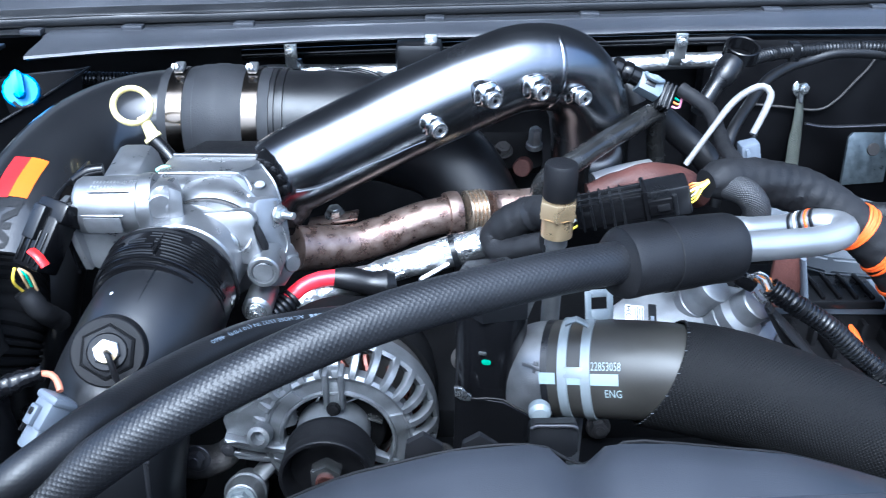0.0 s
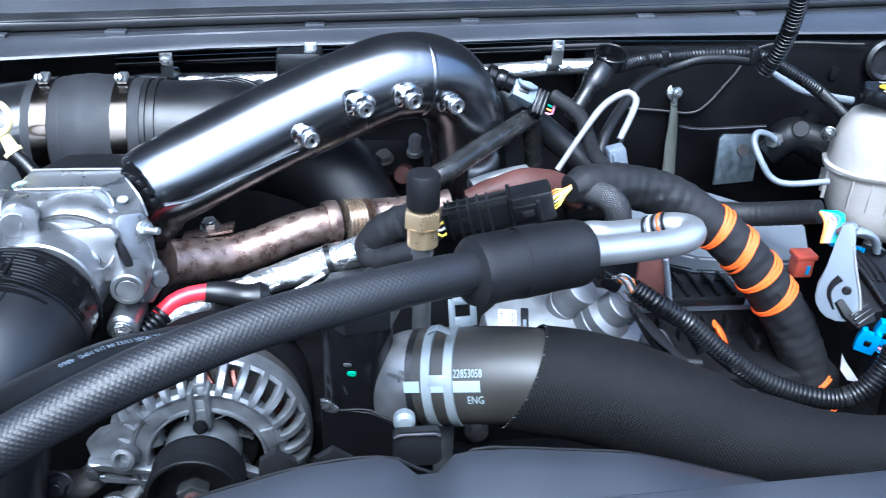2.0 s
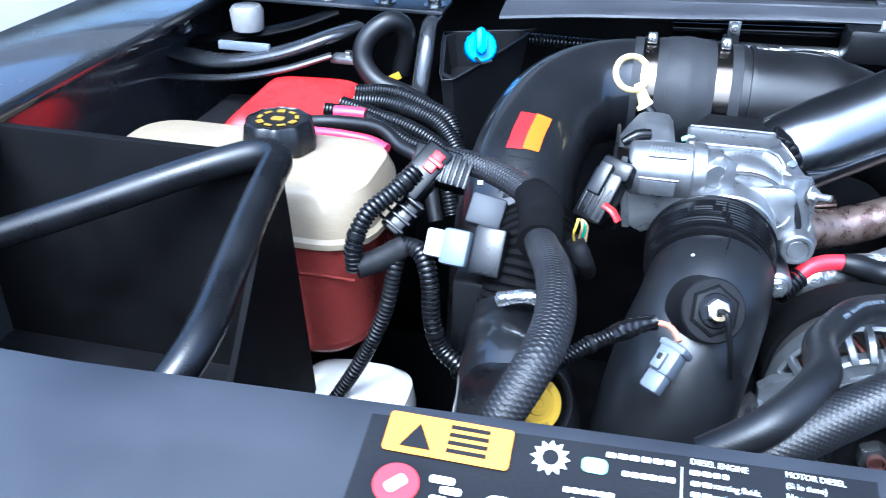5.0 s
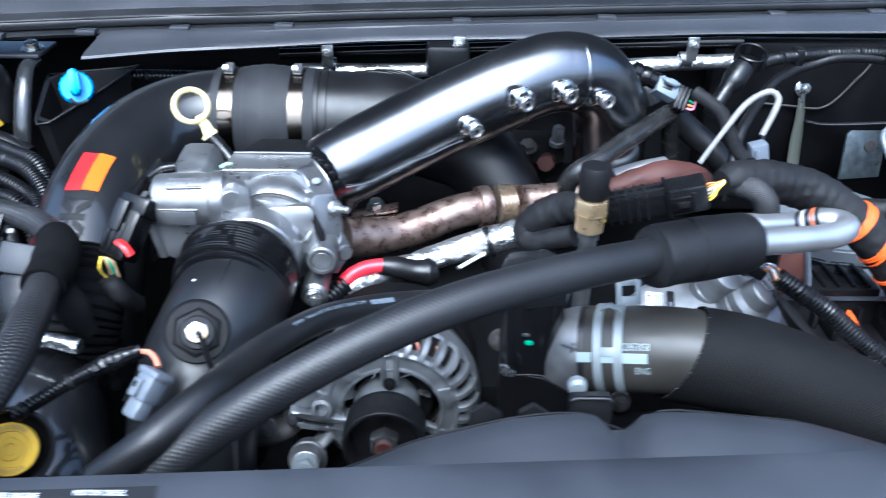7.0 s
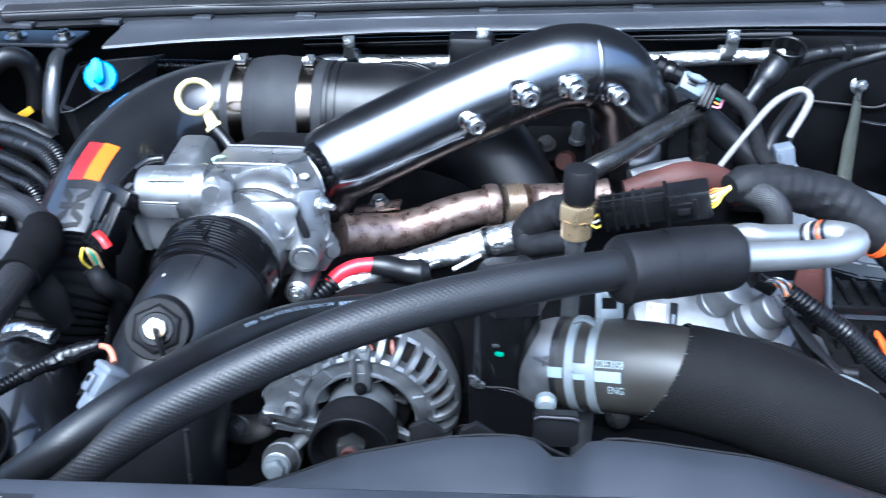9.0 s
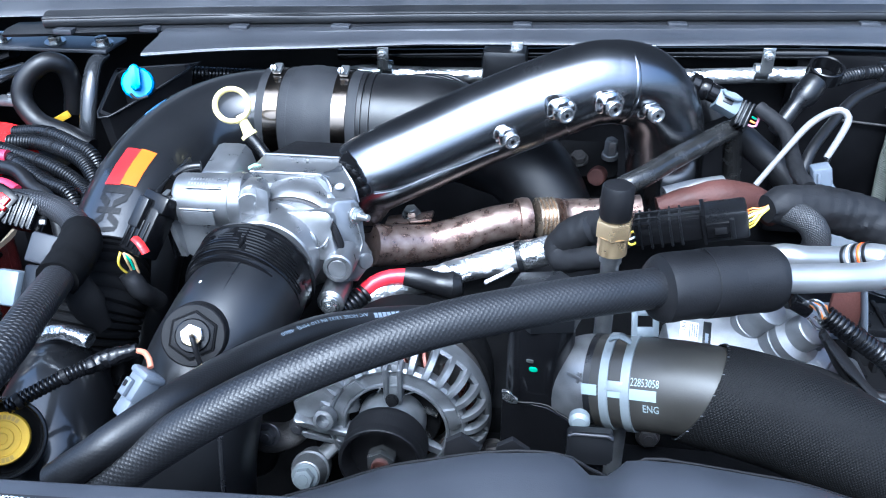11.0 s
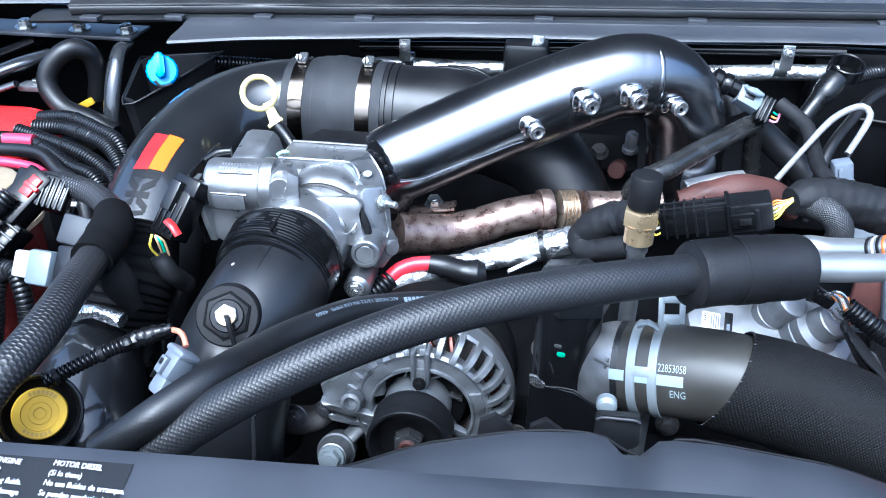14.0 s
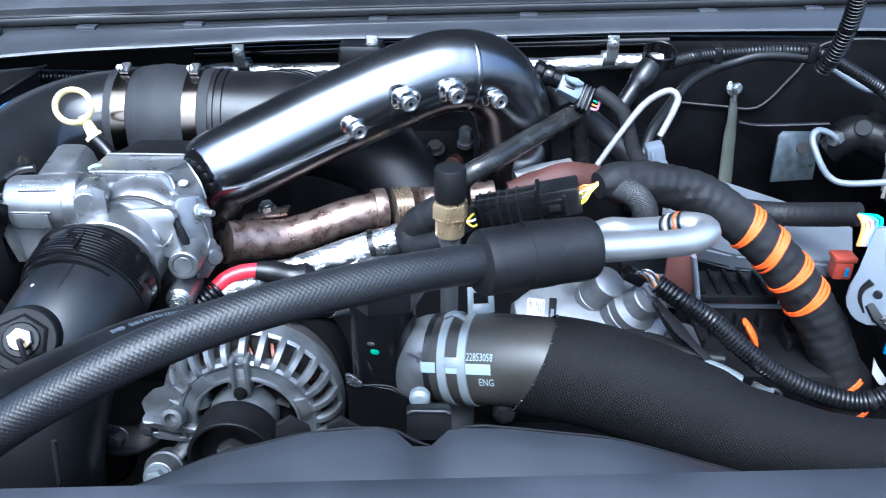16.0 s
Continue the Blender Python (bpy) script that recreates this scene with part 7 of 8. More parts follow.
part("foot", prism([(-0.012, 0.015), (0.008, 0.017), (0.013, -0.008), (0.009, -0.02), (-0.01, -0.016), (-0.014, 0.0)], 0.016, FT @ Matrix.Translation((0, 0, -0.012)), 0.002), PLASTIC_MATT, lev)
for i in range(3):
    part("foot_step", box((0.02, 0.002, 0.004), FT @ Matrix.Translation((0.001, -0.002 - 0.005 * i, 0.005)), 0.0006), PLASTIC, lev)
for i, (p, sp, sc) in enumerate((((0.517, 0.606, 1.082), -0.5, 1.0), ((0.534, 0.607, 1.089), -0.45, 1.05), ((0.541, 0.6, 1.0745), -0.5, 0.8))):
    mbp = Matrix.Translation(p) @ Euler((0.35, 0.15, sp)).to_matrix().to_4x4() @ Matrix.Diagonal((sc, sc, sc, 1))
    plugb = part("blue_plug", prism([(-0.0085, -0.012), (0.0085, -0.012), (0.01, 0.0), (0.0085, 0.011), (0.004, 0.0115), (0.003, 0.008), (-0.003, 0.008), (-0.004, 0.0115), (-0.0085, 0.011), (-0.01, 0.0)], 0.009, mbp @ Matrix.Rotation(radians(70), 4, "X"), 0.0012), BLUE, lev, "blue connector insert")
    part("slot", box((0.006, 0.003, 0.006), mbp @ Matrix.Translation((0, -0.0085, 0.002)), 0.0006), DARK, plugb)
for i in range(7):
    part("blue_comb", box((0.0045, 0.012, 0.015), Matrix.Translation((0.548 + 0.0056 * i, 0.6065, 1.0935 - 0.0006 * i)) @ Euler((0.5, 0.1 * (i % 2), -0.2)).to_matrix().to_4x4(), 0.001), BLUE, lev, "blue connector insert")
part("blue_bar", box((0.034, 0.01, 0.009), Matrix.Translation((0.561, 0.602, 1.083)) @ Matrix.Rotation(0.12, 4, "Y"), 0.002), BLUE, lev, "blue connector insert")
for i in range(8):
    part("blue_edge", box((0.0035, 0.006, 0.006), Matrix.Translation((0.519 + 0.0052 * i, 0.701, 1.1335 - 0.0014 * i)) @ Matrix.Rotation(0.2, 4, "Y"), 0.0006), BLUE, lev, "blue connector insert")
for i in range(26):
    j, k = i % 13, i // 13
    p = Vector((0.527 + 0.0042 * j, 0.606 + 0.003 * k, 1.074 + 0.004 * math.sin(j * 0.5) - 0.004 * k))
    part("wire", tube([p, p + Vector((0.006, -0.010 - 0.003 * k, -0.004 + 0.0015 * math.sin(i * 2.1))), (0.5535 + 0.0028 * j, 0.588 - 0.003 * k + 0.001 * math.sin(i), 1.0585 - 0.003 * math.sin(j * 0.7)), (0.560 + 0.0022 * j, 0.590 - 0.002 * k, 1.044), (0.562 + 0.002 * j, 0.598, 1.026)], 0.0013, 7, 0.004), WIRES[(0, 5, 6, 0, 7, 3, 4, 5, 2, 0, 6, 5, 7, 1)[i % 14]], lev)
part("loom", tube([(0.5625, 0.6000, 1.0518), (0.5784, 0.6000, 1.0166), (0.5836, 0.6000, 0.9659)], [0.02, 0.025, 0.026], 24, wrap=(0.014, 0.001)), TAPE, lev)
for i in range(5):
    part("wire", tube([(0.4970, 0.7000, 1.1698), Vector((0.4997, 0.6900, 1.1621)) + Vector((0.004 * i, 0, 0.002 * i)), Vector((0.5063, 0.6800, 1.1449)) + Vector((0.003 * i - 0.012, 0, 0))], 0.0018, 8), WIRES[(4, 6, 0, 1, 2)[i]], lev)
bt = thing("branch_loom", (0.5, 0.75, 1.13), "taped black branch loom running to the connector", "wiring harness")
part("loom", tube([(0.4045, 0.7600, 1.1444), (0.4431, 0.7600, 1.1391), (0.4766, 0.7400, 1.1489), (0.5031, 0.7100, 1.1649)], [0.011, 0.0125, 0.0125, 0.012], 20, wrap=(0.007, 0.0006)), TAPE, bt)
op = thing("orange_plug", (0.5071, 0.7220, 1.0980), "small brick-red wire plug", "connector")
part("housing", box((0.02, 0.018, 0.026), Matrix.Translation((0.5058, 0.7220, 1.0980)), 0.003), BRICK, op)
part("shoulder", box((0.023, 0.02, 0.006), Matrix.Translation((0.5058, 0.7220, 1.109)), 0.0015), BRICK, op)
part("seal", box((0.004, 0.002, 0.01), Matrix.Translation((0.509, 0.7125, 1.095)), 0.0006), BLUE, op, "blue seal")
of = thing("orange_flap", (0.3988, 0.6600, 1.0604), "orange plastic marker clip below the loom", "clip")
part("flap", tube([(0.394, 0.665, 1.064), (0.4, 0.664, 1.055), (0.4075, 0.664, 1.041), (0.41, 0.665, 1.02)], [0.007, 0.0105, 0.0105, 0.008], 16, 0.003, flat=0.35), ORANGE, of)

hs = thing("heat_shield_bracket", (0.3229, 0.6600, 1.1290), "rusty brown bracket beside a pale steel stay", "bracket")
part("bracket", box((0.03, 0.006, 0.07), Matrix.Translation((0.3195, 0.6650, 1.1231)), 0.002), RUST, hs)
part("stay", tube([(0.3281, 0.6600, 1.1441), (0.3352, 0.6600, 1.1159), (0.3417, 0.6550, 1.0801)], [0.006, 0.0065, 0.006], 12, flat=0.4), GREY_CONN, hs, "pale steel stay")

# loose fittings below the loom
lf = thing("fuel_line_fitting", (0.33, 0.6, 1.02), "bare steel fuel line fittings and small hoses", "fitting")
part("line", tube([(0.3308, 0.5900, 1.0641), (0.3484, 0.5850, 1.0602), (0.3638, 0.5800, 1.0533)], 0.0085, 16), CLAMP_PALE, lf)
part("union", prism(ngon(0.009, 6), 0.02, along((0.3759, 0.5800, 1.0460), (0.3914, 0.5700, 1.0430)), 0.001), ZINC, lf)
part("hose", tube([(0.2931, 0.6000, 1.0687), (0.3256, 0.6000, 1.0667), (0.3531, 0.6000, 1.0650)], 0.007, 12), RUBBER, lf)
part("hose", tube([(0.2848, 0.6100, 1.1211), (0.3101, 0.6100, 1.0860), (0.3419, 0.6100, 1.0519), (0.3637, 0.6000, 1.0314)], [0.008, 0.012, 0.01, 0.008], 14, flat=0.5), TAPE, lf)
part("bracket", between((0.3, 0.58, 0.96), (0.37, 0.62, 1.02), 0.008), DARK, lf)
part("hanging_tape", tube([(0.284, 0.612, 1.124), (0.302, 0.604, 1.103), (0.326, 0.597, 1.08), (0.355, 0.59, 1.052), (0.38, 0.584, 1.026)], [0.006, 0.0095, 0.0075, 0.0085, 0.006], 14, 0.004, flat=0.3, lumps=0.002), TAPE, lf, "loose black cloth tape")
part("hanging_tape", tube([(0.262, 0.612, 1.086), (0.29, 0.603, 1.083), (0.32, 0.598, 1.077), (0.345, 0.594, 1.066)], [0.006, 0.009, 0.008, 0.005], 14, 0.004, flat=0.35, lumps=0.002), TAPE, lf, "loose black cloth tape")
part("injector_body", lathe([(0.009, 0), (0.011, 0.002), (0.011, 0.028), (0.0085, 0.031), (0.0085, 0.044), (0.006, 0.046), (0, 0.046)], along((0.318, 0.6, 1.048), (0.362, 0.582, 1.052)), 22), PUMP, lf, "machined steel fitting body")
part("wire_loop", tube([(0.383, 0.582, 1.036), (0.396, 0.58, 1.046), (0.406, 0.58, 1.04), (0.402, 0.58, 1.026), (0.392, 0.582, 1.018)], 0.0022, 10, 0.003), SATIN_METAL, lf)
part("clip_head", box((0.012, 0.012, 0.014), Matrix.Translation((0.381, 0.58, 1.036)) @ Matrix.Rotation(0.5, 4, "Y"), 0.002), ZINC, lf)
part("thin_lead", tube([(0.29, 0.595, 1.055), (0.318, 0.59, 1.066), (0.343, 0.588, 1.063), (0.362, 0.585, 1.047)], 0.003, 10, 0.003), RUBBER, lf)
sw = thing("sensor_wires", (0.2834, 0.6300, 1.1359), "clear clipped sensor plug with orange and white wires", "connector")
for k in (0, 1):
    q = Vector((0.004 * k, -0.003 * k, 0.004 * k))
    part("wire_clip", tube([Vector((0.2665, 0.628, 1.1385)) + q, Vector((0.268, 0.624, 1.146)) + q, Vector((0.2755, 0.622, 1.1445)) + q, Vector((0.283, 0.621, 1.133)) + q, Vector((0.288, 0.621, 1.124)) + q, Vector((0.283, 0.623, 1.119)) + q, Vector((0.2745, 0.626, 1.1275)) + q], 0.0016, 8, 0.002), POLISHED, sw, "bent steel wire clip")
part("plug", box((0.02, 0.016, 0.012), Matrix.Translation((0.266, 0.63, 1.138)) @ Matrix.Rotation(0.5, 4, "Y"), 0.003), PLASTIC_GLOSS, sw)
for i in range(3):
    part("wire", tube([(0.2722, 0.6300, 1.1424), Vector((0.2810, 0.6220, 1.1378)) + Vector((0.002 * i, 0, 0.003 * i)), (0.2880, 0.6200, 1.1267)], 0.0016, 8), WIRES[(4, 7, 4)[i]], sw)

# ---- washer filler ----
wf = thing("washer_filler", (-0.52, 1.0, 1.12), "black washer filler neck with a bright blue cap", "filler neck")
RIM = [Vector((-0.5628, 0.9550, 1.1617)), Vector((-0.5457, 0.9500, 1.1581)), Vector((-0.4603, 1.0400, 1.2005)), Vector((-0.4683, 1.0500, 1.2012)), Vector((-0.5698, 1.0600, 1.1878)), Vector((-0.5811, 1.0500, 1.1845))]
mid = sum(RIM, Vector()) / 6
rows = [[mid + (v - mid) * 0.7 + Vector((0, 0, -0.13)) for v in RIM], RIM, [v + (mid - v).normalized() * 0.006 for v in RIM], [mid + (v - mid) * 0.75 + Vector((0, 0.004, -0.045)) for v in RIM]]
bm = bmesh.new()
rows = [[bm.verts.new(v) for v in r] for r in rows]
for p, q in zip(rows, rows[1:]):
    for i in range(6):
        bm.faces.new((p[i], p[(i + 1) % 6], q[(i + 1) % 6], q[i]))
bm.faces.new(rows[-1])
bm.faces.new(rows[0])
part("neck", bm, PLASTIC_MATT, wf)
part("rim_edge", tube([RIM[0], RIM[1], RIM[2], RIM[3], RIM[4], RIM[5], RIM[0]], 0.0016, 8, 0.01), PLASTIC, wf)
mc2 = facing((-0.5173, 0.9900, 1.1918), (0.3, -0.85, 0.45))
part("cap", lathe([(0.018, -0.01), (0.021, -0.008), (0.021, 0.004), (0.019, 0.006), (0.0, 0.006)], mc2, 36, lambda a: 0.02 * math.cos(18 * a)), BLUE_CAP, wf, "bright blue cap")
part("cap_grip", prism(round_rect(0.013, 0.034, 0.006), 0.014, mc2 @ Matrix.Translation((-0.001, 0.006, 0.004)), 0.003), BLUE_CAP, wf)
part("tether", tube([(-0.5199, 0.9700, 1.1840), (-0.5105, 0.9680, 1.1773), (-0.4988, 0.9750, 1.1795)], 0.002, 8), PLASTIC, wf)

# ---- hinge bracket and hoses at the back ----
hb = thing("hinge_bracket", (-0.7, 1.06, 1.22), "black hinge plate with three bright bolts", "bracket")
part("plate", between((-0.9, 1.035, 1.216), (-0.58, 1.1, 1.222), 0.002), COWL, hb)
for p in ((-0.7512, 1.0600, 1.2153), (-0.6677, 1.0600, 1.2220), (-0.5967, 1.0600, 1.2274)):
    hex_bolt(hb, (p[0], 1.06, 1.222), (0, -0.15, 1), 0.0095, 0.009, 0.015, mat=ZINC)
st = thing("hood_strut_post", (-0.6, 1.02, 1.1), "glossy black steel post", "post")
part("post", tube([(-0.5908, 1.0500, 1.2102), (-0.5962, 1.0300, 1.2053), (-0.5947, 1.0000, 1.1784), (-0.5964, 0.9800, 1.1362), (-0.6027, 0.9700, 1.0892)], [0.009, 0.011, 0.012, 0.012, 0.012], 18, flat=0.75), BODY, st)
lh = thing("heater_hose_loop", (-0.68, 0.97, 1.15), "smooth black rubber hose bent in a loop", "hose")
part("hose", tube([(-0.5691, 0.9300, 1.1202), (-0.6039, 0.9400, 1.1344), (-0.6481, 0.9500, 1.1459), (-0.6709, 0.9600, 1.1717), (-0.6651, 0.9700, 1.1988), (-0.6412, 0.9850, 1.2172), (-0.6245, 1.0000, 1.2073), (-0.6246, 1.0100, 1.1736), (-0.6318, 1.0100, 1.1401)], 0.0135, 22), RUBBER, lh)
tw = thing("shock_tower", (-0.85, 0.98, 1.1), "glossy black suspension tower ring with white cap and bolts", "suspension tower")
part("ring", tube([(-0.9653, 0.9800, 1.1517), (-0.8805, 0.9600, 1.1505), (-0.7907, 0.9600, 1.1686), (-0.7224, 0.9800, 1.1919), (-0.6996, 1.0200, 1.1946)], 0.02, 20, flat=0.5), BODY, tw)
part("ring_lip", tube([(-0.9980, 0.9400, 1.1265), (-0.8677, 0.9350, 1.1354), (-0.7789, 0.9350, 1.1547), (-0.7094, 0.9500, 1.1763)], 0.008, 14, flat=0.6), BODY, tw)
part("shelf", tube([(-1.0869, 1.0600, 1.1271), (-0.9306, 1.0400, 1.1543), (-0.8070, 1.0400, 1.1808), (-0.7345, 1.0600, 1.2054)], 0.024, 16, flat=0.3), PAINT_BLACK, tw)
part("window", box((0.075, 0.008, 0.012), Matrix.Translation((-0.8374, 0.9550, 1.1761)), 0.002), GREY_PLASTIC, tw)
part("white_cap", lathe([(0.018, 0), (0.022, 0.003), (0.024, 0.03), (0.02, 0.036), (0, 0.038)], Matrix.Translation((-0.8604, 1.0200, 1.1778)), 28), SLEEVE_WHITE, tw, "white plastic cap")
hex_bolt(tw, (-0.9762, 0.9800, 1.1630), (0, -0.4, 1), 0.01, 0.01, 0.014)
hex_bolt(tw, (-0.9494, 1.0000, 1.1800), (0, -0.4, 1), 0.01, 0.01, 0.014)

# ---- battery cover and cables ----
bat = thing("battery_terminal_cover", (-0.74, 0.88, 1.1), "bright red moulded battery terminal cover", "battery cover")
bm = bmesh.new()
Q4 = [Vector(v) for v in ((-0.826, 0.822, 1.128), (-0.674, 0.822, 1.112), (-0.658, 0.947, 1.162), (-0.798, 0.947, 1.155))]
grid = []
for i in range(17):
    u = -1 + i / 8
    row = []
    for j in range(17):
        v = -1 + j / 8
        su, sv = math.copysign(abs(u) ** 0.7, u), math.copysign(abs(v) ** 0.7, v)
        p = (Q4[0] * (1 - su) * (1 - sv) + Q4[1] * (1 + su) * (1 - sv) + Q4[2] * (1 + su) * (1 + sv) + Q4[3] * (1 - su) * (1 + sv)) / 4
        row.append(bm.verts.new(p + Vector((0, 0, 0.022 * (1 - u ** 6) * (1 - v ** 6) + 0.004 * (1 - u * u) - 0.028))))
    grid.append(row)
for i in range(16):
    for j in range(16):
        bm.faces.new((grid[i][j], grid[i + 1][j], grid[i + 1][j + 1], grid[i][j + 1]))
rim = [grid[i][0] for i in range(17)] + [grid[16][j] for j in range(1, 17)] + [grid[i][16] for i in range(15, -1, -1)] + [grid[0][j] for j in range(15, 0, -1)]
low = [bm.verts.new(v.co + Vector((0, 0, -0.035))) for v in rim]
for i in range(len(rim)):
    j = (i + 1) % len(rim)
    bm.faces.new((rim[i], low[i], low[j], rim[j]))
bm.faces.new(low)
part("cover", bm, RED_PLASTIC, bat, angle=60)
part("cover_tab", box((0.03, 0.012, 0.01), Matrix.Translation((-0.79, 0.828, 1.106)), 0.003), RED_PLASTIC, bat)
batb = thing("battery", (-0.76, 0.86, 0.9), "dark battery below the red cover", "battery")
part("case", between((-0.88, 0.8, 0.85), (-0.6, 0.98, 1.1), 0.01), PLASTIC_MATT, batb)
CAB = (([(-0.6618, 0.9000, 1.1368), (-0.6214, 0.9000, 1.1377), (-0.5712, 0.8800, 1.1362), (-0.5355, 0.8600, 1.1275), (-0.5068, 0.8300, 1.1003)], 0.0095, PLASTIC, True, "black corrugated battery cable"),
       ([(-0.6729, 0.8800, 1.1393), (-0.6289, 0.8700, 1.1328), (-0.5723, 0.8500, 1.1270), (-0.5303, 0.8300, 1.1141), (-0.5030, 0.8000, 1.0996)], 0.0085, PLASTIC, True, "black corrugated battery cable"),
       ([(-0.6885, 0.8600, 1.1370), (-0.6495, 0.8600, 1.1355), (-0.6109, 0.8400, 1.1333), (-0.5714, 0.8200, 1.1233), (-0.5258, 0.8000, 1.1130)], 0.008, PLASTIC, True, "black corrugated battery cable"),
       ([(-0.74, 0.835, 1.118), (-0.6969, 0.8300, 1.1304), (-0.6580, 0.8300, 1.1344), (-0.6058, 0.8200, 1.1361), (-0.5745, 0.8000, 1.1245), (-0.5401, 0.7800, 1.1139)], 0.0085, RUBBER, False, "black smooth battery cable"),
       ([(-0.672, 0.8500, 1.1385), (-0.6554, 0.8500, 1.1392), (-0.6325, 0.8500, 1.1390)], 0.0085, PINK, False, "pink sheathed cable end"),
       ([(-0.6846, 0.8000, 1.1319), (-0.6471, 0.8000, 1.1315), (-0.6107, 0.8000, 1.1280), (-0.5871, 0.7900, 1.1245)], 0.006, PINK, False, "pink sheathed cable below the red cover"),
       ([(-0.6643, 0.9200, 1.1425), (-0.6164, 0.9100, 1.1491), (-0.5670, 0.8900, 1.1441), (-0.5283, 0.8700, 1.1314)], 0.008, PLASTIC, True, "black corrugated battery cable"))
for pts, r, mt, rib, lb in CAB:
    if rib or mt is RUBBER:
        pts = pts + [tuple(Vector(pts[-1]) + Vector((0.022, -0.03, -0.055)))]
    cb = thing("battery_cable", pts[0], lb, "cable", "battery cables")
    part("sheath", tube(pts, r, 16, ribs=(0.0042, 0.0008) if rib else None), mt, cb)
    if rib:
        ties(cb, pts, r + 0.0002, (0.3, 0.75))
tp = thing("terminal_clamp", (-0.7143, 0.9500, 1.1487), "grey metal battery terminal clamp", "terminal")
part("clamp", box((0.045, 0.024, 0.01), Matrix.Translation((-0.695, 0.972, 1.166)), 0.003), CAST_GREY, tp)
part("clamp_bolt", prism(ngon(0.006, 6), 0.006, Matrix.Translation((-0.694, 0.972, 1.171)), 0.001), ZINC, tp)
yt = thing("yellow_tag", (-0.6365, 0.9800, 1.1422), "small yellow tag behind the hoses", "tag")
part("tag", box((0.03, 0.004, 0.01), Matrix.Translation((-0.6407, 0.9900, 1.1367)) @ Matrix.Rotation(-0.5, 4, "Y"), 0.001), YELLOW, yt)

# ---- coolant tank ----
ct = thing("coolant_tank", (-0.66, 0.66, 0.9), "milky coolant tank half full of red coolant", "coolant tank")
mt = Matrix.Translation((-0.655, 0.665, 0))
part("tank", tank([(1.106, 0.31, 0.165, -0.05, 0), (1.108, 0.32, 0.175, -0.05, 0), (1.114, 0.32, 0.175, -0.05, 0), (1.117, 0.31, 0.165, -0.05, 0), (1.14, 0.305, 0.16, -0.05, 0), (1.158, 0.29, 0.14, -0.05, 0), (1.165, 0.25, 0.11, -0.05, 0)], mt, 0.3), TANK, ct)
filled = tank([(0.938, 0.25, 0.13, -0.03, 0), (0.948, 0.27, 0.15, -0.03, 0), (1.0, 0.29, 0.155, -0.04, 0), (1.104, 0.31, 0.165, -0.05, 0)], mt, 0.3)
inner = tank([(0.944, 0.24, 0.12, -0.03, 0), (0.958, 0.26, 0.135, -0.03, 0), (1.1, 0.295, 0.15, -0.05, 0)], mt, 0.3)
for half in (filled, inner):
    for v in half.verts:
        if v.co.z < 0.96:
            v.co.z += 0.28 * max(0.0, v.co.x + 0.7)
part("filled_half", filled, TANK_FULL, ct, "lower half showing red coolant")
part("coolant", inner, COOLANT, ct, "red coolant")
part("seam_line", tube([(-0.86, 0.5835, 1.0755), (-0.7, 0.5825, 1.076), (-0.56, 0.5835, 1.0755)], 0.0016, 8), TANK_FULL, ct)
CAPM = Matrix.Translation((-0.671, 0.68, 1.197))
ccap = part("cap", lathe([(0.032, -0.032), (0.0365, -0.03), (0.037, -0.026), (0.0335, -0.003), (0.031, 0.0), (0.0295, 0.0002), (0.0285, -0.001), (0.0, -0.0006)], CAPM, 64, lambda a: 0.055 * (math.cos(10 * a) > 0.35)), PLASTIC, ct, "black lobed cap")
for k in range(9):
    q = radians(40 * k + 12)
    part("cap_mark", box((0.0085, 0.0042 if k % 3 else 0.007, 0.0006), CAPM @ Matrix.Rotation(q, 4, "Z") @ Matrix.Translation((0, 0.0195, 0.0)), 0), OLIVE_INK, ccap, "yellow print")
part("cap_mark", prism(round_rect(0.014, 0.01, 0.003), 0.0007, CAPM @ Matrix.Translation((0, 0, -0.0006)), 0.0002), OLIVE_INK, ccap, "yellow print")
part("neck", cyl(0.03, 0.03, Matrix.Translation((-0.671, 0.68, 1.15)), 28), TANK, ct)

# plug and looms in front of the tank
pl = thing("battery_plug", (-0.5, 0.63, 1.14), "black connector block with a red clip", "connector")
mpz = facing((-0.505, 0.64, 1.172), (0.1, -0.7, 0.7), (0.5, 0.3, 0.8))
part("housing", box((0.03, 0.06, 0.03), mpz, 0.004), PLASTIC_GLOSS, pl)
part("housing_step", box((0.022, 0.04, 0.03), mpz @ Matrix.Translation((0.012, -0.045, -0.006)), 0.003), PLASTIC_GLOSS, pl)
part("clip", merged(box((0.012, 0.022, 0.004), mpz @ Matrix.Translation((0.004, 0.012, 0.016)), 0.001), box((0.016, 0.005, 0.005), mpz @ Matrix.Translation((0.006, 0.012, 0.018)), 0.001)), RED_PLASTIC, pl, "red clip")
for i in range(4):
    part("fin", box((0.03, 0.003, 0.006), mpz @ Matrix.Translation((0.012, -0.03 - 0.01 * i, 0.012)), 0.0008), PLASTIC_GLOSS, pl)
part("wide_block", box((0.058, 0.034, 0.026), facing((-0.489, 0.648, 1.176), (0.1, -0.7, 0.7)) @ Matrix.Rotation(-0.25, 4, "Z"), 0.003), PLASTIC_GLOSS, pl)
for i in range(5):
    part("block_rib", box((0.003, 0.032, 0.003), facing((-0.489, 0.648, 1.176), (0.1, -0.7, 0.7)) @ Matrix.Rotation(-0.25, 4, "Z") @ Matrix.Translation((0.004 + 0.006 * i, -0.002, 0.0135)), 0.0008), PLASTIC, pl)
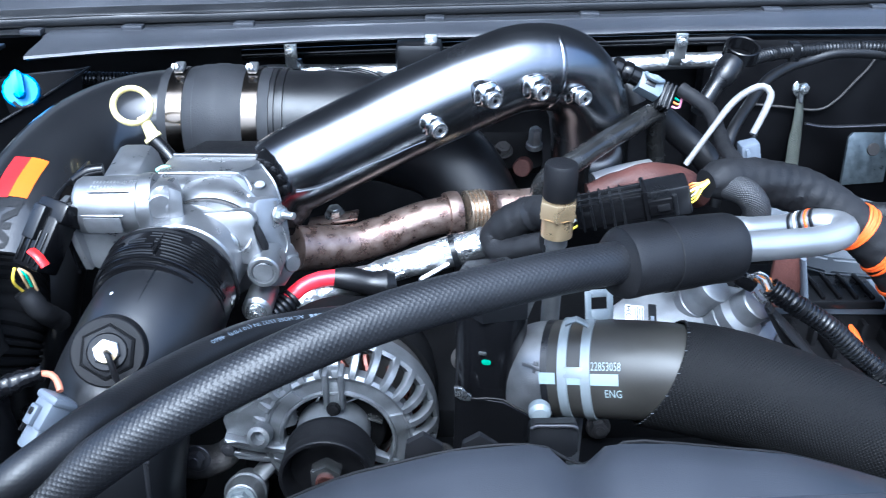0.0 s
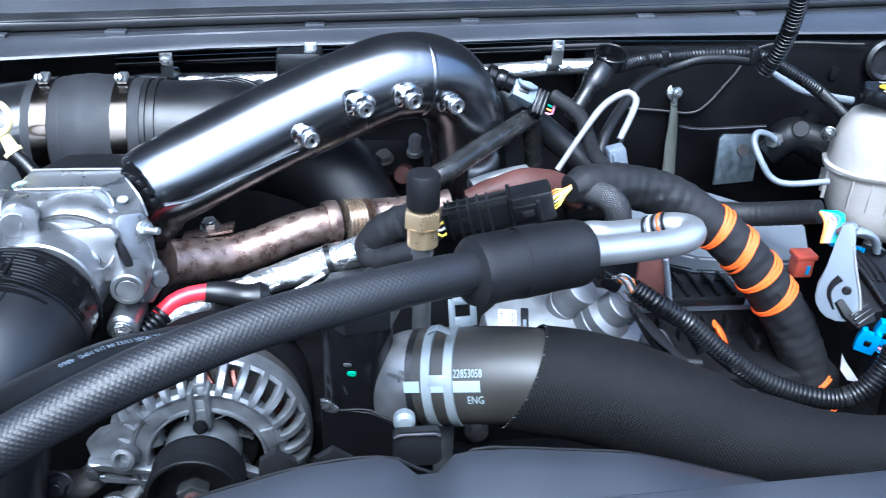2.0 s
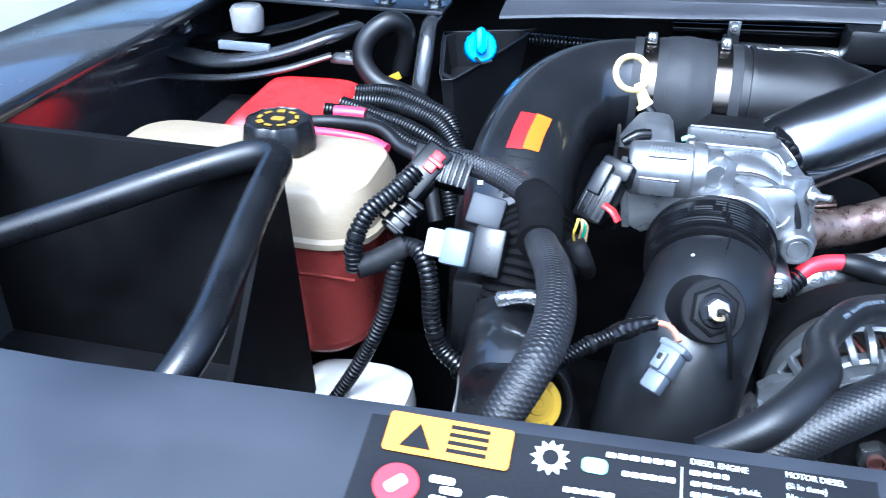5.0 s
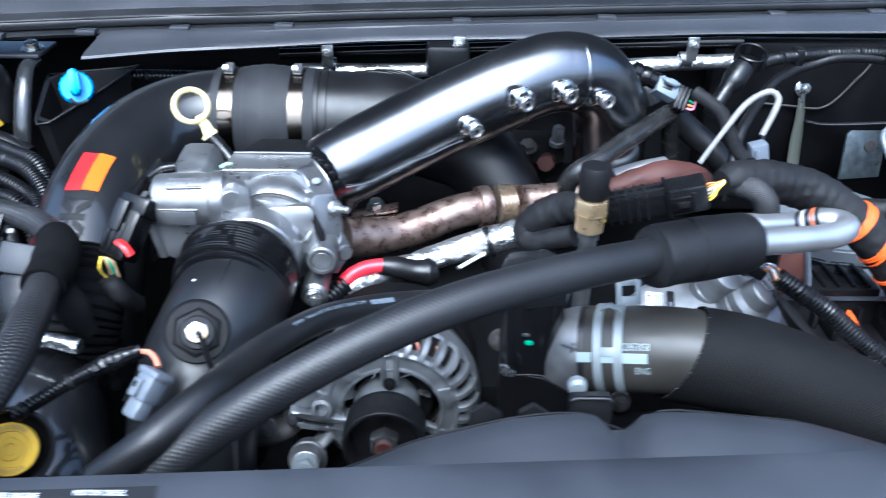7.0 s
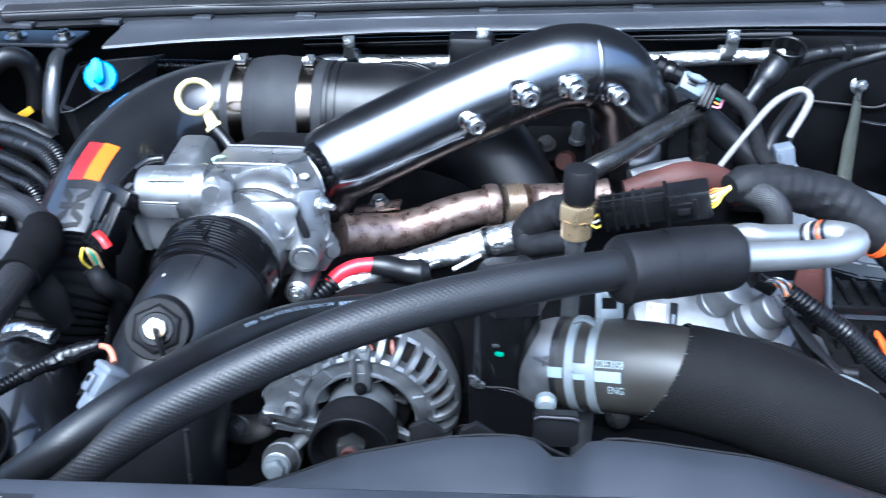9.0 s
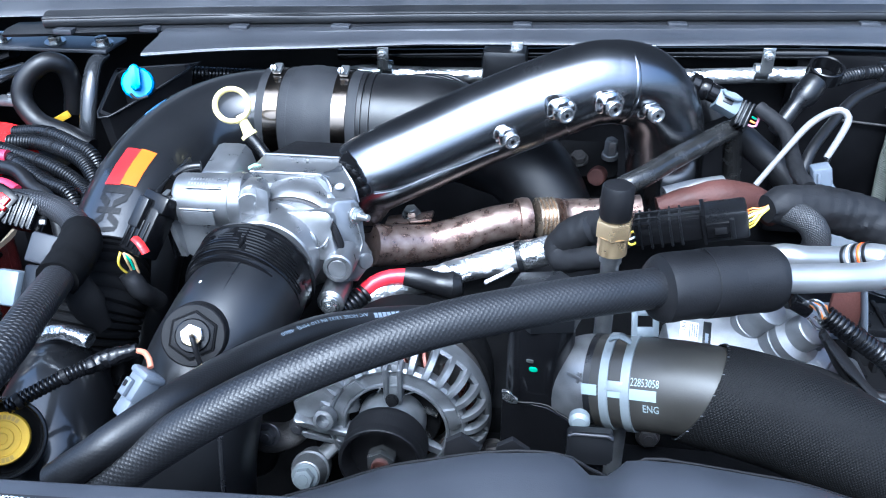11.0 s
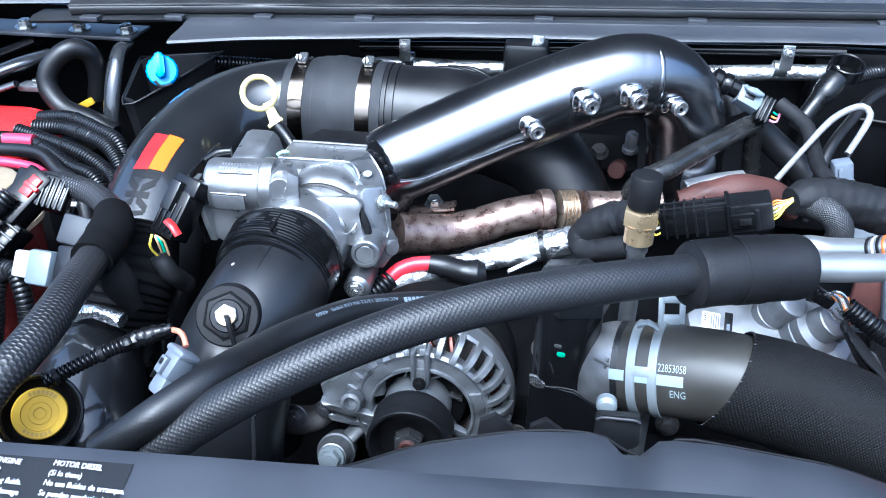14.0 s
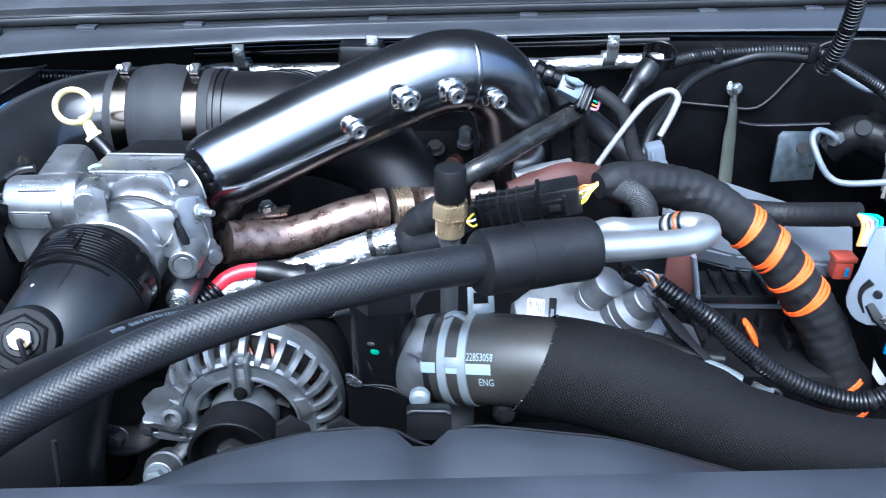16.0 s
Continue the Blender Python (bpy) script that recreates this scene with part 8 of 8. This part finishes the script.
part("pale_tab", box((0.006, 0.005, 0.004), facing((-0.447, 0.628, 1.1755), (0.1, -0.7, 0.7)), 0.001), SLEEVE_WHITE, pl, "small white tab")
bl1 = thing("braided_loom", (-0.4, 0.5, 1.1), "thick black braided loom curving over the front", "wiring loom")
BL = [(-0.5010, 0.6600, 1.1818), (-0.4640, 0.6550, 1.1824), (-0.4291, 0.6400, 1.1798), (-0.3976, 0.6100, 1.1789), (-0.3836, 0.5750, 1.1777), (-0.3793, 0.5400, 1.1745), (-0.3613, 0.4750, 1.1849), (-0.3536, 0.4250, 1.1847), (-0.3560, 0.3900, 1.1791), (-0.3641, 0.3650, 1.1700), (-0.385, 0.335, 1.13), (-0.41, 0.32, 1.03)]
part("braid", tube(BL, [0.011, 0.012, 0.0125, 0.013, 0.0135, 0.0138, 0.0145, 0.015, 0.015, 0.0145, 0.014, 0.013], 26, 0.006), BRAID_LOOM, bl1)
part("cloth_wrap", tube([(-0.3949, 0.6070, 1.1788), (-0.3846, 0.5850, 1.1793), (-0.3806, 0.5580, 1.1756), (-0.3782, 0.5330, 1.1741)], [0.017, 0.019, 0.019, 0.018], 24, wrap=(0.02, 0.001), lumps=0.001), DARK, bl1, "black cloth wrap")
part("wrap_tail", tube([(-0.3750, 0.5500, 1.1690), (-0.3610, 0.5400, 1.1469), (-0.3499, 0.5400, 1.1207)], [0.012, 0.016, 0.008], 16, flat=0.4), DARK, bl1)
l1 = thing("corrugated_loom", (-0.55, 0.57, 1.1), "black corrugated loom hanging before the tank", "wiring loom", "corrugated looms")
part("convolute", tube([(-0.5070, 0.6200, 1.1862), (-0.5246, 0.6000, 1.1696), (-0.5441, 0.5800, 1.1538), (-0.5539, 0.5670, 1.1280), (-0.5535, 0.5650, 1.1010)], 0.008, 16, ribs=(0.0048, 0.001)), PLASTIC, l1)
ties(l1, [(-0.5070, 0.6200, 1.1862), (-0.5246, 0.6000, 1.1696), (-0.5441, 0.5800, 1.1538), (-0.5539, 0.5670, 1.1280), (-0.5535, 0.5650, 1.1010)], 0.008, (0.15, 0.7))
part("taped_end", tube([(-0.5521, 0.5660, 1.1022), (-0.5322, 0.5800, 1.1070), (-0.5092, 0.5900, 1.1199)], 0.011, 16, wrap=(0.012, 0.0008)), TAPE, l1)
l2 = thing("corrugated_loom", (-0.5, 0.56, 1.05), "black corrugated loom dropping in front of the tank", "wiring loom", "corrugated looms")
part("convolute", tube([(-0.5154, 0.5920, 1.1186), (-0.4928, 0.5800, 1.1200), (-0.4803, 0.5650, 1.0982), (-0.4756, 0.5550, 1.0660), (-0.4653, 0.5500, 1.0360), (-0.4429, 0.5400, 1.0235)], 0.0082, 16, ribs=(0.0048, 0.001)), PLASTIC, l2)
ties(l2, [(-0.5154, 0.5920, 1.1186), (-0.4928, 0.5800, 1.1200), (-0.4803, 0.5650, 1.0982), (-0.4756, 0.5550, 1.0660), (-0.4653, 0.5500, 1.0360), (-0.4429, 0.5400, 1.0235)], 0.0082, (0.15, 0.7))
l3 = thing("corrugated_loom", (-0.56, 0.58, 1.0), "black corrugated loom hanging low by the tank", "wiring loom", "corrugated looms")
part("convolute", tube([(-0.5170, 0.5880, 1.1115), (-0.5189, 0.5770, 1.0929), (-0.5239, 0.5700, 1.0613), (-0.5377, 0.5680, 1.0212), (-0.5610, 0.5650, 0.9725), (-0.5984, 0.5600, 0.9070)], 0.007, 16, ribs=(0.0048, 0.001)), PLASTIC, l3)
wc = thing("white_grey_plug", (-0.455, 0.58, 1.12), "pale grey and white wire plug", "connector")
mw = facing((-0.4568, 0.5750, 1.1329), (-0.1, -0.8, 0.55))
part("housing", box((0.026, 0.034, 0.024), mw, 0.004), PALE_CONN, wc)
part("grey_body", box((0.034, 0.03, 0.022), facing((-0.437, 0.613, 1.153), (0.05, -0.75, 0.6)) @ Matrix.Rotation(-0.2, 4, "Z"), 0.003), PANEL, wc, "dark grey connector body")
part("tip", box((0.018, 0.026, 0.02), mw @ Matrix.Translation((-0.02, 0.001, 0)), 0.003), WHITE, wc)
part("socket", box((0.03, 0.045, 0.034), mw @ Matrix.Translation((0.03, 0.002, -0.008)), 0.003), PLASTIC, wc)
part("holder", between((-0.46, 0.57, 0.98), (-0.42, 0.6, 1.1), 0.004), PLASTIC, wc)

# ---- black filler duct with the yellow cap ----
fd = thing("oil_filler", (-0.38, 0.45, 0.9), "satin black filler tube with a yellow oil cap", "oil filler")
part("body", tube([(-0.4061, 0.5650, 1.0815), (-0.4006, 0.5400, 1.0669), (-0.3876, 0.5000, 1.0534), (-0.3798, 0.4650, 1.0317), (-0.3781, 0.4400, 0.9950)], [0.03, 0.04, 0.05, 0.055, 0.056], 44), INTAKE, fd)
part("strap", tube([(-0.4091, 0.5300, 1.1143), (-0.3822, 0.5250, 1.1243), (-0.3533, 0.5200, 1.1210)], 0.007, 14, lumps=0.002), FOIL, fd, "bright foil strap")
YC, YN = Vector((-0.357, 0.394, 1.122)), Vector((0.5, -0.63, 0.59)).normalized()
my = facing(YC - YN * 0.004, YN)
part("neck", lathe([(0.03, -0.08), (0.029, -0.02), (0.031, -0.012), (0.0315, -0.003), (0.0305, -0.0005), (0.029, 0.0), (0.0278, -0.0015), (0.0272, -0.015), (0.0, -0.015)], my, 40), PLASTIC, fd)
part("cup", lathe([(0.0271, -0.0025), (0.0266, -0.0025), (0.0262, -0.0135), (0.0195, -0.0135), (0.0195, -0.0145), (0.0271, -0.0145)], my, 40, hoop=True), DARK, fd, "matt black cup round the cap")
yc = part("yellow_cap", lathe([(0.0198, -0.015), (0.0198, 0.0015), (0.0188, 0.003), (0.0135, 0.003), (0.013, 0.0022), (0.0085, 0.0022), (0.008, 0.0032), (0.0045, 0.0032), (0.004, 0.0024), (0.0, 0.0026)], my, 40), YELLOW, fd, "round yellow cap")
for a0 in (35, 215):
    for i in range(7):
        a = radians(a0 + 11 * i)
        part("cap_mark", box((0.0022, 0.0032, 0.0004), my @ Matrix.Rotation(a, 4, "Z") @ Matrix.Translation((0.016, 0, 0.0031)) @ Matrix.Rotation(1.57, 4, "Z"), 0), OLIVE_INK, yc)
gl = thing("sensor_plug", (-0.27, 0.45, 1.1), "grey sensor plug on a short corrugated lead", "connector")
part("convolute", tube([(-0.3585, 0.4100, 1.1389), (-0.3428, 0.4250, 1.1433), (-0.3265, 0.4400, 1.1475), (-0.3119, 0.4500, 1.1512)], 0.0056, 16, ribs=(0.0034, 0.0005)), PLASTIC_GLOSS, gl)
ties(gl, [(-0.3585, 0.4100, 1.1389), (-0.3428, 0.4250, 1.1433), (-0.3265, 0.4400, 1.1475), (-0.3119, 0.4500, 1.1512)], 0.0056, (0.15, 0.7))
part("taped_lead", tube([(-0.3149, 0.4480, 1.1501), (-0.3025, 0.4600, 1.1510), (-0.2796, 0.4700, 1.1554)], [0.0055, 0.0068, 0.005], 16, wrap=(0.007, 0.0012), lumps=0.0016), PLASTIC_GLOSS, gl)
part("wire", tube([(-0.2811, 0.4690, 1.1553), (-0.2718, 0.4660, 1.1568), (-0.2658, 0.4610, 1.1545), (-0.2623, 0.4550, 1.1510)], 0.0024, 10), SALMON, gl, "salmon wire")
P1, P2 = Vector((-0.2616, 0.4550, 1.1494)), Vector((-0.2797, 0.4300, 1.1204))
mq = Matrix.Translation((P1 + P2) / 2) @ (P2 - P1).to_track_quat("Y", "Z").to_matrix().to_4x4()
Lq = (P2 - P1).length
part("housing", box((0.018, Lq * 0.62, 0.019), mq @ Matrix.Translation((0, -Lq * 0.16, 0)), 0.003), GREY_CONN, gl)
part("skirt", box((0.0155, Lq * 0.4, 0.015), mq @ Matrix.Translation((0, Lq * 0.3, 0)), 0.003), GREY_CONN, gl)
part("latch", box((0.008, Lq * 0.34, 0.006), mq @ Matrix.Translation((0.002, -Lq * 0.05, 0.0105)), 0.0015), GREY_CONN, gl)
part("latch_slot", box((0.0035, Lq * 0.12, 0.004), mq @ Matrix.Translation((0.002, -Lq * 0.1, 0.0126)), 0.0008), PLASTIC_MATT, gl)
part("latch_gap", box((0.0012, Lq * 0.42, 0.003), mq @ Matrix.Translation((0.0072, Lq * 0.06, 0.0092)), 0.0003), PLASTIC_MATT, gl)
part("shoulder", box((0.0225, Lq * 0.16, 0.021), mq @ Matrix.Translation((0, -Lq * 0.38, 0)), 0.003), GREY_CONN, gl)

# corrugated rubber joint below the intake tube
fj = thing("intake_bellows", (-0.43, 0.64, 1.0), "black ribbed rubber joint below the intake tube", "rubber joint")
part("bellows", tube([(-0.3992, 0.6400, 1.1278), (-0.3897, 0.6100, 1.1134), (-0.3915, 0.5900, 1.0928), (-0.3945, 0.5750, 1.0691)], 0.042, 30, ribs=(0.007, 0.0018)), DARK, fj)

# ---- black intake box at the far side ----
ab = thing("air_box", (-0.7, 0.45, 1.0), "black open air box with a rounded rubber rim", "air box")
C1 = Vector((-0.6256, 0.5600, 1.2160))
rim = [(-0.8650, 0.4700, 1.1433), (-0.7800, 0.5000, 1.1713), (-0.7097, 0.5300, 1.1942), (-0.6634, 0.5500, 1.2076), (-0.6330, 0.5580, 1.2149), (-0.6154, 0.5500, 1.2149), (-0.6125, 0.5250, 1.2085), (-0.6073, 0.4750, 1.1980), (-0.5986, 0.4100, 1.1842), (-0.5891, 0.3350, 1.1724), (-0.6161, 0.2800, 1.1334)]
part("rim", tube(rim, [0.014] * 11, 18), PLASTIC, ab, "rounded black rim")
bm = bmesh.new()
a = [bm.verts.new(v) for v in ((C1.x + 0.004, C1.y + 0.01, C1.z), (C1.x + 0.02, 0.3, C1.z - 0.26), (C1.x + 0.03, 0.3, 0.7), (C1.x + 0.03, C1.y + 0.02, 0.7))]
b = [bm.verts.new(v.co + Vector((-0.006, 0, 0))) for v in a]
bm.faces.new(a)
bm.faces.new(b[::-1])
for i in range(4):
    j = (i + 1) % 4
    bm.faces.new((a[i], a[j], b[j], b[i]))
# side and back walls take the near-black, darker than the floor plastic
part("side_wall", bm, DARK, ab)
part("floor", between((-0.98, 0.28, 0.95), (C1.x, 0.6, 0.96), 0.002), PLASTIC_MATT, ab)
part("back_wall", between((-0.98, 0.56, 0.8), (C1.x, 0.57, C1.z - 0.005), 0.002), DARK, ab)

# ---- sticker on the intake tube ----
bent_patch("sticker_red", STICKER_RED, 3.98, 4.58, 27, 43, intake, label="red sticker field")
bent_patch("sticker_orange", STICKER_ORANGE, 3.96, 4.56, 11, 27, intake, label="orange sticker field")
bent_patch("sticker_black", LABEL_BLACK, 4.6, 4.7, 12, 42, intake)
for u0, u1, a0, a1, sk in ((4.74, 4.86, 13, 25, 0.14), (4.74, 4.86, 29, 41, -0.14), (4.9, 4.99, 15, 39, 0.0), (5.02, 5.14, 13, 25, -0.14), (5.04, 5.16, 29, 39, 0.14), (5.2, 5.27, 14, 34, 0.05)):
    bent_patch("sticker_emblem", LABEL_BLACK, u0, u1, a0, a1, intake, skew=sk)

# ---- printed labels on the radiator cover ----
lb = thing("cover_labels", (-0.34, 0.2, 1.22), "printed warning labels on the radiator cover", "label")


COVER_Y, COVER_Z = (0.05, 0.06, 0.14, 0.22, 0.243, 0.252), (1.185, 1.192, 1.212, 1.23, 1.2365, 1.236)


def on_cover(x, y):
    """A frame lying on the sloping cover at x, with y metres forward of its upper rear edge."""
    dy = front_shift(x)[0]
    across = 0.248 - y
    z = np.interp(across, COVER_Y, COVER_Z)
    n = Vector((0, -(np.interp(across + 0.001, COVER_Y, COVER_Z) - np.interp(across - 0.001, COVER_Y, COVER_Z)) / 0.002, 1)).normalized()
    return facing((x + 0.006, 0.248 + dy - y, z + 0.0008), n, (0, 1, 0))


def sticker(x0, x1, y0, y1, mat, name, lift=0.0, r=0.002):
    m = on_cover((x0 + x1) / 2, (y0 + y1) / 2)
    return part(name, prism(round_rect(x1 - x0, y1 - y0, r), 0.0003, m @ Matrix.Translation((0, 0, lift)), 0), mat, lb)



# pale jug of fluid low under the tank
wj = thing("washer_bottle", (-0.585, 0.6, 0.8), "white plastic washer bottle low under the coolant tank", "bottle")
part("bottle", tank([(0.7, 0.13, 0.09, 0, 0), (0.9, 0.135, 0.092, 0, 0), (0.925, 0.12, 0.08, 0.004, 0), (0.936, 0.08, 0.06, 0.01, 0)], Matrix.Translation((-0.575, 0.6, 0)), 0.35), MILK, wj)
film = bmesh.new()
rows = []
for j in range(14):
    y = 0.0055 + 0.1015 * j / 13
    rows.append([film.verts.new(on_cover(-0.435 + 0.24 * i / 12, y) @ Vector((0, 0, -0.0002))) for i in range(13)])
for a, b in zip(rows, rows[1:]):
    for i in range(12):
        film.faces.new((a[i], a[i + 1], b[i + 1], b[i]))
part("black_label", film, LABEL_BLACK, lb)
warn = sticker(-0.425, -0.363, 0.004, 0.026, LABEL_ORANGE, "warning_label", 0.0012)
mwn = on_cover(-0.409, 0.015)
part("warning_triangle", prism([(-0.008, -0.007), (0.008, -0.007), (0, 0.007)], 0.0003, mwn @ Matrix.Translation((0, 0, 0.0017)), 0), LABEL_BLACK, lb)
for i in range(4):
    m = on_cover(-0.384, 0.0085 + 0.0042 * i)
    part("warning_bar", box((0.02, 0.0022, 0.0003), m @ Matrix.Translation((0, 0, 0.0018)), 0), LABEL_BLACK, lb)
m = on_cover(-0.413, 0.041)
part("red_disc", cyl(0.011, 0.0004, m @ Matrix.Translation((0, 0, 0.0006)), 28, 0.0001), LABEL_RED, lb, "red prohibition disc")
part("disc_mark", prism(round_rect(0.011, 0.006, 0.002), 0.0003, m @ Matrix.Translation((0, 0, 0.0012)) @ Matrix.Rotation(0.8, 4, "Z"), 0), INK, lb)
for i in range(4):
    m = on_cover(-0.392 + 0.005 * (i % 2), 0.036 + 0.005 * i)
    part("pictogram", prism(round_rect(0.012 - 0.002 * (i % 3), 0.004, 0.0015), 0.0003, m @ Matrix.Translation((0, 0, 0.0007)), 0), INK, lb)
m = on_cover(-0.344, 0.0165)
star = []
for i in range(24):
    r = 0.0095 if i % 2 == 0 else 0.0065
    star.append((r * math.cos(math.pi * i / 12), r * math.sin(math.pi * i / 12)))
part("sun_symbol", prism(star, 0.0003, m @ Matrix.Translation((0, 0, 0.0007)), 0), INK, lb)
part("sun_centre", cyl(0.0042, 0.0003, m @ Matrix.Translation((0, 0, 0.0011)), 20, 0.0001), LABEL_BLACK, lb)
sticker(-0.329, -0.317, 0.0135, 0.0215, MINT, "green_patch", 0.0007, 0.003)
for r, (x0, x1, y) in enumerate(((-0.318, -0.285, 0.0095), (-0.31, -0.285, 0.018), (-0.336, -0.312, 0.03), (-0.332, -0.314, 0.035))):
    n = 6
    for i in range(n):
        w = (x1 - x0) / n
        sticker(x0 + i * w, x0 + (i + 0.78) * w, y, y + 0.0028, INK, "print_bar", 0.0007, 0.0006)
OUTL = [(-0.03, 0), (-0.03, 0.006), (-0.018, 0.008), (-0.012, 0.014), (0.004, 0.014), (0.006, 0.008), (0.03, 0.008), (0.03, 0)]
for cx in (-0.36, -0.315):
    m = on_cover(cx, 0.055)
    part("vehicle_outline", tube([m @ Vector((x * 0.68, y, 0.0012)) for x, y in OUTL], 0.0006, 6, 0.002), INK, lb)
sticker(-0.283, -0.2825, 0.01, 0.11, INK, "rule_line", 0.0007, 0.0002)


def lines_of(x0, y0, rows, size):
    for k, (kind, val) in enumerate(rows):
        m = on_cover(x0, y0 + 0.0054 * k + 0.0036)
        if kind == "m":
            for i in range(val[0]):
                part("print_bar", prism(round_rect(0.004, 0.0026, 0.0006), 0.0003, on_cover(x0 + 0.0025 + 0.0052 * i, y0 + 0.0054 * k + 0.0026) @ Matrix.Translation((0, 0, 0.0006)), 0), INK, lb)
            m = on_cover(x0 + 0.0052 * val[0], y0 + 0.0054 * k + 0.0036)
            part("lettering", moved(glyphs(val[1], size), m @ Matrix.Translation((0, 0, 0.0006)) @ Matrix.Diagonal((0.88, 1, 1, 1))), INK, lb)
        elif kind == "t":
            part("lettering", moved(glyphs(val, size), m @ Matrix.Translation((0, 0, 0.0006)) @ Matrix.Diagonal((0.88, 1, 1, 1))), INK, lb)
        else:
            x = x0
            for i in range(int(val)):
                w = 0.0026 + 0.0018 * ((i * 7 + k * 3) % 4) / 3
                part("print_bar", prism(round_rect(w, 0.0026, 0.0006), 0.0003, on_cover(x + w / 2, y0 + 0.0054 * k + 0.0026) @ Matrix.Translation((0, 0, 0.0006)), 0), INK, lb)
                x += w + 0.0011


lines_of(-0.279, 0.006, (("t", "DIESEL ENGINE"), ("b", 4), ("m", (2, "starting fluids.")), ("m", (2, "engine damage")), ("b", 6), ("b", 8), ("b", 7), ("b", 5), ("b", 8), ("b", 7)), 0.0044)
lines_of(-0.236, 0.006, (("t", "MOTOR DIESEL"), ("t", "(Si lo tiene)"), ("t", "No use fluidos de arranque."), ("t", "Se pueden producir da\u00f1os"), ("t", "inmediatos en el motor"), ("b", 8), ("b", 7), ("b", 6), ("b", 8), ("b", 6)), 0.0044)
